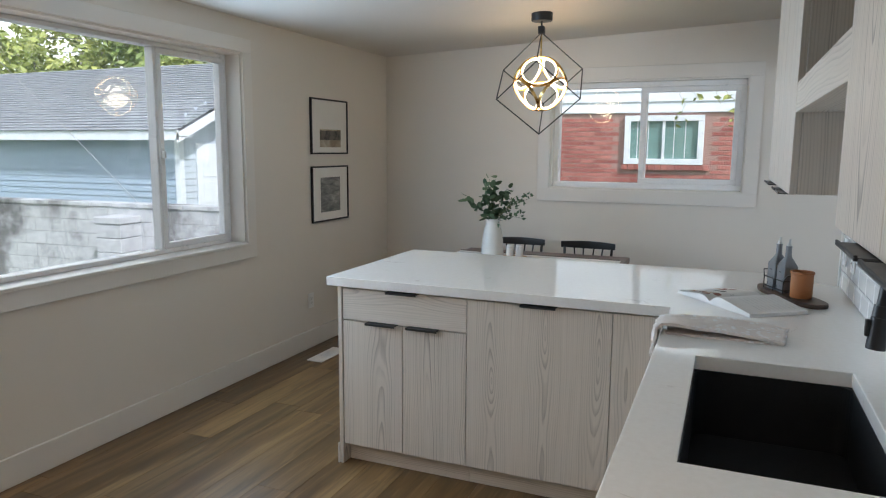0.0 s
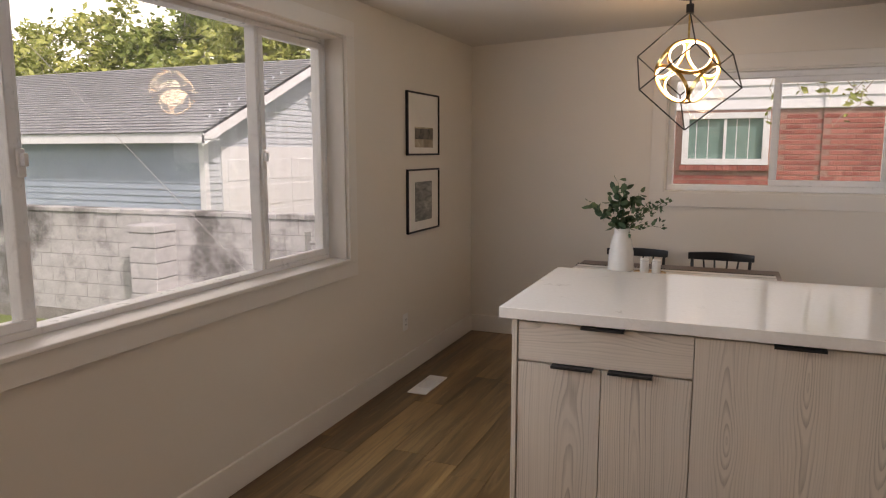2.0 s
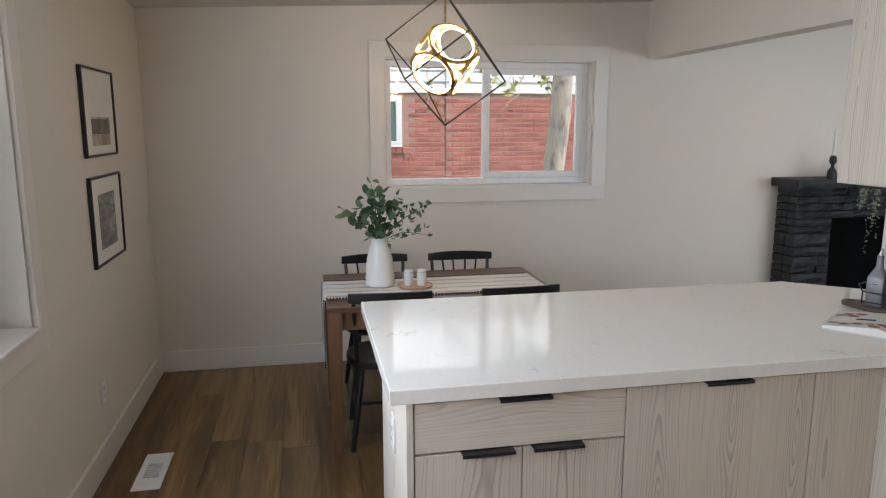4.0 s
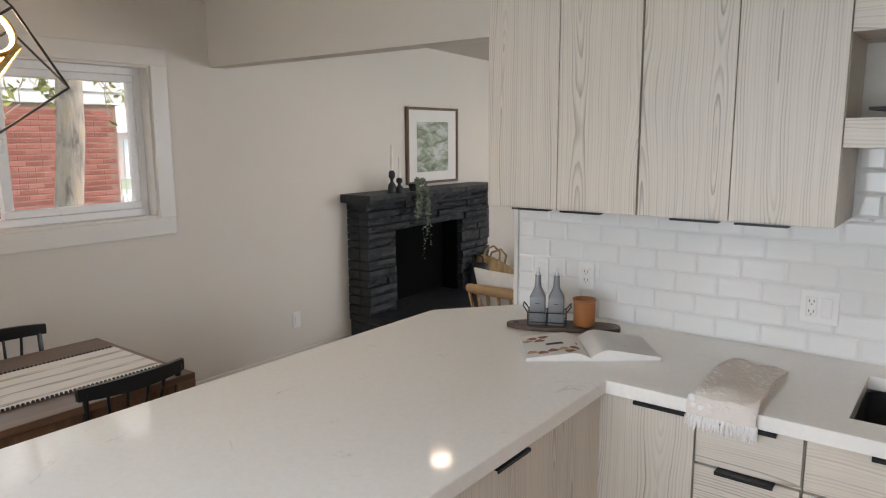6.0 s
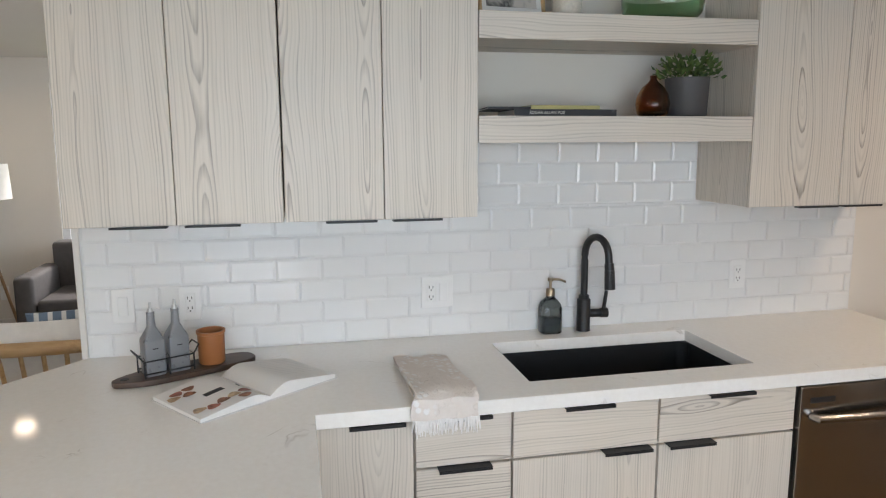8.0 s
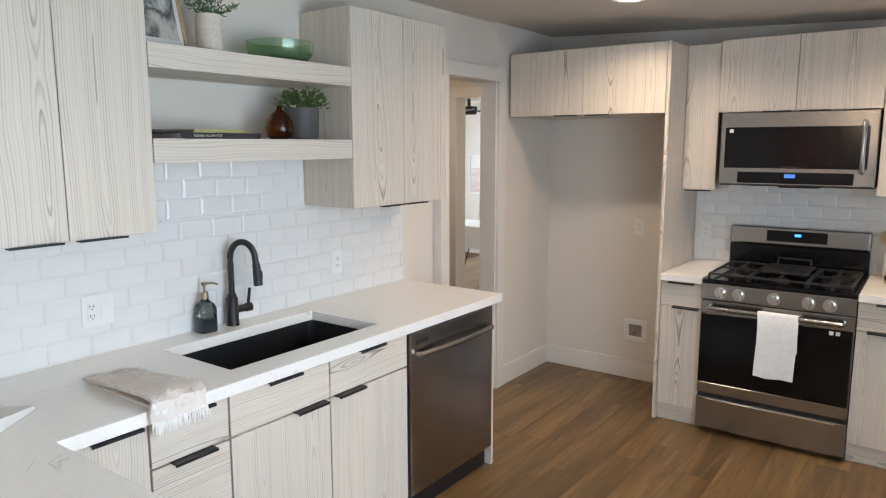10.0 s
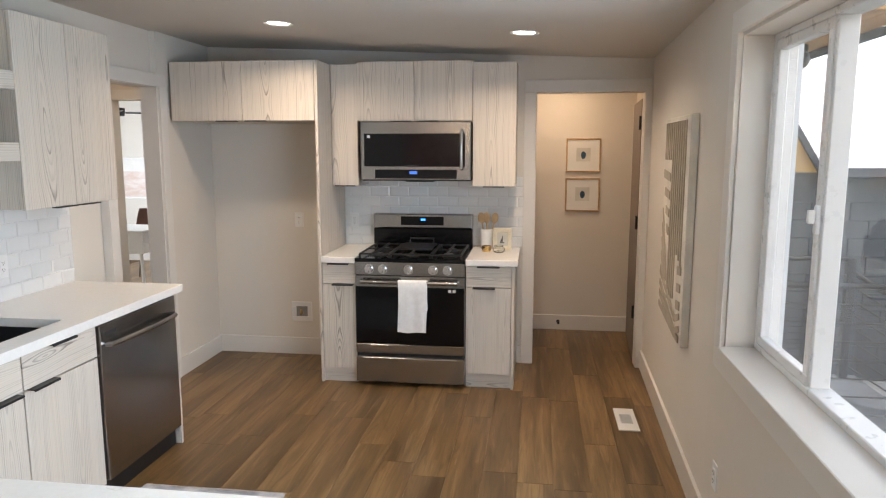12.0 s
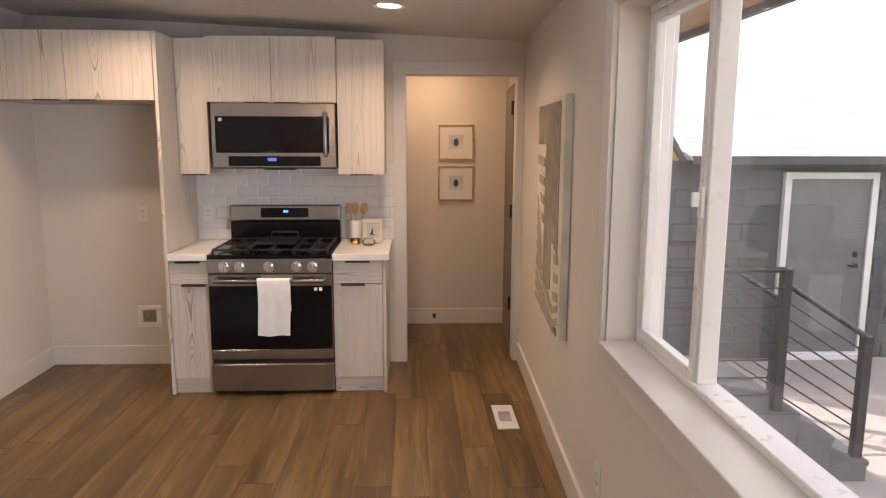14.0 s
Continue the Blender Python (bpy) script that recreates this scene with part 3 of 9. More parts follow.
def pull(parent, axis, c, way, mid, z, length=0.152):
    """Black edge pull: a lip over the top edge of a front, turned down."""
    bm = B()
    f0, f1 = sorted((c - way * 0.012, c + way * 0.028))
    g0, g1 = sorted((c + way * 0.024, c + way * 0.028))
    if axis == 'x':
        box(bm, f0, f1, mid - length / 2, mid + length / 2, z - 0.001, z + 0.003, 0.0008)
        box(bm, g0, g1, mid - length / 2, mid + length / 2, z - 0.007, z - 0.001, 0.0008)
    else:
        box(bm, mid - length / 2, mid + length / 2, f0, f1, z - 0.001, z + 0.003, 0.0008)
        box(bm, mid - length / 2, mid + length / 2, g0, g1, z - 0.007, z - 0.001, 0.0008)
    return part("handle", bm, BLACK, parent, "black metal edge pull")


def pull_under(parent, axis, c, way, mid, z, length=0.152):
    """The same pull on the lower edge of an upper door."""
    bm = B()
    f0, f1 = sorted((c - way * 0.012, c + way * 0.022))
    g0, g1 = sorted((c + way * 0.018, c + way * 0.022))
    if axis == 'x':
        box(bm, f0, f1, mid - length / 2, mid + length / 2, z - 0.004, z, 0.0008)
        box(bm, g0, g1, mid - length / 2, mid + length / 2, z, z + 0.003, 0.0006)
    else:
        box(bm, mid - length / 2, mid + length / 2, f0, f1, z - 0.004, z, 0.0008)
        box(bm, mid - length / 2, mid + length / 2, g0, g1, z, z + 0.003, 0.0006)
    return part("handle", bm, BLACK, parent, "black metal edge pull")


def front(parent, name, axis, c, way, a0, a1, z0, z1, material, handle=None, under=False):
    """A flat slab front on a cabinet; its outer face lies at c."""
    bm = B()
    c0, c1 = sorted((c, c - way * 0.019))
    g = 0.0016
    if axis == 'x':
        box(bm, c0, c1, a0 + g, a1 - g, z0 + g, z1 - g, 0.0012)
    else:
        box(bm, a0 + g, a1 - g, c0, c1, z0 + g, z1 - g, 0.0012)
    ob = part(name, bm, material, parent)
    if handle is not None:
        (pull_under if under else pull)(ob, axis, c, way, handle, z0 if under else z1)
    return ob


def body(parent, x0, x1, y0, y1, z0, z1, material=None, name="body"):
    bm = B()
    box(bm, x0, x1, y0, y1, z0, z1, 0.001)
    return part(name, bm, material or WOOD_V, parent)


def toe(parent, x0, x1, y0, y1, material):
    bm = B()
    box(bm, x0, x1, y0, y1, 0.0, 0.1, 0.001)
    return part("toe_kick", bm, material, parent)


BASE = "washed pale wood base cabinet with black edge pulls"
SF = -0.13                                       # face of the sink run
# peninsula
PF = 2.952
c = thing("base_cabinet", (-1.3, 3.25, 0), "washed pale wood base cabinet with one drawer over two doors", "cabinet", "base cabinets")
body(c, -1.612, -0.992, PF + 0.021, 3.55, 0.1, TOPZ - 0.002)
toe(c, -1.612, -0.992, PF + 0.06, 3.5, WOOD_X)
front(c, "drawer", 'y', PF, -1, -1.612, -0.992, 0.712, 0.862, WOOD_X, -1.3)
front(c, "door", 'y', PF, -1, -1.612, -1.302, 0.1, 0.708, WOOD_V, -1.405)
front(c, "door", 'y', PF, -1, -1.302, -0.992, 0.1, 0.708, WOOD_V, -1.2)
c = thing("base_cabinet", (-0.68, 3.25, 0), "washed pale wood base cabinet with one wide full-height door", "cabinet", "base cabinets")
body(c, -0.99, -0.37, PF + 0.021, 3.55, 0.1, TOPZ - 0.002)
toe(c, -0.99, -0.13, PF + 0.06, 3.5, WOOD_X)
front(c, "door", 'y', PF, -1, -0.992, -0.372, 0.1, 0.862, WOOD_V, -0.675)
front(c, "filler_panel", 'y', PF, -1, -0.372, -0.1295, 0.1, 0.862, WOOD_V)
c = thing("end_panel", (-1.625, 3.25, 0), "pale wood end panel of the peninsula with an outlet", "cabinet panel")
bm = B()
box(bm, -1.634, -1.614, PF - 0.004, 3.56, 0.0, TOPZ - 0.002, 0.0012)
part("panel", bm, WOOD_V, c)
bm = B()
box(bm, -1.642, -1.634, PF - 0.01, 3.565, 0.0, 0.1, 0.002)
part("foot_strip", bm, TRIM, c)
c = thing("back_panel", (-0.6, 3.56, 0), "pale wood back panel of the peninsula", "cabinet panel")
bm = B()
box(bm, -1.612, 0.36, 3.552, 3.572, 0.0, TOPZ - 0.002, 0.001)
part("panel", bm, WOOD_V, c)

# sink run
c = thing("base_cabinet", (0.15, 2.8, 0), "washed pale wood corner base cabinet with one tall door", "cabinet", "base cabinets")
body(c, SF + 0.021, XS - 0.02, 2.662, 2.95, 0.1, TOPZ - 0.002)
front(c, "door", 'x', SF, -1, 2.662, 2.956, 0.1, 0.866, WOOD_V, 2.762)
toe(c, SF + 0.06, 0.4, 2.662, 2.95, WOOD_Y)
c = thing("base_cabinet", (0.15, 2.52, 0), "washed pale wood base cabinet with three drawers", "cabinet", "base cabinets")
body(c, SF + 0.021, XS - 0.02, 2.382, 2.658, 0.1, TOPZ - 0.002)
toe(c, SF + 0.06, 0.4, 2.382, 2.658, WOOD_Y)
front(c, "drawer", 'x', SF, -1, 2.382, 2.658, 0.722, 0.866, WOOD_Y, 2.52)
front(c, "drawer", 'x', SF, -1, 2.382, 2.658, 0.412, 0.718, WOOD_Y, 2.52)
front(c, "drawer", 'x', SF, -1, 2.382, 2.658, 0.1, 0.408, WOOD_Y, 2.52)
c = thing("base_cabinet", (0.15, 1.92, 0), "washed pale wood sink base cabinet with two doors", "cabinet", "base cabinets")
bm = B()
box(bm, SF + 0.021, SF + 0.04, 1.462, 2.378, 0.1, TOPZ - 0.002)
box(bm, SF + 0.04, XS - 0.02, 1.462, 1.48, 0.1, TOPZ - 0.002)
box(bm, SF + 0.04, XS - 0.02, 2.36, 2.378, 0.1, TOPZ - 0.002)
box(bm, SF + 0.04, XS - 0.02, 1.48, 2.36, 0.1, 0.118)
part("body", bm, WOOD_V, c)
toe(c, SF + 0.06, 0.4, 1.462, 2.378, WOOD_Y)
front(c, "drawer_front", 'x', SF, -1, 1.928, 2.378, 0.722, 0.866, WOOD_Y, 2.154)
front(c, "drawer_front", 'x', SF, -1, 1.462, 1.924, 0.722, 0.866, WOOD_Y, 1.698)
front(c, "door", 'x', SF, -1, 1.928, 2.378, 0.1, 0.718, WOOD_V, 2.03)
front(c, "door", 'x', SF, -1, 1.462, 1.924, 0.1, 0.718, WOOD_V, 1.823)
c = thing("end_panel", (0.15, 0.775, 0), "pale wood end panel beside the dishwasher", "cabinet panel")
bm = B()
box(bm, SF - 0.004, XS - 0.004, 0.757, 0.777, 0.0, TOPZ - 0.002, 0.0012)
part("panel", bm, WOOD_V, c)

# worktop: one piece with the sink cut out and a clipped corner
CX = -0.156
SX0, SX1, SY0, SY1 = -0.036, 0.362, 1.547, 2.297
polys = []
for x0, x1, y0, y1 in ((CX, SX0, 0.712, SY0), (SX0, SX1, 0.712, SY0), (SX1, XS, 0.712, SY0),
                       (CX, SX0, SY0, SY1), (SX1, XS, SY0, SY1),
                       (CX, SX0, SY1, 2.925), (SX0, SX1, SY1, 2.925), (SX1, XS, SY1, 2.925),
                       (CX, SX0, 2.925, 3.64), (SX0, 0.206, 2.925, 3.64), (0.206, SX1, 2.925, 3.64), (SX1, XS, 2.925, 3.64),
                       (-1.68, CX, 2.925, 3.64), (-1.68, CX, 3.64, 3.885), (CX, SX0, 3.64, 3.885), (SX0, 0.206, 3.64, 3.885)):
    polys.append([(x0, y0), (x1, y0), (x1, y1), (x0, y1)])
polys.append([(0.206, 3.64), (SX1, 3.64), (XS, 3.64), (0.206, 3.885)])
# edges must match where pieces of two rows meet
polys[6] = [(SX0, SY1), (SX1, SY1), (SX1, 2.925), (0.206, 2.925), (SX0, 2.925)]
polys[12] = [(-1.68, 2.925), (CX, 2.925), (CX, 3.64), (-1.68, 3.64)]
bm = slab(B(), polys, TOPZ, 0.914)
top = single("countertop", bm, QUARTZ, "white quartz countertop with faint brown veins, L-shaped", "countertop")
mod = top.modifiers.new("eased_edges", 'BEVEL')
mod.width, mod.segments, mod.limit_method, mod.angle_limit = 0.003, 2, 'ANGLE', radians(40)

# sink bowl and its fittings
s = thing("sink", (0.16, 1.92, 0.914), "black composite undermount single-bowl sink", "sink")
bm = B()
z0, t = 0.68, 0.012
for a in ((SX0 - t, SX0, SY0 - t, SY1 + t), (SX1, SX1 + t, SY0 - t, SY1 + t), (SX0, SX1, SY0 - t, SY0), (SX0, SX1, SY1, SY1 + t)):
    bm = B()
    box(bm, *a, z0, 0.8715)
    part("bowl_wall", bm, SINKBLACK, s)
bm = B()
box(bm, SX0 - t, SX1 + t, SY0 - t, SY1 + t, z0 - t, z0)
part("bowl_floor", bm, SINKBLACK, s)
for cx, cy, a in ((SX0, SY0, 0), (SX1, SY0, 90), (SX1, SY1, 180), (SX0, SY1, 270)):
    bm = B()                                     # rounded inner corners
    n, r = 6, 0.04
    pts = [(0, 0)] + [(r - r * math.sin(k * math.pi / 2 / n), r - r * math.cos(k * math.pi / 2 / n)) for k in range(n + 1)]
    slab(bm, [pts], z0, 0.8712)
    bm.transform(pose(cx, cy, 0, 0, 0, a))
    part("corner", bm, SINKBLACK, s)
bm = B()
lathe(bm, [(0.0, 0.004), (0.03, 0.004), (0.036, 0.008), (0.05, 0.008), (0.055, 0.0)], (0.2, 1.92, z0))
part("drain", bm, CHROME, s, "steel drain", smooth=True)

FX, FY = 0.448, 1.918
f = thing("faucet", (FX, FY, 0.914), "matte black gooseneck faucet with a pull-down spray head", "faucet")
bm = B()
lathe(bm, [(0.0, 0), (0.0265, 0), (0.0265, 0.004), (0.025, 0.006), (0.025, 0.118), (0.0225, 0.121), (0.019, 0.122), (0.019, 0.134), (0.0165, 0.136), (0.0, 0.136)], (FX, FY, 0.914))
part("base", bm, BLACK, f, smooth=True)
bm = B()
pts = [(FX, FY, 1.04), (FX, FY, 1.18)]
for k in range(13):
    a = math.pi * k / 12
    pts.append((FX - 0.055 * (1 - math.cos(a)), FY - 0.021 * (1 - math.cos(a)), 1.20 + 0.072 * math.sin(a)))
pts.append((FX - 0.113, FY - 0.043, 1.175))
tube(bm, pts, 0.0132, 14)
part("spout", bm, BLACK, f, smooth=True)
bm = B()
cyl(bm, (FX - 0.112, FY - 0.0428, 1.185), (FX - 0.115, FY - 0.044, 1.16), 0.0165, 0.0172, 18)
cyl(bm, (FX - 0.115, FY - 0.044, 1.16), (FX - 0.119, FY - 0.0455, 1.092), 0.0178, 0.0192, 18)
head = part("spray_head", bm, BLACK, f, smooth=True)
bm = B()
box(bm, FX - 0.142, FX - 0.133, FY - 0.053, FY - 0.039, 1.118, 1.155, 0.003, 2)
part("button", bm, SLOT, head, smooth=True)
bm = B()
cyl(bm, (FX, FY - 0.022, 0.978), (FX - 0.004, FY - 0.066, 0.978), 0.0155, 0.0155, 16)
cyl(bm, (FX - 0.004, FY - 0.067, 0.978), (FX - 0.006, FY - 0.092, 0.978), 0.0185, 0.0185, 16)
cyl(bm, (FX - 0.005, FY - 0.078, 0.99), (FX - 0.009, FY - 0.086, 1.062), 0.0075, 0.0065, 10)
part("lever", bm, BLACK, f, smooth=True)

# upper cabinets over the sink run
UF = 0.18
UP = "washed pale wood upper cabinet with two tall flat doors"
for y0, y1 in ((2.398, 2.984), (2.988, 3.586)):
    c = thing("wall_cabinet", (0.32, (y0 + y1) / 2, 1.38), UP, "cabinet", "wall cabinets")
    body(c, UF + 0.02, XS, y0, y1, 1.383, 2.262)
    m = (y0 + y1) / 2
    front(c, "door", 'x', UF, -1, y0, m, 1.38, 2.264, WOOD_V, m - 0.1, True)
    front(c, "door", 'x', UF, -1, m, y1, 1.38, 2.264, WOOD_V, m + 0.1, True)
c = thing("wall_cabinet", (0.32, 1.09, 1.385), "washed pale wood upper cabinet with two doors beside the open shelves", "cabinet", "wall cabinets")
body(c, UF + 0.02, XS, 0.741, 1.444, 1.388, 2.262)
front(c, "door", 'x', UF, -1, 0.739, 1.09, 1.385, 2.264, WOOD_V, 1.0, True)
front(c, "door", 'x', UF, -1, 1.09, 1.446, 1.385, 2.264, WOOD_V, 1.18, True)
for z0, z1 in ((1.61, 1.692), (1.922, 2.003)):
    c = thing("floating_shelf", (0.32, 1.92, z0), "thick washed pale wood floating shelf between cabinets", "shelf", "floating shelves")
    body(c, UF + 0.001, XS - 0.004, 1.448, 2.396, z0, z1, WOOD_Y, "board")

# dishwasher
d = thing("dishwasher", (0.15, 1.12, 0), "stainless steel dishwasher with a bowed bar handle", "dishwasher")
bm = B()
box(bm, SF + 0.02, 0.4, 0.79, 1.455, 0.1, 0.866)
part("body", bm, BLACK, d)
bm = B()
box(bm, SF - 0.012, SF + 0.02, 0.785, 1.452, 0.112, 0.862, 0.004, 2)
door = part("door", bm, STEEL_Y, d)
bm = B()
pts = [(SF - 0.012, 1.41, 0.765)] + [(SF - 0.035 - 0.018 * math.sin(math.pi * k / 8), 1.405 - 0.575 * k / 8, 0.765) for k in range(9)] + [(SF - 0.012, 0.825, 0.765)]
tube(bm, pts, 0.0135, 10)
part("handle", bm, STEEL_Y, door, "bowed steel bar handle", smooth=True)
bm = B()
box(bm, SF - 0.0135, SF - 0.0118, 1.33, 1.42, 0.808, 0.826)
part("badge", bm, BLACK, door)
bm = B()
box(bm, SF + 0.03, 0.4, 0.785, 1.455, 0.0, 0.098)
part("toe_kick", bm, BLACK, d)

# ---- range wall ----
RF = -0.35
c = thing("tall_panel", (-0.585, -0.66, 0), "tall pale wood panel beside the refrigerator alcove", "cabinet panel")
bm = B()
box(bm, -0.622, -0.6, YB + 0.002, RF, 0, 2.256, 0.0012)
part("panel", bm, WOOD_V, c)
c = thing("wall_cabinet", (-0.08, -0.66, 1.85), "pale wood cabinet with two doors over the empty refrigerator alcove", "cabinet", "wall cabinets")
body(c, -0.598, 0.44, YB + 0.002, RF - 0.02, 1.853, 2.254)
front(c, "door", 'y', RF, 1, -0.598, -0.082, 1.85, 2.256, WOOD_V, -0.18, True)
front(c, "door", 'y', RF, 1, -0.082, 0.44, 1.85, 2.256, WOOD_V, 0.03, True)
for x0, x1, nm in ((-0.866, -0.624, "left"), (-1.952, -1.64, "right")):
    c = thing("base_cabinet", ((x0 + x1) / 2, -0.66, 0), "narrow washed pale wood base cabinet with a drawer over a door", "cabinet", "base cabinets")
    body(c, x0, x1, YB + 0.002, RF - 0.021, 0.1, TOPZ - 0.002)
    toe(c, x0, x1, YB + 0.002, RF - 0.03, WOOD_X)
    front(c, "drawer", 'y', RF, 1, x0, x1, 0.722, 0.866, WOOD_X, (x0 + x1) / 2)
    front(c, "door", 'y', RF, 1, x0, x1, 0.104, 0.718, WOOD_V, (x0 + x1) / 2 + (-0.03 if nm == "left" else 0.03))
    o0, o1 = (x0 - 0.0, -0.624) if nm == "left" else (-1.995, x1)
    bm = B()
    box(bm, o0, o1, YB + 0.002, RF + 0.025, TOPZ, 0.914, 0.003, 2)
    single("countertop_piece", bm, QUARTZ, "small white quartz worktop beside the range", "countertop", "range worktops")
c = thing("end_panel", (-1.963, -0.66, 0), "pale wood end panel beside the range cabinets", "cabinet panel")
bm = B()
box(bm, -1.974, -1.954, YB + 0.002, RF + 0.002, 0.0, TOPZ - 0.002, 0.0012)
part("panel", bm, WOOD_V, c)
VF = -0.65
for x0, x1, z0, hs in ((-0.822, -0.624, 1.392, 0.0), (-1.96, -1.654, 1.392, 0.0)):
    c = thing("wall_cabinet", ((x0 + x1) / 2, -0.8, z0), "narrow washed pale wood wall cabinet with one door", "cabinet", "wall cabinets")
    body(c, x0, x1, YB + 0.002, VF - 0.02, z0 + 0.003, 2.256)
    front(c, "door", 'y', VF, 1, x0, x1, z0, 2.258, WOOD_V, (x0 + x1) / 2, True)
c = thing("wall_cabinet", (-1.27, -0.8, 1.85), "washed pale wood wall cabinet with two doors over the microwave", "cabinet", "wall cabinets")
body(c, -1.652, -0.824, YB + 0.002, VF - 0.0, 1.857, 2.27)
front(c, "door", 'y', VF + 0.02, 1, -1.652, -1.238, 1.854, 2.272, WOOD_V, -1.335, True)
front(c, "door", 'y', VF + 0.02, 1, -1.238, -0.824, 1.854, 2.272, WOOD_V, -1.145, True)

# ---- microwave ----
mw = thing("microwave", (-1.28, -0.75, 1.43), "stainless over-the-range microwave with a dark glass door", "microwave")
MF = -0.575
bm = B()
box(bm, -1.668, -0.882, YB + 0.004, MF - 0.03, 1.432, 1.852, 0.003)
part("body", bm, BLACK, mw)
bm = B()
box(bm, -1.668, -0.882, MF - 0.03, MF, 1.44, 1.848, 0.004, 2)
face = part("front", bm, STEEL_X, mw)
bm = B()
box(bm, -1.63, -0.908, MF, MF + 0.004, 1.535, 1.766, 0.004, 2)
part("door_glass", bm, BLACKGLASS, face, "dark glass door")
bm = B()
box(bm, -1.572, -0.985, MF, MF + 0.004, 1.45, 1.513, 0.003)
part("control_panel", bm, BLACKGLASS, face)
bm = B()
box(bm, -1.29, -1.235, MF + 0.004, MF + 0.005, 1.482, 1.503)
part("display", bm, glow("blue_clock", (0.08, 0.25, 0.9), 0.25), face, "blue clock display")
bm = B()
box(bm, -1.30, -1.215, MF + 0.004, MF + 0.0045, 1.538, 1.546)
part("badge", bm, BLACK, face)
bm = B()
tube(bm, [(-1.607, MF, 1.79)] + [(-1.607, MF + 0.03 + 0.012 * math.sin(math.pi * k / 6), 1.785 - 0.26 * k / 6) for k in range(7)] + [(-1.607, MF, 1.52)], 0.0125, 10)
part("handle", bm, STEEL_X, mw, "steel bar handle", smooth=True)
bm = B()
box(bm, -1.4, -1.2, MF - 0.3, MF - 0.05, 1.424, 1.432)
part("vent", bm, SLOT, mw)
bm = B()
box(bm, -0.952, -0.93, MF + 0.004, MF + 0.0052, 1.735, 1.755)
part("sticker", bm, WHITEPL, face)

mw.location.x += 0.022                           # centred under its cabinet

# ---- range ----
r = thing("range", (-1.278, -0.63, 0), "stainless gas range with a black glass oven door", "stove")
RX0, RX1, RY = -1.662, -0.895, -0.315
bm = B()
box(bm, RX0, RX1, YB + 0.01, RY - 0.03, 0.03, 0.9)
part("body", bm, BLACK, r)
bm = B()
box(bm, RX0, RX1, RY - 0.03, RY, 0.24, 0.79, 0.004, 2)
oven = part("oven_door", bm, STEEL_X, r)
bm = B()
box(bm, RX0 + 0.004, RX1 - 0.004, RY, RY + 0.005, 0.245, 0.715, 0.003)
part("door_glass", bm, BLACKGLASS, oven, "black glass oven window")
bm = B()
box(bm, RX0 + 0.004, RX1 - 0.004, RY + 0.001, RY + 0.008, 0.243, 0.305, 0.002)
part("lower_band", bm, STEEL_X, oven)
bm = B()
tube(bm, [(RX0 + 0.05, RY, 0.755), (RX0 + 0.05, RY + 0.05, 0.755), (RX1 - 0.05, RY + 0.05, 0.755), (RX1 - 0.05, RY, 0.755)], 0.014, 12)
part("handle", bm, STEEL_X, oven, "steel bar handle", smooth=True)
bm = B()
box(bm, RX0, RX1, RY - 0.03, RY + 0.004, 0.03, 0.215, 0.004, 2)
dr = part("storage_drawer", bm, STEEL_X, r)
bm = B()
box(bm, RX0 + 0.01, RX1 - 0.01, RY - 0.02, RY - 0.001, 0.216, 0.239)
part("drawer_gap", bm, BLACK, r)
bm = B()
box(bm, RX0 + 0.05, RX1 - 0.05, RY + 0.0045, RY + 0.012, 0.2, 0.21, 0.002)
part("drawer_lip", bm, CHROME, dr)
for x in (RX0 + 0.06, RX1 - 0.06):
    bm = B()
    cyl(bm, (x, RY - 0.1, 0), (x, RY - 0.1, 0.03), 0.018)
    part("foot", bm, BLACK, r)
bm = B()                                         # slanted control panel
for x0, x1, y0, y1, z0, z1 in ((RX0, RX1, RY - 0.05, RY + 0.005, 0.795, 0.888),):
    box(bm, x0, x1, y0, y1, z0, z1, 0.004, 2)
part("control_panel", bm, STEEL_X, r)
for x in (-1.0, -1.095, -1.275, -1.445, -1.545):
    bm = B()
    cyl(bm, (x, RY + 0.005, 0.84), (x, RY + 0.012, 0.84), 0.034, 0.034, 20)
    cyl(bm, (x, RY + 0.012, 0.84), (x, RY + 0.04, 0.84), 0.027, 0.024, 20)
    box(bm, x - 0.005, x + 0.005, RY + 0.04, RY + 0.046, 0.818, 0.862, 0.002)
    part("knob", bm, CHROME, r, "round metal knob", smooth=True)
bm = B()
box(bm, RX0, RX1, YB + 0.09, RY + 0.005, 0.888, 0.912, 0.004, 2)
part("cooktop", bm, BLACKGLASS, r)
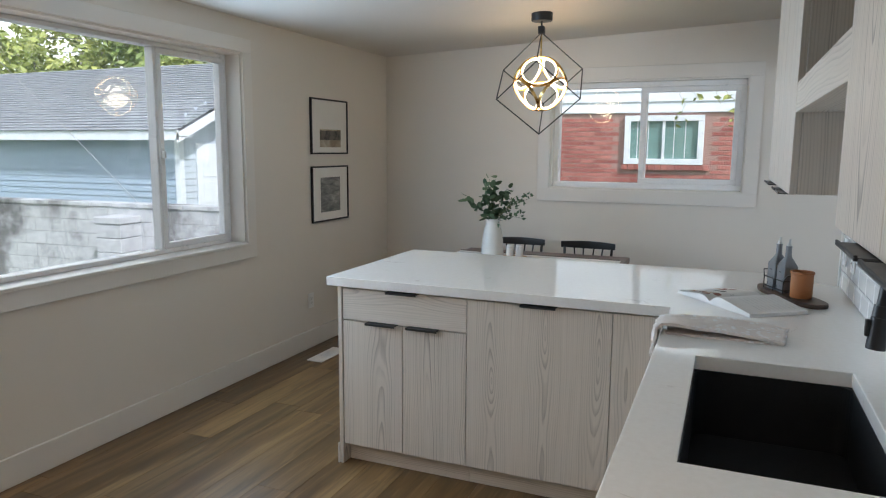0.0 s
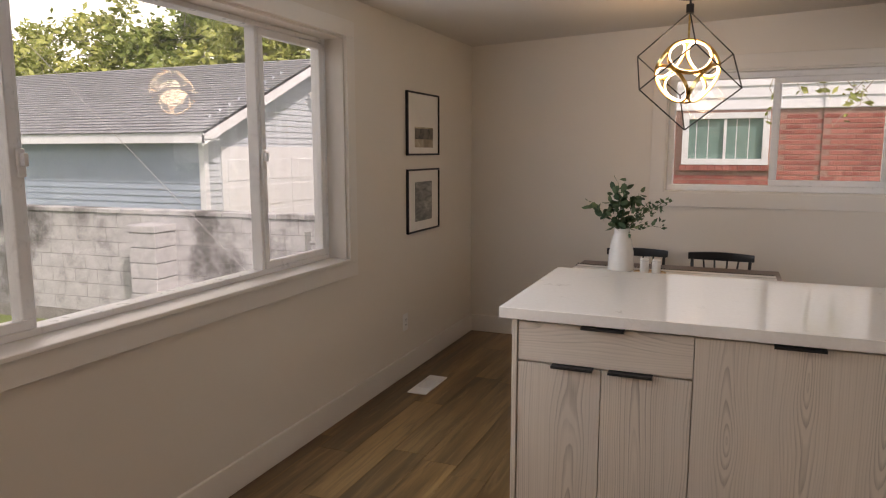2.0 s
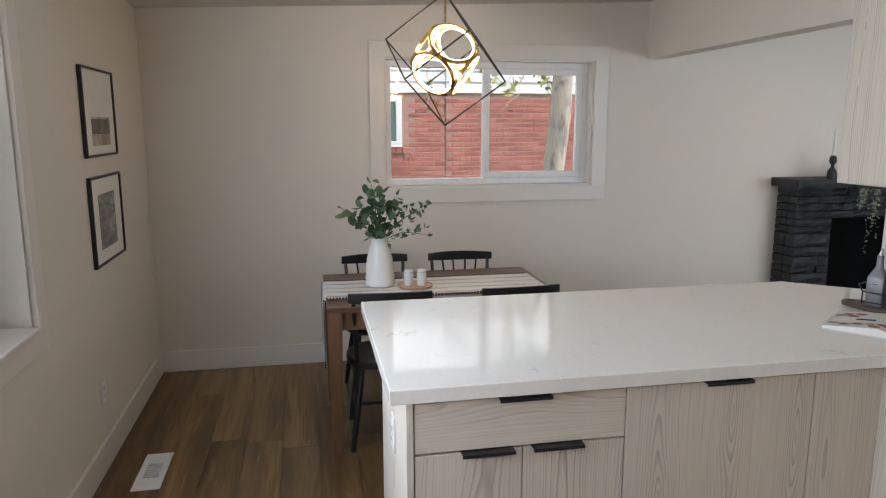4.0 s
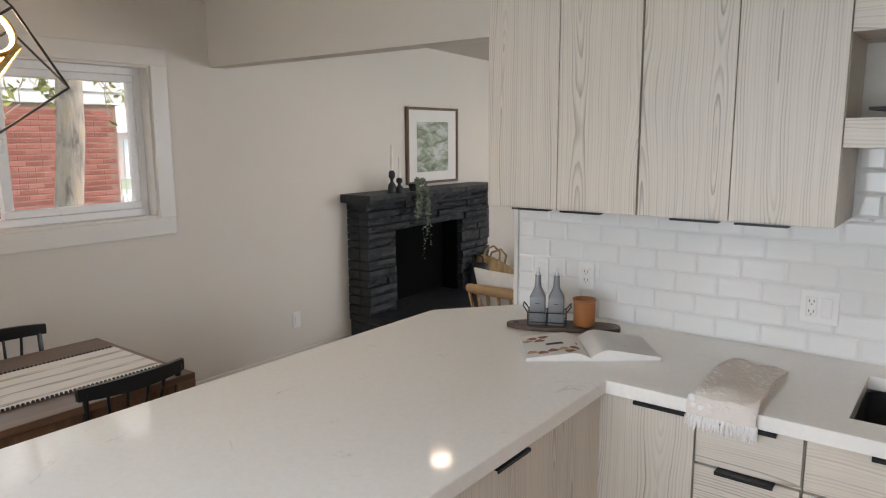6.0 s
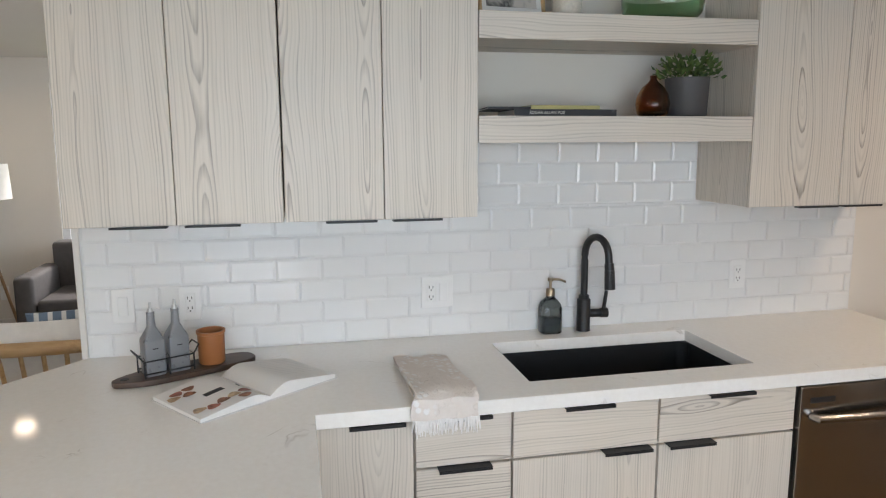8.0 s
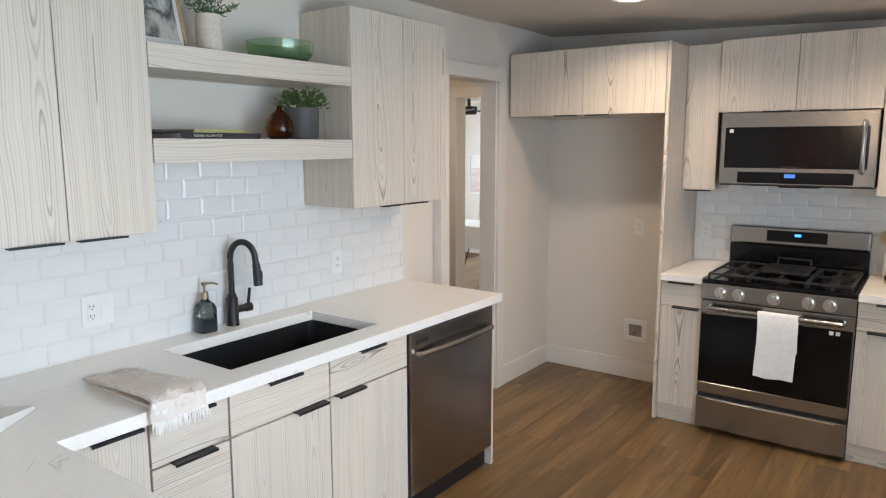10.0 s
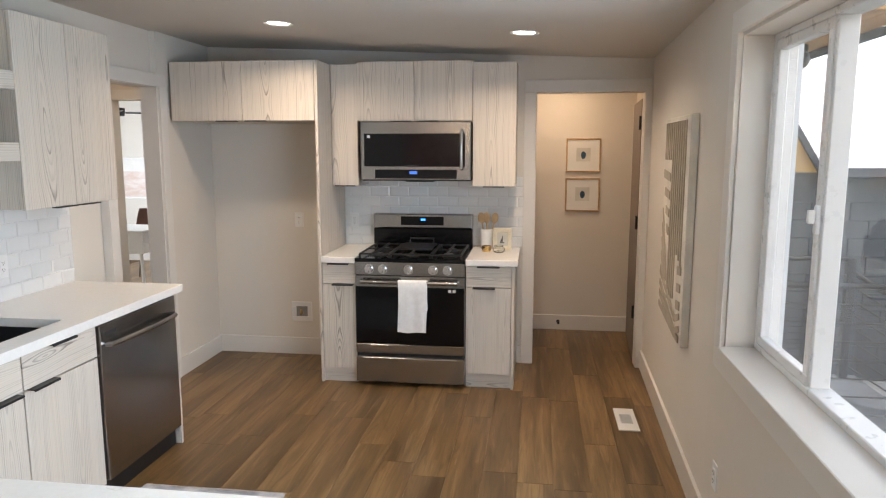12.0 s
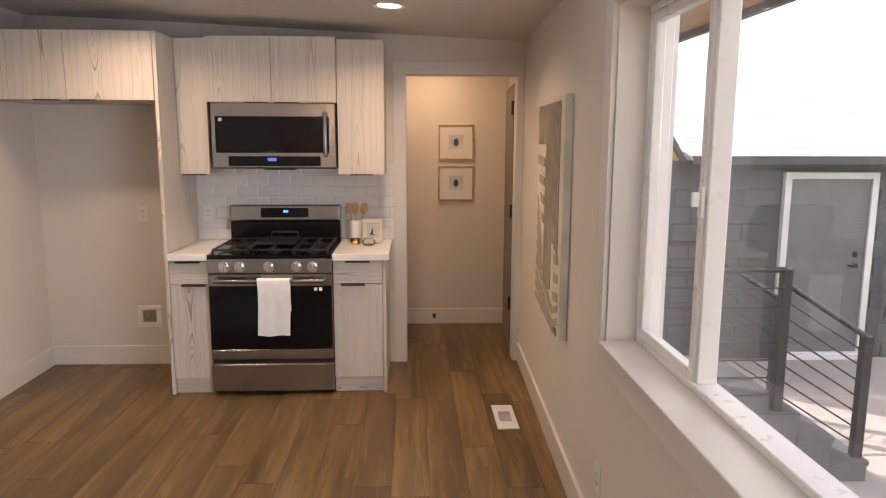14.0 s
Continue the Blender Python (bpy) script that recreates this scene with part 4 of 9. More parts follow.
for x0, x1 in ((RX0 + 0.03, -1.43), (-1.42, -1.14), (-1.13, RX1 - 0.03)):
    bm = B()
    y0, y1, z = YB + 0.13, RY - 0.03, 0.945
    for xx in (x0, x1):
        box(bm, xx - 0.006, xx + 0.006, y0, y1, z - 0.012, z, 0.002)
    for yy in (y0, (y0 + y1) / 2, y1):
        box(bm, x0, x1, yy - 0.006, yy + 0.006, z - 0.012, z, 0.002)
    mid = (x0 + x1) / 2
    box(bm, mid - 0.006, mid + 0.006, y0, y1, z - 0.01, z + 0.003, 0.002)
    for xx in (x0, x1):
        for yy in (y0, y1):
            box(bm, xx - 0.007, xx + 0.007, yy - 0.007, yy + 0.007, 0.912, z - 0.008)
    part("grate", bm, BLACK, r, "cast iron grate")
    for yy in (y0 + 0.13, y1 - 0.13):
        bm = B()
        lathe(bm, [(0.0, 0.018), (0.03, 0.018), (0.034, 0.012), (0.045, 0.008), (0.048, 0.0)], (mid, yy, 0.912), 18)
        part("burner", bm, BLACK, r, smooth=True)
bm = B()
box(bm, -1.40, -1.16, -0.82, -0.5, 0.946, 0.958, 0.004, 2)
tube(bm, [(-1.37, -0.84, 0.955), (-1.37, -0.86, 0.985), (-1.19, -0.86, 0.985), (-1.19, -0.84, 0.955)], 0.007, 8)
part("griddle", bm, BLACK, r, "cast iron griddle plate")
bm = B()
box(bm, RX0 + 0.002, RX1 - 0.002, YB + 0.012, YB + 0.085, 0.9, 1.055, 0.004)
part("back_riser", bm, BLACKGLASS, r)
bm = B()
box(bm, RX0, RX1, YB + 0.012, YB + 0.095, 1.055, 1.168, 0.012, 3)
bp = part("backguard", bm, STEEL_X, r)
bm = B()
box(bm, -1.44, -1.11, YB + 0.095, YB + 0.098, 1.082, 1.148, 0.001)
part("clock_panel", bm, BLACKGLASS, bp)
bm = B()
box(bm, -1.30, -1.265, YB + 0.098, YB + 0.099, 1.117, 1.132)
part("display", bm, glow("blue_range_clock", (0.03, 0.2, 1.0), 2.5), bp, "lit blue clock")
for x in (-1.60, -1.57):
    bm = B()
    box(bm, x, x + 0.02, RY + 0.005, RY + 0.0062, 0.685, 0.705)
    part("sticker", bm, WHITEPL, oven)

r.location.x += 0.025                            # centred between the base cabinets

CLOTH = simple("white_terry_cloth", (0.80, 0.80, 0.79), 0.95, vary=0.05, scale=40, bump=0.6, bump_scale=400)
tw = B()                                         # towel hung over the oven rail


def drape(bm, rows, thick=0.006):
    """A sheet through rows of points, thickened."""
    grid = [[bm.verts.new(p) for p in row] for row in rows]
    for a, b in zip(grid, grid[1:]):
        for i in range(len(a) - 1):
            bm.faces.new((a[i], a[i + 1], b[i + 1], b[i]))
    bmesh.ops.recalc_face_normals(bm, faces=bm.faces[:])
    bmesh.ops.solidify(bm, geom=bm.faces[:], thickness=thick)
    return bm


rows = []
prof = [(RY + 0.022, 0.56), (RY + 0.024, 0.66), (RY + 0.028, 0.74)] + [(RY + 0.05 - 0.021 * math.cos(a), 0.755 + 0.021 * math.sin(a)) for a in (0.3, 0.8, 1.57, 2.3, 2.9)] + [(RY + 0.075, 0.70), (RY + 0.077, 0.60), (RY + 0.076, 0.50), (RY + 0.077, 0.415)]
for k, (y, z) in enumerate(prof):
    rows.append([(-1.385 + 0.198 * i / 8 + 0.004 * math.sin(k * 1.3), y + 0.003 * math.sin(i * 1.7 + k * 0.5) * (k > 7), z + 0.004 * math.sin(i * 0.9) * (k == len(prof) - 1)) for i in range(9)])
single("dish_towel", drape(tw, rows, 0.007), CLOTH, "white terry towel folded over the oven rail", "towel", smooth=True)

# ---- tiles, bevelled subway, in running bond ----


def tile_mesh(name, w, h, d, bev):
    """A glazed tile in its own plane: across along y, up along z, its face towards -x."""
    bm = B()
    a, b = w / 2, h / 2
    lo = [bm.verts.new((0, sy * a, sz * b)) for sy, sz in ((-1, -1), (1, -1), (1, 1), (-1, 1))]
    mid = [bm.verts.new((-d * 0.45, sy * a, sz * b)) for sy, sz in ((-1, -1), (1, -1), (1, 1), (-1, 1))]
    hi = [bm.verts.new((-d, sy * (a - bev), sz * (b - bev))) for sy, sz in ((-1, -1), (1, -1), (1, 1), (-1, 1))]
    for p, q in ((lo, mid), (mid, hi)):
        for i in range(4):
            j = (i + 1) % 4
            bm.faces.new((p[i], p[j], q[j], q[i]))
    bm.faces.new(hi)
    bmesh.ops.recalc_face_normals(bm, faces=bm.faces[:])
    return solid(name, bm, TILE)


TW, TH = 0.1524, 0.0762
tile_cache = {}


def lay_tiles(parent, place, u0, u1, z0, z1, phase):
    """Rows of tiles from u0 to u1 and z0 up; place(u, z) gives the pose of a tile's middle."""
    row, z = 0, z0
    while z < z1 - 0.01:
        h = min(TH, z1 - z)
        u = u0 - (TW - phase if row % 2 else TW / 2 - phase + TW)
        while u < u1:
            a, b = max(u, u0), min(u + TW, u1)
            if b - a > 0.012:
                key = (round(b - a, 3), round(h, 3))
                if key not in tile_cache:
                    tile_cache[key] = tile_mesh("tile", b - a - 0.0018, h - 0.0018, 0.005, min(0.0085, (b - a) * 0.2))
                ob = new("tile", tile_cache[key])
                ob.parent = parent
                ob.matrix_basis = place((a + b) / 2, z + h / 2)
            u += TW
        z += TH
        row += 1


bm = B()
box(bm, XS - 0.0035, XS, 0.712, 3.65, 0.914, 1.4)
box(bm, XS - 0.0035, XS, 1.446, 2.396, 1.4, 1.61)
sp = structure("backsplash_sink", bm, GROUT, "white bevelled subway tile backsplash behind the sink", "backsplash")
lay_tiles(sp, lambda u, z: pose(XS - 0.0035, u, z), 0.712, 3.635, 0.915, 1.383, 0.03)
lay_tiles(sp, lambda u, z: pose(XS - 0.0035, u, z), 1.448, 2.394, 0.915 + 6 * TH + 0.012, 1.61, 0.03)
bm = B()
box(bm, -2.025, -0.624, YB, YB + 0.0035, 0.914, 1.45)
sp2 = structure("backsplash_range", bm, GROUT, "white bevelled subway tile backsplash behind the range", "backsplash")
lay_tiles(sp2, lambda u, z: pose(-u, YB + 0.0035, z, 0, 0, -90), 0.626, 2.023, 0.915, 1.45, 0.05)
bm = B()
box(bm, XS - 0.014, XS + 0.121, 3.636, 3.656, 0.914, 1.383, 0.002)
structure("tile_edge_trim", bm, TRIM, "white edge trim at the end of the tiled wall", "trim")

# ---- recessed lamps ----
for cx, cy in CANS:
    z = CAN_Z(cx)
    ct = thing("recessed_light", (cx, cy, z), "round white recessed ceiling light, lit", "light", "recessed lights")
    ct.matrix_basis = pose(cx, cy, z - 0.002, 0, -2.4 if cx < 0.53 else 2.0, 0)
    bm = B()
    lathe(bm, [(0.062, 0.0), (0.078, -0.001), (0.085, -0.006), (0.087, 0.0)], (0, 0, 0), 32)
    part("trim_ring", bm, TRIM, ct, smooth=True, local=True)
    bm = B()
    lathe(bm, [(0.0, -0.0015), (0.064, -0.001)], (0, 0, 0), 32)
    part("lens", bm, CANLIGHT, ct, "glowing lens", local=True)


# ---- outlets, switches, vents ----
def wall_plate(name, m, gangs, label, category):
    """A plate in its own plane: face towards +y, across x. gangs: 'o' outlet, 's' rocker switch."""
    w = 0.07 if len(gangs) == 1 else 0.116
    p = thing(name, (0, 0, 0), label, category, "wall plates")
    p.matrix_basis = m
    bm = B()
    box(bm, -w / 2, w / 2, 0, 0.006, -0.057, 0.057, 0.0025, 2)
    part("cover_plate", bm, WHITEPL, p, local=True)
    for i, g in enumerate(gangs):
        x = 0 if len(gangs) == 1 else (i - 0.5) * 0.046
        if g == 's':
            bm = B()
            box(bm, x - 0.016, x + 0.016, 0.006, 0.010, -0.033, 0.033, 0.002)
            part("rocker", bm, WHITEPL, p, local=True)
        else:
            bm = B()
            box(bm, x - 0.017, x + 0.017, 0.006, 0.009, -0.034, 0.034, 0.003)
            so = part("socket", bm, WHITEPL, p, local=True)
            bm = B()
            for zz in (-0.017, 0.017):
                box(bm, x - 0.008, x - 0.0055, 0.009, 0.0098, zz - 0.003, zz + 0.006)
                box(bm, x + 0.0055, x + 0.008, 0.009, 0.0098, zz - 0.003, zz + 0.006)
                cyl(bm, (x, 0.009, zz - 0.009), (x, 0.0098, zz - 0.009), 0.0025, seg=8)
            part("slot", bm, SLOT, so, local=True)
    return p


ON_SINK = XS - 0.009
wall_plate("light_switch", pose(ON_SINK, 3.519, 1.085, 0, 0, 90), "s", "white rocker switch on the tiled wall", "switch")
wall_plate("outlet", pose(ON_SINK, 3.31, 1.085, 0, 0, 90), "o", "white double outlet on the tiled wall", "outlet")
wall_plate("outlet", pose(ON_SINK, 2.466, 1.08, 0, 0, 90), "so", "white outlet and switch on the tiled wall", "outlet")
wall_plate("outlet", pose(ON_SINK, 1.25, 1.09, 0, 0, 90), "o", "white double outlet on the tiled wall", "outlet")
wall_plate("outlet", pose(-0.245, YB, 1.1, 0, 0, 0), "o", "white outlet in the refrigerator alcove", "outlet")
wall_plate("outlet", pose(-0.70, YB + 0.011, 1.105, 0, 0, 0), "o", "white outlet on the tiles beside the range", "outlet")
wall_plate("outlet", pose(XL, 4.57, 0.36, 0, 0, -90), "o", "white outlet low on the wall", "outlet")
wall_plate("outlet", pose(XL, 1.49, 0.335, 0, 0, -90), "o", "white outlet low on the wall under the window", "outlet")
wall_plate("outlet", pose(1.1, YF, 0.36, 0, 0, 180), "s", "white outlet low on the far wall", "outlet")
wall_plate("outlet", pose(-1.634, 3.22, 0.66, 0, 0, 90), "o", "white outlet on the peninsula end panel", "outlet")
wall_plate("light_switch", pose(xl(0.02), 0.02, 1.13, 0, 0, -91.8), "s", "white switch beside the hall doorway", "switch")

ib = thing("water_supply_box", (-0.245, YB, 0.355), "white recessed water supply box with a brass valve", "valve box")
bm = B()
ring(bm, 'y', YB + 0.004, -0.33, -0.16, 0.275, 0.435, 0.038, 0.008)
part("rim", bm, WHITEPL, ib)
bm = B()
box(bm, -0.293, -0.197, YB + 0.0005, YB + 0.003, 0.312, 0.398)
part("back", bm, simple("box_shadow_grey", (0.25, 0.24, 0.23), 0.7), ib)
bm = B()
cyl(bm, (-0.245, YB + 0.003, 0.34), (-0.245, YB + 0.03, 0.34), 0.009)
cyl(bm, (-0.245, YB + 0.02, 0.34), (-0.245, YB + 0.02, 0.375), 0.008)
part("valve", bm, BRASS, ib, "brass valve", smooth=True)


def floor_vent(x, y):
    v = thing("floor_vent", (x, y, 0), "white metal floor register set in the plank floor", "vent", "floor registers")
    bm = B()
    for a in ((-0.062, -0.036, -0.175, 0.175), (0.036, 0.062, -0.175, 0.175), (-0.036, 0.036, 0.075, 0.175), (-0.036, 0.036, -0.175, -0.075)):
        box(bm, *a, 0, 0.006)
    part("plate", bm, WHITEPL, v, local=True)
    bm = B()
    box(bm, -0.036, 0.036, -0.075, 0.075, -0.004, 0.0005)
    part("throat", bm, SLOT, v, local=True)
    for i in range(9):
        bm = B()
        yy = -0.068 + i * 0.017
        box(bm, -0.036, 0.036, yy - 0.003, yy + 0.003, 0.0, 0.005)
        part("slat", bm, WHITEPL, v, local=True)
    return v


floor_vent(-2.685, 0.09)
floor_vent(-2.63, 4.43)

# ---- pictures on the walls ----
MATBOARD = simple("white_mat_board", (0.76, 0.74, 0.70), 0.8, vary=0.03)


def print_mat(name, *stops, scale=(3.0, 3.0, 3.0)):
    k = Mat(name, (0.5, 0.5, 0.5), 0.5)
    v = k.coords(scale)
    n = k.noise(v, 1.6, 6.0, 0.6, 0.6)
    k.color(k.ramp(n, *stops))
    return k.m


def framed(name, m, w, h, border, image, material, label, deep=0.02, bar=0.012, bands=()):
    """A framed picture, its face towards +y. bands: (z0, z1, material) strips of the print."""
    p = thing(name, (0, 0, 0), label, "picture")
    p.matrix_basis = m
    bm = B()
    ring(bm, 'y', deep / 2, -w / 2, w / 2, -h / 2, h / 2, bar, deep)
    part("picture_frame", bm, material, p, local=True)
    bm = B()
    box(bm, -w / 2 + bar, w / 2 - bar, 0.002, deep * 0.5, -h / 2 + bar, h / 2 - bar)
    part("mat_board", bm, MATBOARD, p, local=True)
    x0, x1, z0, z1 = border
    bm = B()
    box(bm, x0, x1, deep * 0.5, deep * 0.5 + 0.0015, z0, z1)
    pr = part("print", bm, image, p, local=True)
    for a, b, mt in bands:
        bm = B()
        box(bm, x0, x1, deep * 0.5 + 0.0015, deep * 0.5 + 0.0022, a, b)
        part("print_band", bm, mt, pr, local=True)
    return p


SEPIA = print_mat("sepia_photograph", (0.35, (0.62, 0.56, 0.44)), (0.6, (0.25, 0.2, 0.14)))
CLIFF = print_mat("dark_cliff_print", (0.4, (0.03, 0.028, 0.025)), (0.6, (0.14, 0.12, 0.1)), scale=(12, 12, 12))
GREYSEA = print_mat("grey_seascape_print", (0.35, (0.10, 0.11, 0.11)), (0.55, (0.24, 0.24, 0.23)), (0.7, (0.42, 0.41, 0.39)), scale=(4, 4, 14))
framed("picture", pose(XL, 4.862, 1.665, 0, 0, -90), 0.525, 0.415, (-0.16, 0.14, -0.155, -0.02), SEPIA, BLACK, "black framed photograph of a rocky shore with a wide white mat", bands=((-0.10, -0.03, CLIFF),))
framed("picture", pose(XL, 4.862, 1.155, 0, 0, -90), 0.525, 0.425, (-0.14, 0.14, -0.14, 0.125), GREYSEA, BLACK, "black framed grey seascape photograph with a white mat")
INKBLUE = simple("blue_black_ink", (0.03, 0.07, 0.11), 0.7, vary=0.6, scale=30)
for zc in (1.60, 1.25):
    p = framed("picture", pose(-2.518, -2.04, zc, 0, 0, 0), 0.305, 0.30, (-0.062, 0.062, -0.055, 0.065), simple("pale_paper", (0.62, 0.6, 0.55), 0.9), OAKLIGHT, "small pale wood framed botanical print in the hall", bar=0.014)
    bm = B()
    bmesh.ops.create_uvsphere(bm, u_segments=14, v_segments=8, radius=1.0, matrix=Matrix.Translation((0, 0.012, 0.0)) @ Matrix.Diagonal((0.022, 0.002, 0.034, 1)))
    part("motif", bm, INKBLUE, p, "dark blue leaf motif", smooth=True, local=True)

# relief canvas of bent stripes on the window wall
cv = thing("wall_art", (XL, 0.43, 1.26), "tall cream canvas with raised taupe stripes", "wall art")
cv.matrix_basis = pose(xl(0.43), 0.43, 1.255, 0, 0, -91.8)
bm = B()
box(bm, -0.385, 0.385, 0.002, 0.04, -0.575, 0.575, 0.003)
part("canvas", bm, simple("cream_canvas", (0.70, 0.66, 0.58), 0.85, bump=0.4, bump_scale=500), cv, local=True)
TAUPE = simple("taupe_stripe", (0.42, 0.36, 0.28), 0.8, bump=0.3, bump_scale=300)


def stripe(pts, w=0.017):
    bm = B()
    pts = [(max(-0.362, min(0.362, x)), max(-0.55, min(0.55, z))) for x, z in pts]
    for (ax, az), (bx, bz) in zip(pts, pts[1:]):
        d = Vector((bx - ax, 0, bz - az))
        n = Vector((-d.z, 0, d.x)).normalized() * w
        lo = [Vector((ax, 0.0405, az)) - n, Vector((bx, 0.0405, bz)) - n, Vector((bx, 0.0405, bz)) + n, Vector((ax, 0.0405, az)) + n]
        a = [bm.verts.new(v) for v in lo]
        b = [bm.verts.new(v + Vector((0, 0.006, 0))) for v in lo]
        bm.faces.new(b)
        for i in range(4):
            j = (i + 1) % 4
            bm.faces.new((a[i], a[j], b[j], b[i]))
    bmesh.ops.recalc_face_normals(bm, faces=bm.faces[:])
    part("stripe", bm, TAUPE, cv, local=True)


for i in range(4):                               # uprights, short then long
    x = 0.345 - i * 0.062
    stripe([(x, 0.55), (x, 0.345)], 0.012)
for i in range(7):
    x = 0.09 - i * 0.062
    stripe([(x, 0.55), (x, -0.42 + 0.012 * i if i < 4 else -0.06 - 0.02 * i)], 0.013)
for i in range(4):                               # thick bars, shrinking
    z = 0.265 - i * 0.10
    stripe([(0.36 - 0.055 * i, z), (0.135, z - 0.015)], 0.024)
for i in range(5):                               # steep slants
    stripe([(0.35, 0.06 - i * 0.085), (0.135 + 0.036 * i, -0.33)], 0.0095)
for i in range(3):
    stripe([(-0.22, -0.21 - i * 0.09), (-0.32, -0.20 - i * 0.09)], 0.022)
for i in range(4):                               # bent bands at the foot
    z = -0.37 - i * 0.065
    stripe([(0.36, z + 0.06), (-0.20, z - 0.10), (-0.33, z - 0.06)], 0.017)

# hall door leaf, open against the side, with hinges
hd = thing("door_1", (-2.9, -1.12, 0), "dark edged hall door standing ajar", "door", kind="structure")
bm = B()
slab(bm, [[(-2.957, -1.95), (-2.932, -1.95), (-2.878, -1.13), (-2.915, -1.13)]], 0.01, 2.03)
part("leaf", bm, simple("taupe_door_paint", (0.20, 0.16, 0.13), 0.5), hd)
for z in (0.35, 1.05, 1.8):
    bm = B()
    cyl(bm, (-2.87, -1.122, z), (-2.87, -1.122, z + 0.1), 0.009, seg=8)
    box(bm, -2.912, -2.876, -1.13, -1.126, z, z + 0.1)
    part("hinge", bm, BLACK, hd)
bm = B()
cyl(bm, (-2.33, -2.024, 0.08), (-2.33, -1.96, 0.08), 0.006, seg=8)
cyl(bm, (-2.33, -1.965, 0.08), (-2.33, -1.95, 0.08), 0.012, seg=10)
cyl(bm, (-2.33, -2.024, 0.08), (-2.33, -2.02, 0.08), 0.015, seg=10)
single("door_stop", bm, BLACK, "small black door stop on the hall baseboard", "door stop")

# ---- outdoors ----
GZ = -0.93
CONCRETE = simple("pale_concrete", (0.42, 0.41, 0.39), 0.85, vary=0.12, scale=1.5, bump=0.3, bump_scale=60)
k = Mat("grass_and_dirt", (0.1, 0.14, 0.05), 0.95)
v = k.coords()
k.color(k.ramp(k.noise(v, 1.2, 8.0, 0.7), (0.35, (0.07, 0.11, 0.03)), (0.55, (0.13, 0.19, 0.05)), (0.7, (0.2, 0.16, 0.1))))
k.bump(k.noise(v, 30.0, 5.0), 0.6, 0.02)
GRASS = k.m
bm = B()
bmesh.ops.create_grid(bm, x_segments=2, y_segments=2, size=400, matrix=Matrix.Translation((0, 0, GZ)))
structure("ground", bm, GRASS, "patchy green yard ground", "ground")
bm = B()
box(bm, -8.0, -3.06, -3.7, 7.5, GZ - 0.1, GZ + 0.02)
structure("patio", bm, CONCRETE, "pale sunlit concrete patio", "pavement")
bm = B()
box(bm, 3.5, 60.0, 17.0, 23.0, GZ - 0.1, GZ + 0.03)
structure("road", bm, simple("asphalt", (0.10, 0.10, 0.10), 0.9, bump=0.3), "grey asphalt street", "road")

k = Mat("weathered_concrete_block", (0.36, 0.35, 0.33), 0.9)
v = k.coords(shift=True)
wp = k.t.nodes.new("ShaderNodeNewGeometry")
big = k.noise(wp.outputs["Position"], 0.8, 6.0, 0.65)
c1 = k.ramp(k.noise(v, 5.0, 6.0, 0.65), (0.3, (0.34, 0.36, 0.38)), (0.6, (0.46, 0.48, 0.50)))
c2 = k.mix(k.ramp(big, (0.50, (0, 0, 0)), (0.62, (0.95, 0.95, 0.95))), c1, (0.11, 0.11, 0.11))
k.color(c2)
k.bump(k.noise(v, 70.0, 5.0), 0.5, 0.004)
BLOCK = k.m
MORTAR = simple("old_mortar", (0.20, 0.20, 0.195), 0.95, vary=0.25, scale=8)


def brick_mesh(name, w, d, h, material, bev):
    bm = box(B(), -w / 2, w / 2, -d / 2, d / 2, -h / 2, h / 2, bev)
    return solid(name, bm, material)


# bright hazy sky low over the horizon
bm = B()
bmesh.ops.create_cone(bm, cap_ends=False, segments=64, radius1=150, radius2=150, depth=104, matrix=Matrix.Translation((0, 0, 50)))
structure("backdrop", bm, glow("bright_haze", (0.93, 0.97, 1.0), 0.8), "bright white hazy sky", "sky")

# concrete block garden wall
bw = thing("block_wall", (-8.0, 7.75, GZ), "weathered grey concrete block garden wall with a pier", "garden wall")
bw.matrix_basis = pose(-6.0, 7.75, -0.75, 0, 0, 4)
bm = B()
box(bm, -9.0, 2.0, -0.0905, 0.0905, -0.2, 1.40)
part("core", bm, MORTAR, bw, local=True)
full = brick_mesh("block", 0.394, 0.19, 0.194, BLOCK, 0.003)
capm = brick_mesh("cap_block", 0.392, 0.24, 0.06, BLOCK, 0.006)
rnd = random.Random(4)
for row in range(7):
    for i in range(27):
        ob = new("block", full)
        ob.parent = bw
        ob.matrix_basis = pose(-8.8 + i * 0.4 + (0.2 if row % 2 else 0), rnd.uniform(-0.002, 0.002), 0.1 + row * 0.2, 0, 0, rnd.uniform(-0.15, 0.15))
for i in range(27):
    ob = new("cap_block", capm)
    ob.parent = bw
    ob.matrix_basis = pose(-8.7 + i * 0.4, rnd.uniform(-0.01, 0.01), 1.43, 0, 0, rnd.uniform(-0.8, 0.8))
pier = brick_mesh("pier_block", 0.42, 0.40, 0.192, BLOCK, 0.008)
for row in range(6):
    ob = new("pier_block", pier)
    ob.parent = bw
    ob.matrix_basis = pose(-1.85, -0.28, 0.1 + row * 0.2 + 0.004, 0, 0, rnd.uniform(-1, 1))
ob = new("pier_cap", brick_mesh("pier_cap", 0.46, 0.44, 0.09, BLOCK, 0.008))
ob.parent = bw
ob.matrix_basis = pose(-1.85, -0.28, 1.25)

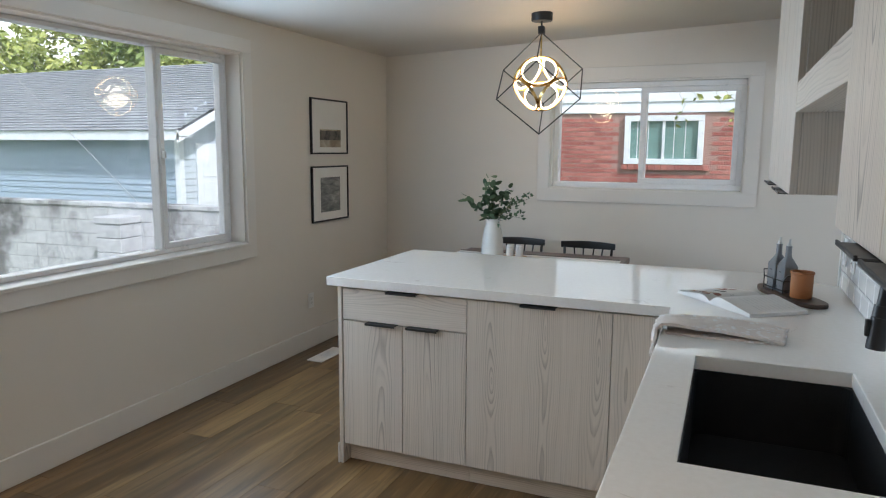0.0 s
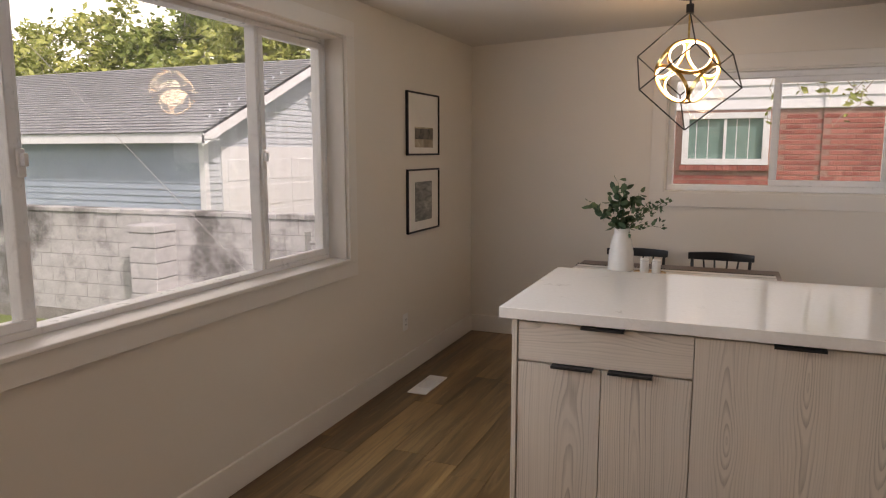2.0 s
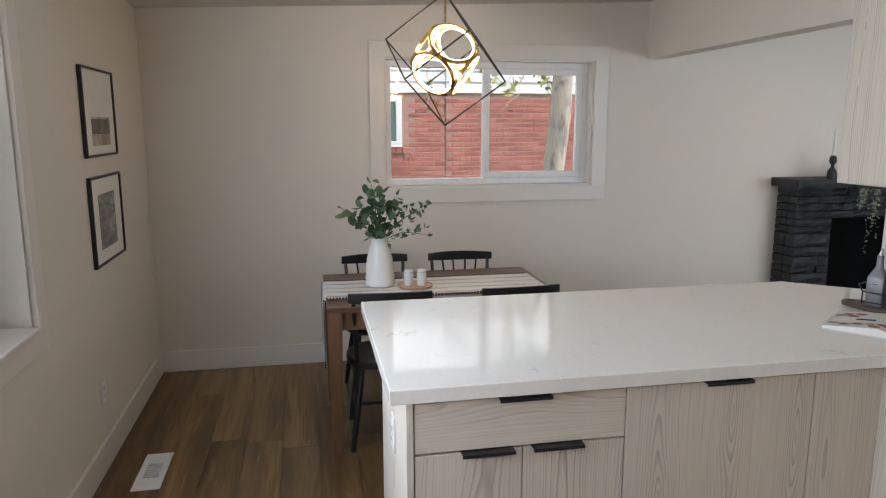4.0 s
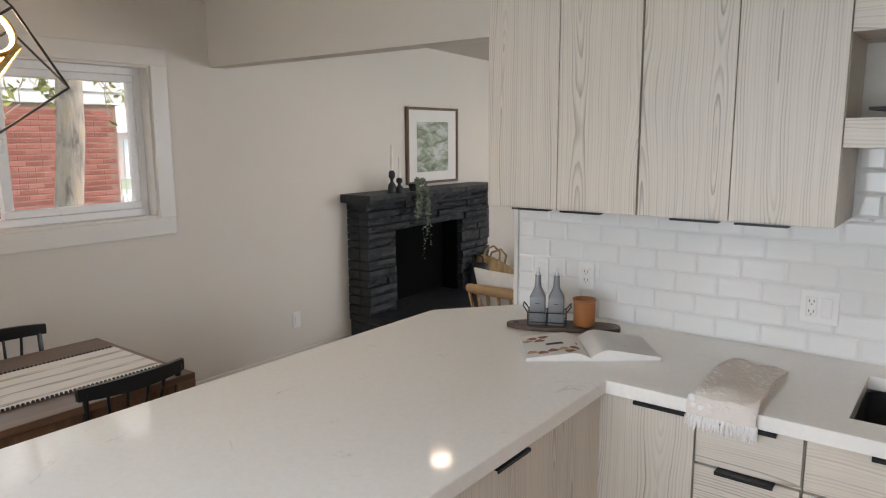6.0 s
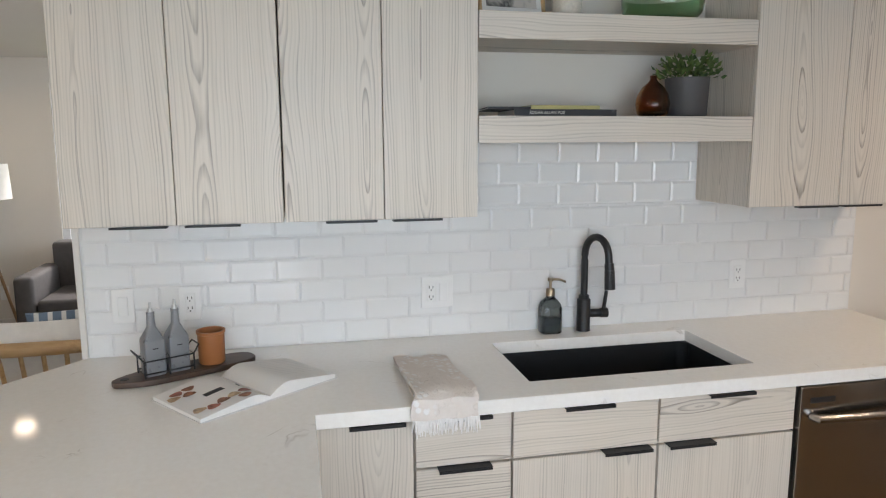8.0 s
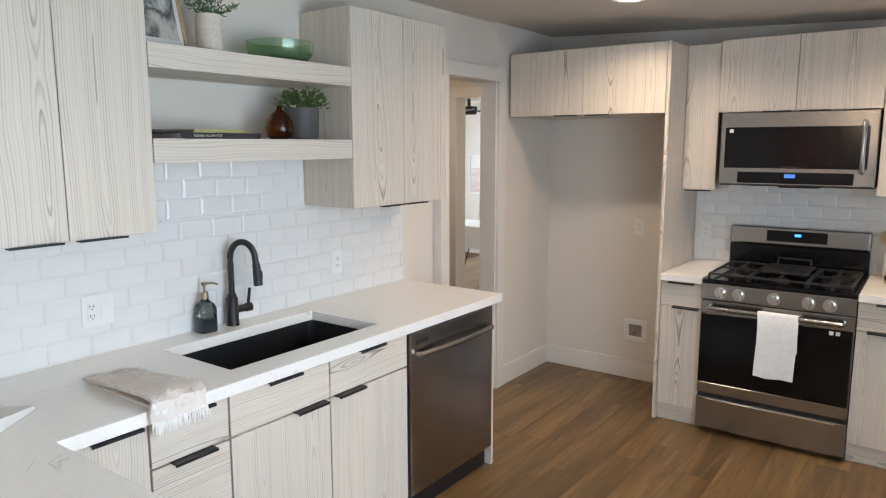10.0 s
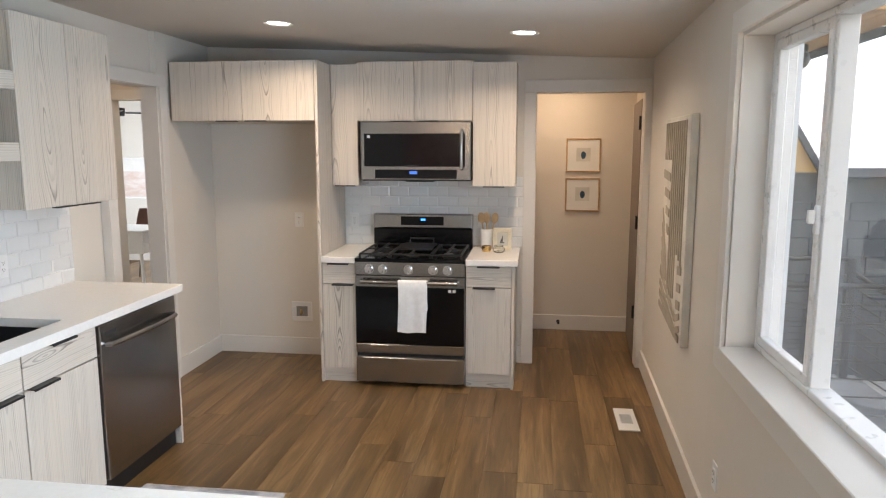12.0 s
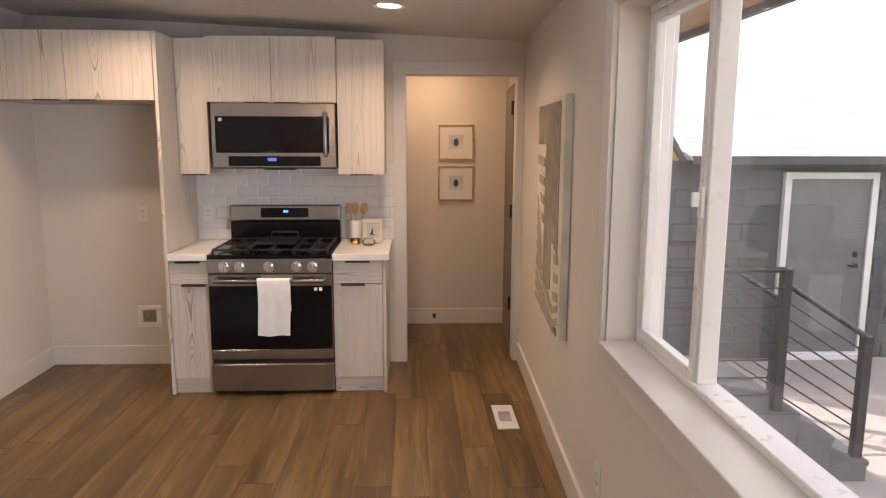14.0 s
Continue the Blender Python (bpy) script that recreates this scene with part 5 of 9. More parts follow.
SIDEBLUE = simple("blue_grey_siding", (0.30, 0.38, 0.47), 0.6, vary=0.06, scale=3)
SIDEWHITE = simple("pale_grey_siding", (0.47, 0.53, 0.59), 0.6, vary=0.05, scale=3)
FASCIA = simple("white_exterior_paint", (0.68, 0.72, 0.76), 0.5, vary=0.05)


def shingle_mat(name, lo, hi):
    k = Mat(name, hi, 0.95)
    v = k.coords(shift=True)
    k.color(k.ramp(k.noise(v, 3.0, 5.0, 0.7), (0.3, lo), (0.7, hi)))
    k.bump(k.noise(v, 120.0, 3.0), 0.5, 0.004)
    return k.m


SHINGLE = shingle_mat("grey_asphalt_shingle", (0.18, 0.195, 0.215), (0.30, 0.32, 0.345))
PALESHINGLE = shingle_mat("pale_asphalt_shingle", (0.55, 0.54, 0.53), (0.72, 0.71, 0.70))


def roof_slope(parent, a, b, up, rows, material, thick=0.02, lap=0.02):
    """Shingle courses from the eave a-b up the vector 'up', each lapping the next, broken into tabs."""
    a, b, up = Vector(a), Vector(b), Vector(up)
    along = b - a
    n = along.cross(up).normalized()
    if n.z < 0:
        n = -n
    rr = random.Random(9)
    for i in range(rows):
        p0, p1 = a + up * (i / rows), a + up * ((i + 1.15) / rows)
        bm = B()
        u = -rr.random() * 0.2
        L = along.length
        while u < L:
            w = rr.choice((0.25, 0.3, 0.36, 0.42))
            u0, u1 = max(u, 0) / L, min(u + w, L) / L
            if u1 > u0:
                lift = rr.uniform(0.6, 1.0) * lap
                q = [p0 + along * u0 + n * (lift + thick), p0 + along * u1 + n * (lift + thick), p1 + along * u1 + n * thick * 0.5, p0.lerp(p1, 1) + along * u0 + n * thick * 0.5]
                vs = [bm.verts.new(x) for x in q]
                bm.faces.new(vs)
                f = [bm.verts.new(q[0] - n * 0.02), bm.verts.new(q[1] - n * 0.02)]
                bm.faces.new((vs[1], vs[0], f[0], f[1]))
            u += w + 0.008
        part("shingle_course", bm, material, parent)


# neighbour's garage behind the block wall
ga = thing("garage", (-13.5, 14.5, GZ), "blue-grey lap-sided garage with a grey shingle roof", "building")
GX0, GX1, GY0, GY1, GE, GR = -21.0, -10.5, 11.4, 18.8, 2.0, 3.65
gm = (GY0 + GY1) / 2
bm = B()
box(bm, GX0, GX1, GY0, GY1, GZ, GE)
v0 = [bm.verts.new((x, y, z)) for x, y, z in ((GX0, GY0, GE), (GX0, GY1, GE), (GX0, gm, GR - 0.05), (GX1, GY0, GE), (GX1, GY1, GE), (GX1, gm, GR - 0.05))]
bm.faces.new((v0[0], v0[1], v0[2]))
bm.faces.new((v0[3], v0[5], v0[4]))
bm.faces.new((v0[0], v0[2], v0[5], v0[3]))
bm.faces.new((v0[1], v0[4], v0[5], v0[2]))
part("wall", bm, SIDEWHITE, ga)
for i in range(20):
    z = GZ + 0.02 + i * 0.135
    bm = B()
    vs = [bm.verts.new(p) for p in ((GX0, GY0 - 0.022, z), (GX1 - 0.1, GY0 - 0.022, z), (GX1 - 0.1, GY0 - 0.004, z + 0.14), (GX0, GY0 - 0.004, z + 0.14), (GX0, GY0, z), (GX1 - 0.1, GY0, z))]
    bm.faces.new(vs[:4])
    bm.faces.new((vs[0], vs[4], vs[5], vs[1]))
    part("siding_board", bm, SIDEBLUE, ga)
for i in range(31):
    z = GZ + 0.02 + i * 0.135
    f = max(0.0, min(1.0, (z - GE) / (GR - GE)))
    y0, y1 = GY0 + f * (gm - GY0) + 0.05, GY1 - f * (GY1 - gm) - 0.05
    if y1 - y0 < 0.3:
        continue
    bm = B()
    vs = [bm.verts.new(p) for p in ((GX1 + 0.022, y0, z), (GX1 + 0.022, y1, z), (GX1 + 0.004, y1, z + 0.14), (GX1 + 0.004, y0, z + 0.14), (GX1, y0, z), (GX1, y1, z))]
    bm.faces.new(vs[:4])
    bm.faces.new((vs[0], vs[4], vs[5], vs[1]))
    part("siding_board", bm, SIDEWHITE, ga)
bm = B()
box(bm, GX1 - 0.1, GX1 + 0.03, GY0 - 0.03, GY0 + 0.1, GZ, GE)
part("corner_board", bm, FASCIA, ga)
bm = B()
box(bm, GX1 + 0.03, GX1 + 0.06, GY0 + 0.45, GY1 - 0.9, GZ, GE - 0.42)
gd = part("garage_door", bm, FASCIA, ga, "white panelled garage door")
for iz in range(4):
    for iy in range(5):
        bm = B()
        y = GY0 + 0.62 + iy * 1.12
        z = GZ + 0.12 + iz * 0.56
        box(bm, GX1 + 0.06, GX1 + 0.07, y, y + 0.95, z, z + 0.44, 0.004)
        part("door_panel", bm, FASCIA, gd)
ov = 0.45
sl = (GR - GE) / (gm - GY0)
bm = B()
box(bm, GX0, GX1 + 0.4, GY0 - ov, GY0 - ov + 0.03, GE - sl * ov - 0.16, GE - sl * ov + 0.03)
part("fascia", bm, FASCIA, ga)
bm = B()
box(bm, GX0, GX1 + 0.4, GY0 - ov + 0.03, GY0, GE - sl * ov - 0.1, GE - sl * ov - 0.08)
part("soffit", bm, FASCIA, ga)
for s in (-1, 1):
    bm = B()
    y0, y1 = gm, gm + s * (gm - GY0 + ov)
    z0, z1 = GR - 0.015, GE - sl * ov - 0.015
    vs = [bm.verts.new(p) for p in ((GX1 + 0.4, y0, z0), (GX1 + 0.4, y1, z1), (GX1 + 0.4, y1, z1 - 0.2), (GX1 + 0.4, y0, z0 - 0.2))]
    r2 = bmesh.ops.extrude_face_region(bm, geom=[bm.faces.new(vs)])
    bmesh.ops.translate(bm, vec=(-0.035, 0, 0), verts=[g for g in r2["geom"] if isinstance(g, bmesh.types.BMVert)])
    bmesh.ops.recalc_face_normals(bm, faces=bm.faces[:])
    part("rake_board", bm, FASCIA, ga)
    bm = B()
    vs = [bm.verts.new(p) for p in ((GX0, y0, z0), (GX1 + 0.4, y0, z0), (GX1 + 0.4, y1, z1), (GX0, y1, z1))]
    bm.faces.new(vs)
    part("roof", bm, SHINGLE, ga)
roof_slope(ga, (GX0, GY0 - ov - 0.03, GE - sl * ov + 0.02), (GX1 + 0.42, GY0 - ov - 0.03, GE - sl * ov + 0.02), (0, gm - GY0 + ov + 0.03, GR - GE + sl * ov), 28, SHINGLE)
bm = B()
cyl(bm, (GX1 + 0.05, gm, 2.85), (GX1 + 0.2, gm, 2.9), 0.03)
box(bm, GX1 + 0.15, GX1 + 0.3, gm - 0.12, gm - 0.02, 2.75, 2.85, 0.01)
box(bm, GX1 + 0.15, GX1 + 0.3, gm + 0.02, gm + 0.12, 2.75, 2.85, 0.01)
part("flood_light", bm, WHITEPL, ga)

# chain-link gate post and rail
gp = thing("yard_gate", (-5.4, 7.4, GZ), "grey galvanised pipe gate beside the block wall", "gate")
bm = B()
cyl(bm, (-5.45, 7.35, GZ), (-5.45, 7.35, 0.55), 0.035)
part("post", bm, simple("galvanised_pipe", (0.4, 0.41, 0.42), 0.45, 0.8), gp, smooth=True)
bm = B()
cyl(bm, (-5.45, 7.35, 0.42), (-4.3, 7.5, 0.42), 0.02)
part("rail", bm, simple("galvanised_rail", (0.42, 0.43, 0.44), 0.45, 0.8), gp, smooth=True)

# overhead wires
GALV = simple("galvanised_wire", (0.38, 0.38, 0.38), 0.6)
for nm, pts, rr in (("guy_wire", [(-7.35, 3.65, 4.1), (-4.6, 6.4, -0.61)], 0.0028), ("power_line", [(-30, 24, 5.4), (-6, 20, 4.1)], 0.02), ("power_line", [(-30, 24, 5.9), (-6, 20, 4.55)], 0.02), ("power_line", [(-30, 24, 6.5), (-6, 20, 5.3)], 0.02)):
    a, b = Vector(pts[0]), Vector(pts[1])
    bm = B()
    tube(bm, [a.lerp(b, t / 8) - Vector((0, 0, 0.0 if nm == "guy_wire" else 0.25 * math.sin(math.pi * t / 8))) for t in range(9)], rr, 6)
    single(nm, bm, GALV if nm == "guy_wire" else BLACK, "pale taut guy wire" if nm == "guy_wire" else "dark overhead power line", "cable")

# brick house across the side yard
k = Mat("red_brick", (0.30, 0.08, 0.06), 0.85)
info = k.t.nodes.new("ShaderNodeObjectInfo")
geo = k.t.nodes.new("ShaderNodeNewGeometry")
rndv = k.math('FRACT', k.math('ADD', info.outputs["Random"], geo.outputs["Random Per Island"]))
c1 = k.ramp(rndv, (0.0, (0.27, 0.085, 0.070)), (0.5, (0.36, 0.12, 0.098)), (1.0, (0.44, 0.17, 0.14)))
v = k.coords(shift=True)
k.color(k.mix(k.ramp(k.noise(v, 25.0, 5.0), (0.55, (0, 0, 0)), (0.8, (0.5, 0.5, 0.5))), c1, (0.16, 0.05, 0.04)))
k.bump(k.noise(v, 90.0, 4.0), 0.5, 0.003)
BRICK = k.m
BMORTAR = simple("brick_mortar", (0.33, 0.21, 0.18), 0.95, vary=0.15, scale=10)
bh = thing("brick_house", (-1.0, 13.0, GZ), "red brick house with white gable siding and a sash window", "house")
HY, HX1, HZ = 12.0, 3.08, 2.1
STEPX, HY2 = 0.30, 11.98                         # the wall steps forward here
bm = B()
box(bm, -7.0, STEPX, HY - 0.009, 17.0, GZ, HZ)
box(bm, STEPX, HX1, HY2 - 0.009, 17.0, GZ, HZ)
part("wall", bm, BMORTAR, bh)
WX0, WX1, WZB, WZT = -1.62, -0.40, 1.28, 2.06
bmass = []
brick = brick_mesh("brick", 0.194, 0.03, 0.057, BRICK, 0.003)
rr = random.Random(7)
count = 0
far = B()


def brick_at(x, y, z):
    """A brick of its own where the wall is seen close, else one of the joined rest."""
    global count
    if count < 300 and -0.2 < x < 3.2 and 0.55 < z:
        ob = new("brick", brick)
        ob.parent = bh
        ob.matrix_basis = placed(bh).inverted() @ pose(x, y + rr.uniform(-0.002, 0.002), z)
        count += 1
    else:
        bmass.append((x, y + rr.uniform(-0.002, 0.002), z))


for row in range(37):
    z = -0.75 + 0.04 + row * 0.075
    if z < -0.1:
        continue
    x = -6.2 + (0.1 if row % 2 else 0)
    while x < STEPX - 0.02:
        if not (WX0 - 0.18 < x < WX1 + 0.18 and z > WZB - 0.12):
            brick_at(x, HY, z)
        x += 0.204
    x = STEPX + 0.1 + (0.1 if row % 2 else 0)
    while x < HX1 - 0.05:
        brick_at(x, HY2, z)
        x += 0.204
verts, faces = [], []
for x, y, z in bmass:
    o = len(verts)
    for sx, sy, sz in ((-1, -1, -1), (1, -1, -1), (1, -1, 1), (-1, -1, 1), (-1, 1, -1), (1, 1, -1), (1, 1, 1), (-1, 1, 1)):
        verts.append((x + sx * 0.097 + 1.0, y + sy * 0.015 - 13.0, z + sz * 0.0285 - GZ))
    faces += [(o, o + 1, o + 2, o + 3), (o, o + 4, o + 5, o + 1), (o + 3, o + 2, o + 6, o + 7), (o, o + 3, o + 7, o + 4), (o + 1, o + 5, o + 6, o + 2)]
me = bpy.data.meshes.new("brickwork")
me.from_pydata(verts, [], faces)
me.materials.append(BRICK)
ob = new("brickwork", me)
ob.parent = bh
ob["kind"] = "stuff"
for i in range(8):
    z = HZ + 0.01 + i * 0.17
    for xa, xb, yf in ((-7.0, STEPX, HY), (STEPX, HX1 + 0.1, HY2)):
        bm = B()
        vs = [bm.verts.new(p) for p in ((xa, yf - 0.045, z), (xb, yf - 0.045, z), (xb, yf - 0.02, z + 0.175), (xa, yf - 0.02, z + 0.175), (xa, yf, z), (xb, yf, z))]
        bm.faces.new(vs[:4])
        bm.faces.new((vs[0], vs[4], vs[5], vs[1]))
        part("siding_board", bm, FASCIA, bh)
for xa, xb, yf in ((-7.0, STEPX, HY), (STEPX, HX1 + 0.1, HY2)):
    bm = B()
    box(bm, xa, xb, yf - 0.015, 17, HZ + 0.002, HZ + 1.35)
    part("gable", bm, FASCIA, bh)
bm = B()
ring(bm, 'y', HY - 0.03, WX0, WX1, WZB, WZT, 0.09, 0.1)
wn2 = part("window", bm, FASCIA, bh, "white framed window with green blinds")
bm = B()
box(bm, -1.03, -0.99, HY - 0.06, HY, WZB + 0.09, WZT - 0.09)
part("mullion", bm, FASCIA, wn2)
bm = B()
box(bm, WX0 + 0.05, WX1 - 0.05, HY - 0.015, HY + 0.01, WZB + 0.05, WZT - 0.05)
part("pane", bm, simple("green_tinted_pane", (0.16, 0.27, 0.25), 0.25, vary=0.1), wn2)
for x in (-1.42, -1.25, -0.85, -0.68):
    bm = B()
    box(bm, x - 0.006, x + 0.006, HY - 0.02, HY - 0.012, WZB + 0.09, WZT - 0.09)
    part("blind_slat", bm, FASCIA, wn2)
for i in range(13):
    bm = B()
    x = WX0 - 0.03 + i * 0.105
    box(bm, x, x + 0.095, HY - 0.07, HY + 0.01, WZB - 0.09, WZB - 0.005, 0.004)
    part("sill_brick", bm, BRICK, wn2)

# tree trunk between the houses, bark flaking
k = Mat("pale_bark", (0.25, 0.23, 0.2), 0.95)
v = k.coords((1, 1, 0.35))
n = k.noise(v, 14.0, 6.0, 0.7)
k.color(k.ramp(n, (0.35, (0.20, 0.185, 0.165)), (0.5, (0.42, 0.40, 0.37)), (0.68, (0.50, 0.42, 0.30))))
k.bump(n, 1.0, 0.03)
BARK = k.m


def leaf_mat(name, lo, hi):
    k = Mat(name, hi, 0.6)
    geo = k.t.nodes.new("ShaderNodeNewGeometry")
    k.color(k.ramp(geo.outputs["Random Per Island"], (0.0, lo), (1.0, hi)))
    k.b.inputs["Subsurface Weight"].default_value = 0.0
    k.b.inputs["Transmission Weight"].default_value = 0.0
    return k.m


SPRING = leaf_mat("spring_leaf", (0.17, 0.22, 0.05), (0.42, 0.46, 0.13))
DEEP = leaf_mat("deep_green_leaf", (0.10, 0.16, 0.035), (0.30, 0.37, 0.10))


def limb(bm, p, q, r0, r1, rr, bend=0.15):
    p, q = Vector(p), Vector(q)
    L = (q - p).length
    pts = [p.lerp(q, t / 5) + Vector((rr.uniform(-1, 1), rr.uniform(-1, 1), rr.uniform(-0.5, 0.5))) * bend * L * 0.25 * (0 < t < 5) for t in range(6)]
    tube(bm, pts, [r0 + (r1 - r0) * t / 5 for t in range(6)], 7)
    return pts


def leaf_cloud(points, size, rr):
    """Many small leaf blades round the points, joined."""
    verts, faces = [], []
    for p in points:
        a = Vector((rr.gauss(0, 1), rr.gauss(0, 1), rr.gauss(0, 0.6))).normalized()
        b = a.cross(Vector((rr.gauss(0, 1), rr.gauss(0, 1), rr.gauss(0, 1)))).normalized()
        s = size * rr.uniform(0.6, 1.4)
        o = len(verts)
        verts += [tuple(p - a * s), tuple(p + b * s * 0.45), tuple(p + a * s), tuple(p - b * s * 0.45)]
        faces.append((o, o + 1, o + 2, o + 3))
    return verts, faces


def tree(at, height, spread, seed, trunk_r, leaves, leaf_size, leaf, label, bare=0.35, crown=True, base=0.35):
    rr = random.Random(seed)
    t = thing("tree", at, label, "tree", "trees outside")
    base_v = Vector(at)
    bm = B()
    top = base_v + Vector((rr.uniform(-0.4, 0.4), rr.uniform(-0.4, 0.4), height * 0.75))
    stem = limb(bm, base_v, top, trunk_r, trunk_r * 0.35, rr, 0.1)
    tips = []
    for i in range(22):
        f = rr.uniform(base, 1.0)
        p = base_v.lerp(top, f)
        a = rr.uniform(0, 6.28)
        ln = spread * rr.uniform(0.5, 1.0) * (1.15 - 0.5 * f)
        q = p + Vector((math.cos(a) * ln, math.sin(a) * ln, ln * rr.uniform(0.1, 0.8)))
        pts = limb(bm, p, q, trunk_r * 0.28 * (1.1 - 0.6 * f), trunk_r * 0.05, rr, 0.3)
        for j in range(5):
            s = pts[rr.randint(2, 5)]
            e = s + Vector((rr.gauss(0, 1), rr.gauss(0, 1), rr.gauss(0.2, 0.7))).normalized() * ln * rr.uniform(0.25, 0.5)
            limb(bm, s, e, trunk_r * 0.06, trunk_r * 0.02, rr, 0.3)
            tips.append((s, e))
    part("trunk", bm, BARK, t, smooth=True)
    if crown:
        pts = []
        for _ in range(leaves):
            s, e = tips[rr.randrange(len(tips))]
            pts.append(s.lerp(e, rr.uniform(0.1, 1.1)) + Vector((rr.gauss(0, 1), rr.gauss(0, 1), rr.gauss(0, 1))) * spread * 0.07)
        vs, fs = leaf_cloud(pts, leaf_size, rr)
        me = bpy.data.meshes.new("crown")
        inv = placed(t).inverted()
        me.from_pydata([tuple(inv @ Vector(p)) for p in vs], [], fs)
        me.materials.append(leaf)
        ob = new("crown", me)
        ob.parent = t
    return t


for i, (x, y, h, s, n) in enumerate(((-26, 22, 8.5, 3.8, 10000), (-21.5, 23, 9.0, 3.8, 10000), (-17, 22, 8.5, 3.6, 10000), (-13, 22.5, 8.0, 3.4, 10000), (-9.5, 24, 8.5, 3.6, 9500), (-5.5, 23, 8.0, 3.4, 8500), (-31, 24, 10, 4.5, 9500), (-24, 28, 11, 4.5, 8500))):
    tree((x, y, GZ), h, s, 20 + i, 0.22, n, 0.16, DEEP if i % 2 else SPRING, "spring-green leafy tree behind the garage", base=0.2)
tree((-10.2, 5.4, GZ), 5.0, 1.7, 41, 0.09, 1500, 0.05, SPRING, "small tree with bare twigs and young leaves beside the block wall")
# the trunk outside the dining window, and its hanging young shoots
tt = thing("tree", (0.95, 8.6, GZ), "pale flaking tree trunk with hanging yellow-green shoots", "tree", "trees outside")
rr = random.Random(3)
bm = B()
lean = [(0.80, 8.6, GZ), (0.79, 8.6, 0.6), (0.85, 8.6, 1.15), (0.91, 8.6, 1.7), (0.94, 8.6, 2.4), (1.02, 8.6, 4.0)]
tube(bm, lean, [0.16, 0.125, 0.12, 0.118, 0.105, 0.08], 14)
part("trunk", bm, BARK, tt, smooth=True)
bm = B()
twigs = []
for i in range(34):
    s = Vector((rr.uniform(-0.6, 1.6), 8.6 + rr.uniform(-1.2, 0.6), rr.uniform(2.2, 2.9)))
    e = s + Vector((rr.uniform(-0.5, 0.5), rr.uniform(-0.3, 0.3), -rr.uniform(0.25, 0.8)))
    limb(bm, s, e, 0.007, 0.002, rr, 0.3)
    twigs.append((s, e))
for i in range(6):
    limb(bm, (1.05, 8.6, 2.9), (1.05 + rr.uniform(-2, 0.8), 8.6 + rr.uniform(-1, 0.6), rr.uniform(2.4, 3.2)), 0.04, 0.008, rr, 0.3)
part("branch", bm, BARK, tt, smooth=True)
pts = []
high = B()
for i in range(16):
    s = Vector((1.05, 8.6, rr.uniform(2.9, 4.0)))
    e = s + Vector((rr.uniform(-2.6, 1.2), rr.uniform(-1.2, 1.0), rr.uniform(0.1, 1.3)))
    for j in range(5):
        g = s.lerp(e, rr.uniform(0.4, 1.0))
        twigs.append((g, g + Vector((rr.gauss(0, 0.35), rr.gauss(0, 0.35), rr.gauss(0, 0.3)))))
        limb(high, g, twigs[-1][1], 0.008, 0.002, rr, 0.3)
    limb(high, s, e, 0.035, 0.006, rr, 0.3)
part("branch", high, BARK, tt, smooth=True)
for _ in range(1500):
    s, e = twigs[rr.randrange(len(twigs))]
    pts.append(s.lerp(e, rr.random()) + Vector((rr.gauss(0, 0.03), rr.gauss(0, 0.03), rr.gauss(0, 0.03))))
vs, fs = leaf_cloud(pts, 0.045, rr)
me = bpy.data.meshes.new("crown")
inv = placed(tt).inverted()
me.from_pydata([tuple(inv @ Vector(p)) for p in vs], [], fs)
me.materials.append(SPRING)
ob = new("crown", me)
ob.parent = tt
for i, (x, y) in enumerate(((7.5, 30), (29, 58), (19, 60))):
    tree((x, y, GZ), 7.0, 3.2, 60 + i, 0.2, 5000, 0.14, SPRING, "leafy street tree across the road")

# house over the street, and a picket fence on this side of it
fh = thing("far_house", (21, 48, GZ), "low house with a pale roof across the street", "house")
bm = B()
box(bm, 15, 27, 44, 52, GZ, 1.95)
part("wall", bm, simple("pink_brick_far", (0.42, 0.26, 0.22), 0.9, vary=0.15, scale=3), fh)
bm = B()
ends = [[bm.verts.new((x, y, z)) for y, z in ((43.3, 1.95), (52.7, 1.95), (48, 4.0))] for x in (14.4, 27.6)]
bm.faces.new(ends[0])
bm.faces.new(ends[1][::-1])
for i in range(3):
    j = (i + 1) % 3
    bm.faces.new((ends[0][i], ends[0][j], ends[1][j], ends[1][i]))
bmesh.ops.recalc_face_normals(bm, faces=bm.faces[:])
part("roof", bm, PALESHINGLE, fh)
for x in (17.2, 20.0, 23.5):
    bm = B()
    box(bm, x, x + 1.3, 43.93, 44.0, 0.1 if x != 20.0 else GZ + 0.05, 1.5, 0.01)
    part("window" if x != 20.0 else "door", bm, simple("pale_blue_door", (0.50, 0.60, 0.64), 0.4), fh)
pf = thing("picket_fence", (11, 23.6, GZ), "white picket fence along the street", "fence")
for z in (0.3, 0.7):
    bm = B()
    box(bm, 5.0, 16.5, 23.6, 23.63, GZ + z, GZ + z + 0.07)
    part("rail", bm, FASCIA, pf)
picket = box(B(), -0.04, 0.04, -0.01, 0.01, 0.03, 0.95, 0.004)
picket = solid("picket", picket, FASCIA)
for i in range(76):
    ob = new("picket", picket)
    ob.parent = pf
    ob.location = (-6.0 + i * 0.15, -0.015, 0)

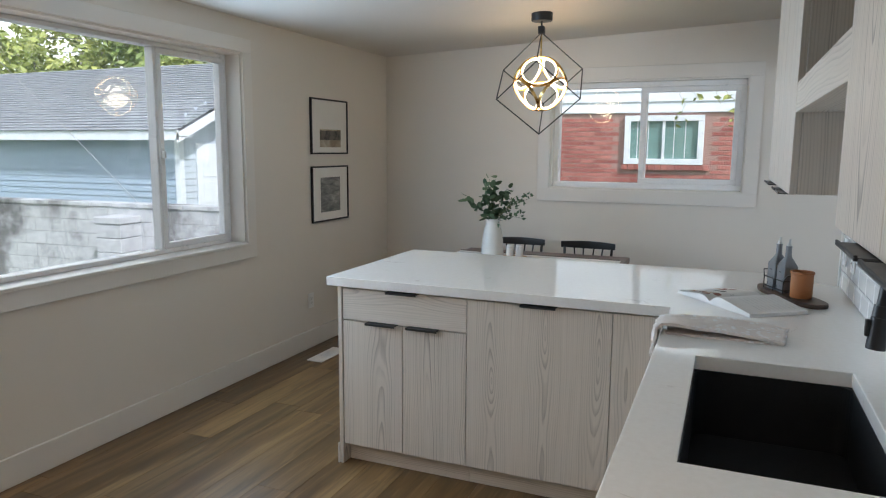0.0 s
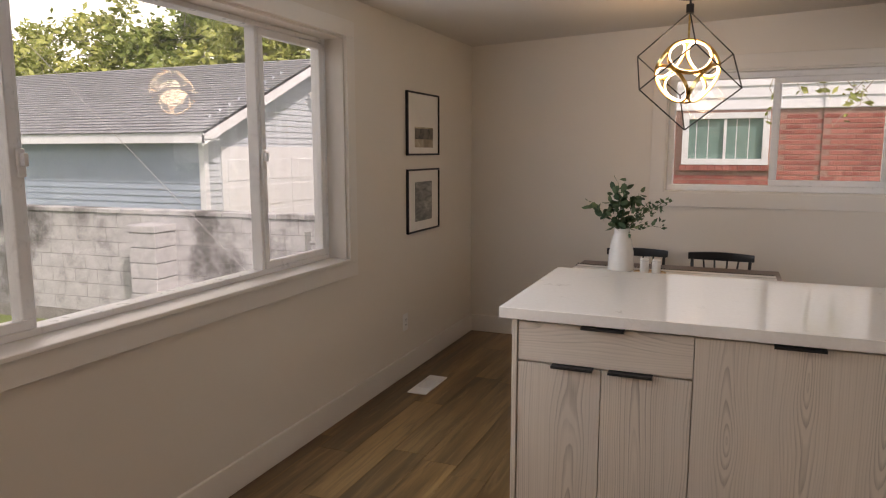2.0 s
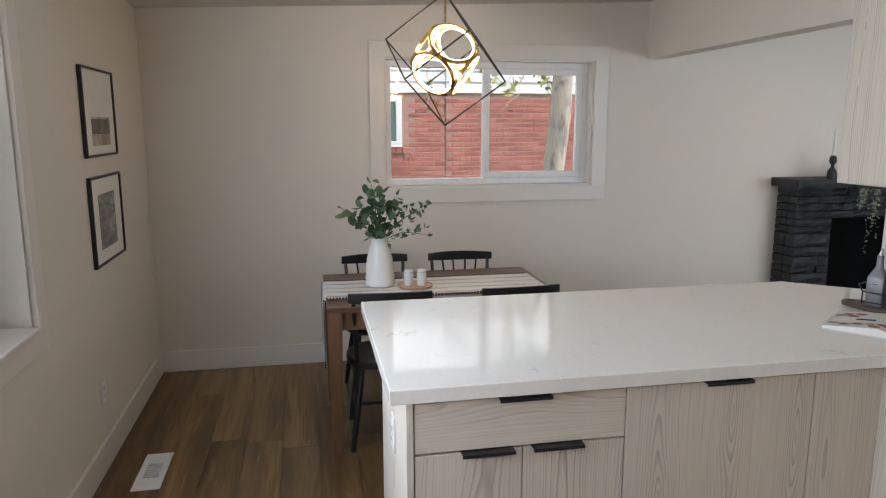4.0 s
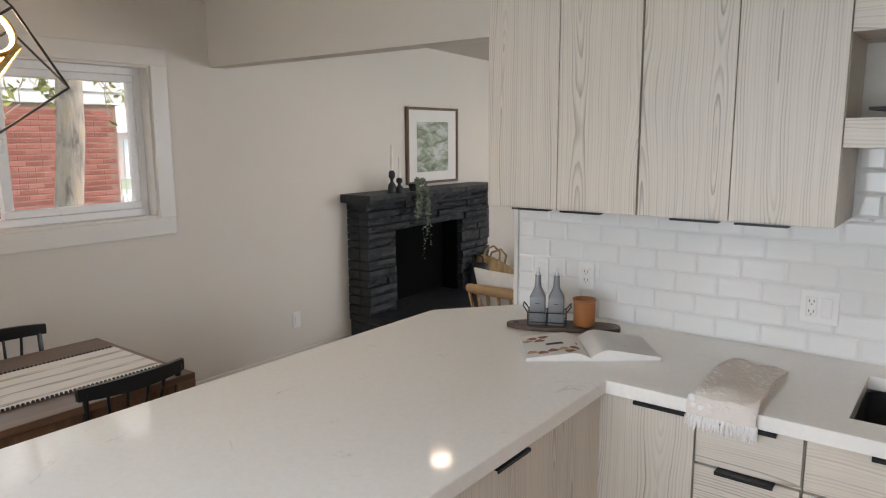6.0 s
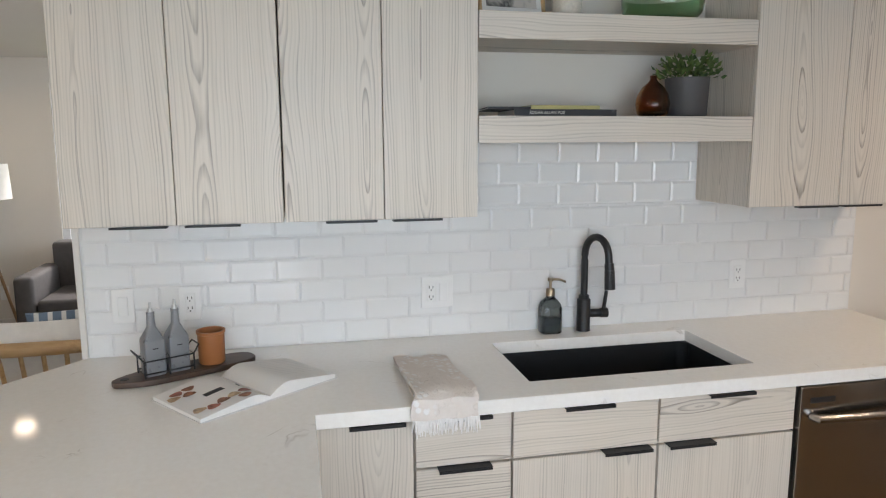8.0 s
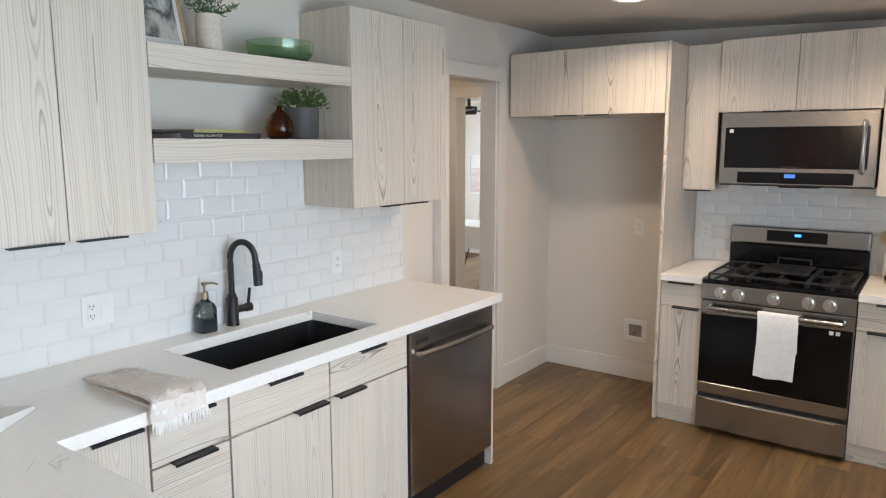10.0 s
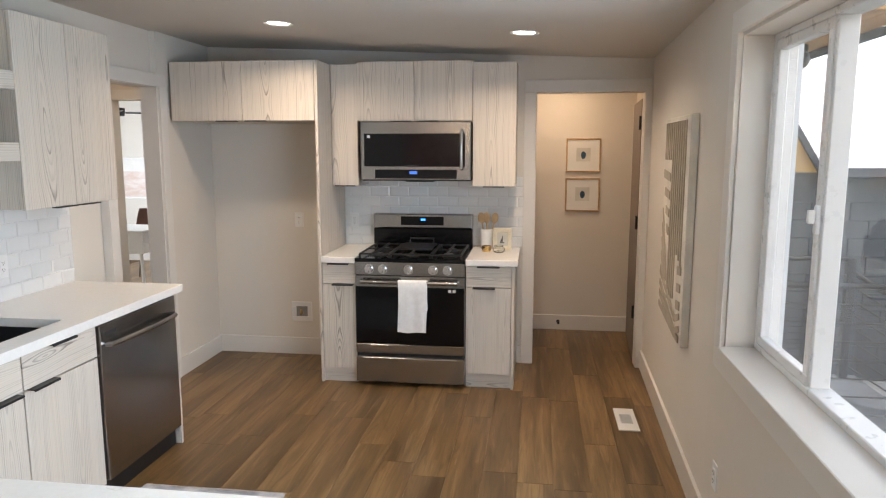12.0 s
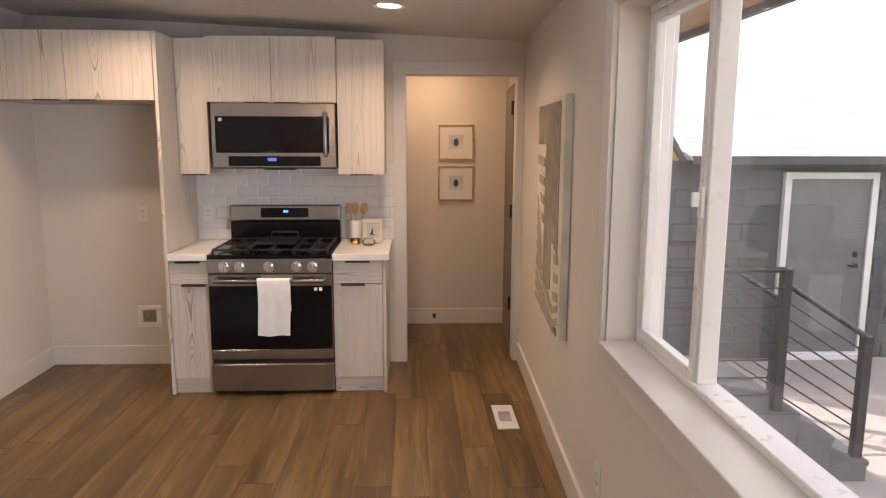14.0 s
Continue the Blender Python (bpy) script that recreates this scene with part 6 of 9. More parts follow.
# charcoal garage and steps on the other side of the yard
CHAR = simple("charcoal_block_paint", (0.062, 0.07, 0.082), 0.7, vary=0.15, scale=4, bump=0.3)
cg = thing("outbuilding", (-6.5, -5.5, GZ), "charcoal block outbuilding with a pale shingle roof and grey door", "building")
CY, CE = -3.75, 1.40
bm = B()
box(bm, -10.5, -3.95, -9.5, CY, GZ, CE)
part("wall", bm, CHAR, cg)
cb = brick_mesh("block", 0.394, 0.02, 0.194, CHAR, 0.004)
for row in range(10):
    for i in range(15):
        x = -9.9 + i * 0.4 + (0.2 if row % 2 else 0)
        z = GZ + 0.11 + row * 0.2
        if -7.63 < x < -6.17 and z < 1.3:
            continue
        if x > -4.05:
            continue
        ob = new("block", cb)
        ob.parent = cg
        ob.matrix_basis = placed(cg).inverted() @ pose(x, CY + 0.006, z)
bm = B()
ring(bm, 'y', CY + 0.03, -7.44, -6.35, GZ + 0.02, 1.27, 0.075, 0.08)
box(bm, -7.44, -6.35, CY, CY + 0.12, GZ + 0.01, GZ + 0.06)
part("door_frame", bm, FASCIA, cg)
bm = B()
box(bm, -7.365, -6.425, CY + 0.015, CY + 0.04, GZ + 0.08, 1.195, 0.003)
dl = part("door", bm, simple("grey_door_paint", (0.13, 0.14, 0.15), 0.45, vary=0.08), cg, "grey exterior door")
bm = B()
cyl(bm, (-7.25, CY + 0.04, 0.2), (-7.25, CY + 0.08, 0.2), 0.028)
box(bm, -7.26, -7.15, CY + 0.08, CY + 0.095, 0.192, 0.21, 0.003)
box(bm, -7.28, -7.22, CY + 0.04, CY + 0.055, 0.29, 0.36, 0.006)
part("handle", bm, BLACK, dl)
EX = -5.16                                       # the eave ends here against a cedar gable
bm = B()
box(bm, -10.7, EX, CY + 0.3, CY + 0.38, CE - 0.04, CE + 0.06, 0.01)
part("gutter", bm, CHAR, cg)
bm = B()
vs = [bm.verts.new(p) for p in ((-10.7, CY + 0.33, CE), (EX, CY + 0.33, CE), (EX, CY - 3.6, CE + 1.6), (-10.7, CY - 3.6, CE + 1.6))]
bm.faces.new(vs)
part("roof", bm, PALESHINGLE, cg)
roof_slope(cg, (EX + 0.01, CY + 0.36, CE + 0.01), (-10.7, CY + 0.36, CE + 0.01), (0, -3.95, 1.6), 26, PALESHINGLE, 0.004, 0.004)
CEDARY = simple("yellow_cedar", (0.52, 0.33, 0.12), 0.6, vary=0.15)
for i in range(8):                               # lapped cedar boards, cut to the rake
    z0, z1 = CE + 0.14 * i, CE + 0.14 * (i + 1)
    bm = B()
    vs = [bm.verts.new(p) for p in ((EX + 0.62 * (z0 - CE), CY + 0.06, z0), (-3.95, CY + 0.06, z0), (-3.95, CY + 0.045, z1), (EX + 0.62 * (z1 - CE), CY + 0.045, z1))]
    lo = [bm.verts.new((v.co.x, CY + 0.02, v.co.z)) for v in vs]
    bm.faces.new(vs)
    bm.faces.new((vs[0], vs[1], lo[1], lo[0]))
    part("cedar_board", bm, CEDARY, cg, "yellow cedar board")
bm = B()
p, q = Vector((EX - 0.03, CY + 0.08, CE - 0.02)), Vector((EX + 0.62 * 1.12 - 0.03, CY + 0.08, CE + 1.12))
r4 = [bm.verts.new(x) for x in (p, q, q + Vector((0.07, 0, 0)), p + Vector((0.07, 0, 0)))]
r5 = bmesh.ops.extrude_face_region(bm, geom=[bm.faces.new(r4)])
bmesh.ops.translate(bm, vec=(0, 0.05, 0), verts=[g for g in r5["geom"] if isinstance(g, bmesh.types.BMVert)])
bmesh.ops.recalc_face_normals(bm, faces=bm.faces[:])
part("rake_board", bm, CHAR, cg)

# the house's own eave with a cedar soffit
ev = thing("eave", (-3.4, 1.0, 2.3), "cedar boarded eave over the window", "eave")
CEDAR = wood("cedar_soffit", (0.36, 0.19, 0.07), (0.55, 0.33, 0.14), 1)
for i in range(4):
    bm = B()
    x = -3.06 - i * 0.15
    box(bm, x - 0.146, x, -2.6, 1.2, 2.215, 2.235, 0.002)
    part("soffit_board", bm, CEDAR, ev)
bm = B()
box(bm, -3.69, -3.66, -2.6, 1.2, 2.18, 2.34)
part("fascia", bm, CHAR, ev)
bm = B()
cyl(bm, (-3.5, 0.2, 2.215), (-3.5, 0.2, 2.16), 0.05)
bmesh.ops.create_uvsphere(bm, u_segments=12, v_segments=8, radius=0.055, matrix=Matrix.Translation((-3.5, 0.22, 2.14)))
part("camera_dome", bm, BLACK, ev, "small dark eave light", smooth=True)
bm = B()
box(bm, XL - 0.235, XL - 0.2, 1.36, 1.45, GZ, 2.3)
single("corner_post", bm, FASCIA, "white painted exterior corner post", "post")

# landing, steps and railing
STEPG = simple("grey_step_paint", (0.09, 0.10, 0.11), 0.6, vary=0.15, scale=5)
st = thing("steps", (-4.0, -1.0, GZ), "dark grey wooden landing and steps down to the patio", "stairs")
for i, (x1, zt) in enumerate(((-4.995, -0.37), (-5.27, -0.555), (-5.555, -0.745))):
    back = -3.08 if i == 0 else x1 + 0.29
    bm = B()
    box(bm, x1, back, -2.18, -0.76, zt - 0.04, zt, 0.004)
    part("tread", bm, STEPG, st)
    bm = B()
    box(bm, x1 + 0.012, back, -2.17, -0.77, GZ + 0.02, zt - 0.04)
    part("riser", bm, STEPG, st)
rl = thing("railing", (-4.4, -0.85, -0.37), "black square-tube metal railing with thin horizontal bars", "railing")


def post(x, y, z0, z1):
    bm = B()
    box(bm, x - 0.035, x + 0.035, y - 0.035, y + 0.035, z0, z1, 0.003)
    part("post", bm, BLACK, rl)


def bars(p, q, n, drop, top_drop=0.0):
    p, q = Vector(p), Vector(q)
    for i in range(n + 1):
        dz = Vector((0, 0, -drop * i / n))
        bm = B()
        cyl(bm, p + dz, q + dz, 0.022 if i == 0 else 0.007, seg=8)
        part("top_rail" if i == 0 else "bar", bm, BLACK, rl)


for yy in (-0.85, -2.1):
    post(-4.85, yy, -0.37, 0.71)
    post(-5.5, yy, -0.745, 0.20)
    post(-3.75, yy, -0.37, 0.71)
    bars((-4.85, yy, 0.70), (-3.10, yy, 0.70), 7, 0.95)
    bars((-4.85, yy, 0.60), (-5.5, yy, 0.19), 7, 0.84)

# ---- dining corner ----
# pendant: a wire cube on its corner round a ball of lit rings
PX, PY, PZ = -1.166, 4.745, 1.93
pd = thing("pendant_light", (PX, PY, CAN_Z(PX)), "black wire cube pendant with brass rings of lit LED", "lamp")
bm = B()
zc = CAN_Z(PX)
lathe(bm, [(0.0, -0.05), (0.065, -0.05), (0.068, -0.045), (0.068, 0.003)], (PX, PY, zc), 28)
part("canopy", bm, BLACK, pd, smooth=True)
bm = B()
cyl(bm, (PX, PY, zc - 0.05), (PX, PY, PZ + 0.36), 0.006)
box(bm, PX - 0.02, PX + 0.02, PY - 0.02, PY + 0.02, PZ + 0.315, PZ + 0.365, 0.004)
part("stem", bm, BLACK, pd)
bm = B()
cyl(bm, (PX, PY, PZ + 0.32), (PX, PY, PZ + 0.15), 0.006)
part("brass_stem", bm, BRASS, pd)
R = 0.325                                        # corner distance
top_v, bot_v = Vector((PX, PY, PZ + R)), Vector((PX, PY, PZ - R))
rad, hz = R * math.sqrt(8) / 3, R / 3
a0 = radians(-80)
up3 = [Vector((PX + rad * math.cos(a0 + i * 2.0944), PY + rad * math.sin(a0 + i * 2.0944), PZ + hz)) for i in range(3)]
dn3 = [Vector((PX + rad * math.cos(a0 + 1.0472 + i * 2.0944), PY + rad * math.sin(a0 + 1.0472 + i * 2.0944), PZ - hz)) for i in range(3)]
edges = [(top_v, p) for p in up3] + [(bot_v, p) for p in dn3] + [(up3[i], dn3[i]) for i in range(3)] + [(up3[i], dn3[i - 1]) for i in range(3)]
for p, q in edges:
    bm = B()
    cyl(bm, p, q, 0.0042, seg=6)
    part("cube_bar", bm, BLACK, pd)
RC, RB = 0.118, 0.12
tilt = math.asin(1 / math.sqrt(3))
for up, az in ((1, -80), (1, 40), (1, 160), (-1, -20), (-1, 100), (-1, 220)):
    n = Vector((math.cos(tilt) * math.cos(radians(az)), math.cos(tilt) * math.sin(radians(az)), up * math.sin(tilt)))
    u = n.orthogonal().normalized()
    w = n.cross(u)
    c0 = Vector((PX, PY, PZ)) + n * RB
    bm = B()
    inner, outer = [], []
    N = 36
    rings = []
    for k in range(N):
        a = 2 * math.pi * k / N
        d = u * math.cos(a) + w * math.sin(a)
        rings.append([bm.verts.new(c0 + d * (RC - 0.004) - n * 0.006), bm.verts.new(c0 + d * (RC + 0.004) - n * 0.006), bm.verts.new(c0 + d * (RC + 0.004) + n * 0.012), bm.verts.new(c0 + d * (RC - 0.004) + n * 0.012)])
    for k in range(N):
        a, b = rings[k], rings[(k + 1) % N]
        for j in range(4):
            bm.faces.new((a[j], a[(j + 1) % 4], b[(j + 1) % 4], b[j]))
    bmesh.ops.recalc_face_normals(bm, faces=bm.faces[:])
    rg = part("ring", bm, BRASS, pd, "brass ring", smooth=True)
    bm = B()
    tube(bm, [c0 + (u * math.cos(2 * math.pi * k / N) + w * math.sin(2 * math.pi * k / N)) * (RC - 0.009) + n * 0.003 for k in range(N)], 0.0055, 8, closed=True)
    part("led_strip", bm, LED, rg, "glowing warm LED strip", smooth=True)

# table
tb = thing("dining_table", (-1.2, 4.81, 0), "rectangular dark walnut dining table", "table")
TX0, TX1, TY0, TY1 = -1.8, -0.6, 4.42, 5.195
bm = B()
box(bm, TX0, TX1, TY0, TY1, 0.722, 0.75, 0.003, 2)
part("tabletop", bm, TABLEWOOD, tb)
for y in (TY0 + 0.03, TY1 - 0.05):
    bm = B()
    box(bm, TX0 + 0.07, TX1 - 0.07, y, y + 0.02, 0.63, 0.722)
    part("apron", bm, TABLELEG, tb)
for x in (TX0 + 0.03, TX1 - 0.05):
    bm = B()
    box(bm, x, x + 0.02, TY0 + 0.07, TY1 - 0.07, 0.63, 0.722)
    part("apron", bm, TABLELEG, tb)
for x in (TX0 + 0.035, TX1 - 0.035):
    for y in (TY0 + 0.035, TY1 - 0.035):
        bm = B()
        v = []
        for s, z in ((0.022, 0.0), (0.034, 0.6), (0.034, 0.722)):
            v.append([bm.verts.new((x + i * s, y + j * s, z)) for i, j in ((-1, -1), (1, -1), (1, 1), (-1, 1))])
        bm.faces.new(v[0][::-1])
        bm.faces.new(v[2])
        for a, b in zip(v, v[1:]):
            for i in range(4):
                j = (i + 1) % 4
                bm.faces.new((a[i], a[j], b[j], b[i]))
        part("leg", bm, TABLELEG, tb)

# runner with stripes and a beaded edge
k = Mat("striped_woven_runner", (0.7, 0.68, 0.63), 0.95)
tc = k.t.nodes.new("ShaderNodeTexCoord")
sep = k.t.nodes.new("ShaderNodeSeparateXYZ")
k.link(tc.outputs["Object"], sep.inputs[0])
wob = k.math('ADD', sep.outputs["Y"], k.math('MULTIPLY', k.noise(k.coords((3, 3, 3)), 1.0), 0.02))
lines = k.math('SINE', k.math('MULTIPLY', wob, 70.0))
brk = k.noise(k.coords((5, 60, 5)), 1.0, 3.0)
f = k.math('MULTIPLY', k.ramp(lines, (0.35, (0, 0, 0)), (0.85, (1, 1, 1))), k.ramp(brk, (0.38, (0, 0, 0)), (0.6, (1, 1, 1))))
k.color(k.mix(f, (0.76, 0.745, 0.72), (0.33, 0.325, 0.32)))
k.bump(k.noise(k.coords((300, 300, 300)), 1.0, 2.0), 0.5, 0.002)
RUNNER = k.m
rn = thing("table_runner", (-1.2, 4.8, 0.75), "cream woven table runner with grey stripes and a dark beaded edge", "table runner")
ry0, ry1 = 4.585, 4.985
rows = []
prof = [(TX0 - 0.012, 0.40), (TX0 - 0.012, 0.50), (TX0 - 0.013, 0.6), (TX0 - 0.012, 0.70), (TX0 - 0.010, 0.745), (TX0 + 0.004, 0.7575)]
prof += [(TX0 + 0.1 + i * 0.11, 0.7545) for i in range(10)] + [(TX1 - 0.03, 0.7545)]
for i, (x, z) in enumerate(prof):
    rows.append([(x + (0.004 * math.sin(j * 1.1) if i < 4 else 0), ry0 + (ry1 - ry0) * j / 8 + (0.012 * (4 - i) * (j - 4) / -8 if i < 4 else 0), z) for j in range(9)])
bm = drape(B(), rows, 0.003)
part("cloth", bm, RUNNER, rn, smooth=True)
for yy in (ry0, ry1):
    bm = B()
    pts = [(x, yy, z + 0.001) for x, z in prof]
    for (xa, ya, za), (xb, yb2, zb) in zip(pts, pts[1:]):
        nbead = max(1, int(math.dist((xa, za), (xb, zb)) / 0.014))
        for t in range(nbead):
            p = Vector((xa, ya, za)).lerp(Vector((xb, yb2, zb)), t / nbead)
            bmesh.ops.create_icosphere(bm, subdivisions=1, radius=0.0062, matrix=Matrix.Translation(p))
    part("beaded_edge", bm, simple("charcoal_yarn", (0.05, 0.05, 0.05), 0.95), rn)


def spindle_chair(m, group="chairs round the table"):
    """Black chair: saddle seat, splayed legs, stretchers, spindles and a bowed top rail. Its back is towards +y."""
    c = thing("dining_chair", (0, 0, 0), "black painted spindle-back wooden dining chair at the table", "chair", group)
    bm = B()
    n = 28
    ringv = []
    for s, z in ((0.90, 0.415), (1.0, 0.425), (1.0, 0.44), (0.94, 0.452), (0.55, 0.440), (0.0, 0.436)):
        ringv.append((s, z))
    prev = None
    for s, z in ringv:
        cur = [bm.verts.new((s * 0.215 * math.copysign(abs(math.cos(t)) ** 0.75, math.cos(t)), s * 0.205 * math.copysign(abs(math.sin(t)) ** 0.75, math.sin(t)), z)) for t in (2 * math.pi * i / n for i in range(n))] if s else [bm.verts.new((0, 0, z))]
        if prev is None:
            bm.faces.new(cur[::-1])
        elif len(cur) == 1:
            for i in range(n):
                bm.faces.new((prev[i], prev[(i + 1) % n], cur[0]))
        else:
            for i in range(n):
                j = (i + 1) % n
                bm.faces.new((prev[i], prev[j], cur[j], cur[i]))
        prev = cur
    part("seat", bm, BLACKWOOD, c, smooth=True, local=True)
    feet = {}
    for sx in (-1, 1):
        for sy in (-1, 1):
            bm = B()
            p, q = Vector((sx * 0.14, sy * 0.13, 0.42)), Vector((sx * 0.195, sy * 0.20, 0.0))
            feet[sx, sy] = (p, q)
            tube(bm, [p, p.lerp(q, 0.35), p.lerp(q, 0.6), q], [0.014, 0.0185, 0.017, 0.011], 10)
            part("leg", bm, BLACKWOOD, c, smooth=True, local=True)

    def at(sx, sy, f):
        p, q = feet[sx, sy]
        return p.lerp(q, f)
    for a, b in (((-1, -1), (-1, 1)), ((1, -1), (1, 1))):
        bm = B()
        cyl(bm, at(*a, 0.6), at(*b, 0.6), 0.009, seg=8)
        part("stretcher", bm, BLACKWOOD, c, smooth=True, local=True)
    bm = B()
    cyl(bm, at(-1, -1, 0.6).lerp(at(-1, 1, 0.6), 0.5), at(1, -1, 0.6).lerp(at(1, 1, 0.6), 0.5), 0.009, seg=8)
    part("stretcher", bm, BLACKWOOD, c, smooth=True, local=True)

    def arc(f, z, bow):
        return Vector((f * 0.2, 0.185 + 0.055 * (z - 0.44) / 0.34 - bow * f * f, z))
    for sx in (-1, 1):
        bm = B()
        tube(bm, [Vector((sx * 0.165, 0.14, 0.44)), arc(sx * 0.9, 0.79, 0.03)], [0.013, 0.010], 8)
        part("back_post", bm, BLACKWOOD, c, smooth=True, local=True)
    for f in (-0.55, -0.2, 0.2, 0.55):
        bm = B()
        g = f * 0.62
        tube(bm, [Vector((g * 0.2, 0.165, 0.445)), arc(f, 0.775, 0.03)], [0.0075, 0.006], 8)
        part("spindle", bm, BLACKWOOD, c, smooth=True, local=True)
    bm = B()
    secs = []
    for i in range(13):
        f = -1.02 + 2.04 * i / 12
        p = arc(f, 0.79, 0.035)
        h = 0.022 + 0.006 * math.cos(f * 1.5)
        secs.append([bm.verts.new(p + Vector((0, dy, dz))) for dy, dz in ((-0.009, -h), (0.009, -h), (0.011, 0), (0.009, h), (-0.009, h), (-0.011, 0))])
    for a, b in zip(secs, secs[1:]):
        for i in range(6):
            j = (i + 1) % 6
            bm.faces.new((a[i], a[j], b[j], b[i]))
    bm.faces.new(secs[0])
    bm.faces.new(secs[-1])
    bmesh.ops.recalc_face_normals(bm, faces=bm.faces[:])
    part("top_rail", bm, BLACKWOOD, c, smooth=True, local=True)
    c.matrix_basis = m
    return c


ch = spindle_chair(pose(-1.47, 5.21, 0, 0, 0, 2))
copy_thing(ch, pose(-0.945, 5.2, 0, 0, 0, -2))
copy_thing(ch, pose(-1.49, 4.64, 0, 0, 0, 178))
copy_thing(ch, pose(-0.85, 4.64, 0, 0, 0, 183))


# vase with stems, shakers on a round tray
def blade(bm, p, d, n, L, W, seg=1):
    """One leaf: a folded lozenge from p along d."""
    d, n = Vector(d).normalized(), Vector(n)
    s = d.cross(n).normalized()
    n = s.cross(d).normalized()
    if W > 0.0155:                               # rounder leaf
        n2 = [bm.verts.new(p + d * L * (0.5 - 0.5 * math.cos(t)) + s * W * math.sin(t) + n * 0.12 * L * math.cos(t) ** 2) for t in (i * math.pi / 4 for i in range(8))]
        bm.faces.new(n2)
        return
    a = bm.verts.new(p)
    b = bm.verts.new(p + d * L * 0.45 + s * W - n * 0.12 * W)
    c = bm.verts.new(p + d * L + n * 0.1 * L)
    e = bm.verts.new(p + d * L * 0.45 - s * W - n * 0.12 * W)
    m = bm.verts.new(p + d * L * 0.5 + n * 0.25 * W)
    for t in ((a, b, m), (b, c, m), (c, e, m), (e, a, m)):
        bm.faces.new(t)


EUC = leaf_mat("eucalyptus_leaf", (0.035, 0.075, 0.035), (0.13, 0.20, 0.105))
STEM = simple("green_brown_stem", (0.10, 0.11, 0.05), 0.7)
VX, VY = -1.505, 4.835
vs0 = thing("vase", (VX, VY, 0.756), "white ribbed stoneware vase with eucalyptus sprigs", "vase")
bm = B()
prof = [(0.0, 0.0), (0.068, 0.0), (0.078, 0.006)]
for i in range(17):
    t = i / 16
    prof.append((0.079 - 0.024 * t ** 2.2 + 0.0016 * math.sin(i * 2.4), 0.01 + 0.2 * t))
prof += [(0.047, 0.225), (0.046, 0.25), (0.051, 0.262), (0.046, 0.262), (0.042, 0.24), (0.045, 0.21), (0.0, 0.20)]
lathe(bm, prof, (VX, VY, 0.756), 32)
part("body", bm, WHITECER, vs0, smooth=True)
rr = random.Random(5)
for i, (dx, dy, dz, L) in enumerate(((-0.55, -0.15, 0.5, 0.26), (-0.12, 0.05, 1.0, 0.30), (0.02, -0.1, 1.0, 0.27), (0.35, 0.1, 0.9, 0.25), (0.75, 0.05, 0.55, 0.32), (0.9, -0.1, 0.7, 0.30), (0.75, -0.35, 0.2, 0.27), (0.5, 0.25, 0.6, 0.25), (-0.3, 0.3, 0.7, 0.22))):
    d = Vector((dx, dy, dz)).normalized()
    p = Vector((VX, VY, 1.0))
    bm = B()
    pts = [p - Vector((0, 0, 0.12)), p + d * 0.02, p + d * L * 0.5 + Vector((0, 0, 0.02)), p + d * L + Vector((0, 0, -0.02 * (dz < 0.6)))]
    tube(bm, pts, [0.003, 0.003, 0.002, 0.001], 6)
    part("stem", bm, STEM, vs0)
    bm = B()
    for j in range(21):
        f = 0.12 + 0.9 * j / 20
        q = p + d * L * f + Vector((rr.gauss(0, 0.012), rr.gauss(0, 0.012), rr.gauss(0, 0.012)))
        ld = (d * 0.5 + Vector((rr.gauss(0, 1), rr.gauss(0, 1), rr.gauss(0, 0.8)))).normalized()
        big = i in (0, 1, 2, 3, 8)
        blade(bm, q, ld, (rr.gauss(0, 1), rr.gauss(0, 1), 1.0), rr.uniform(0.045, 0.068) if big else rr.uniform(0.03, 0.045), rr.uniform(0.016, 0.025) if big else rr.uniform(0.009, 0.014))
    part("leaves", bm, EUC, vs0)

TRX, TRY = -1.325, 4.765
bm = B()
lathe(bm, [(0.0, 0.0), (0.088, 0.0), (0.093, 0.004), (0.095, 0.012), (0.091, 0.012), (0.088, 0.007), (0.0, 0.006)], (TRX, TRY, 0.757), 32)
single("round_tray", bm, OAKLIGHT, "small round pale wooden tray on the runner", "tray", smooth=True)
for dx, dy in ((-0.033, 0.012), (0.036, 0.004)):
    sh = thing("shaker", (TRX + dx, TRY + dy, 0.764), "white ceramic salt and pepper shaker", "shaker", "shakers")
    bm = B()
    lathe(bm, [(0.0, 0.0), (0.024, 0.0), (0.026, 0.004), (0.026, 0.07), (0.023, 0.085), (0.0, 0.088)], (TRX + dx, TRY + dy, 0.764), 20)
    part("body", bm, WHITECER, sh, smooth=True)
    bm = B()
    lathe(bm, [(0.0262, 0.0), (0.0262, 0.003)], (TRX + dx, TRY + dy, 0.834), 20)
    part("cap_line", bm, simple("shaker_grey", (0.4, 0.4, 0.4), 0.5), sh)

# ---- on the worktop ----
CZ = 0.9145
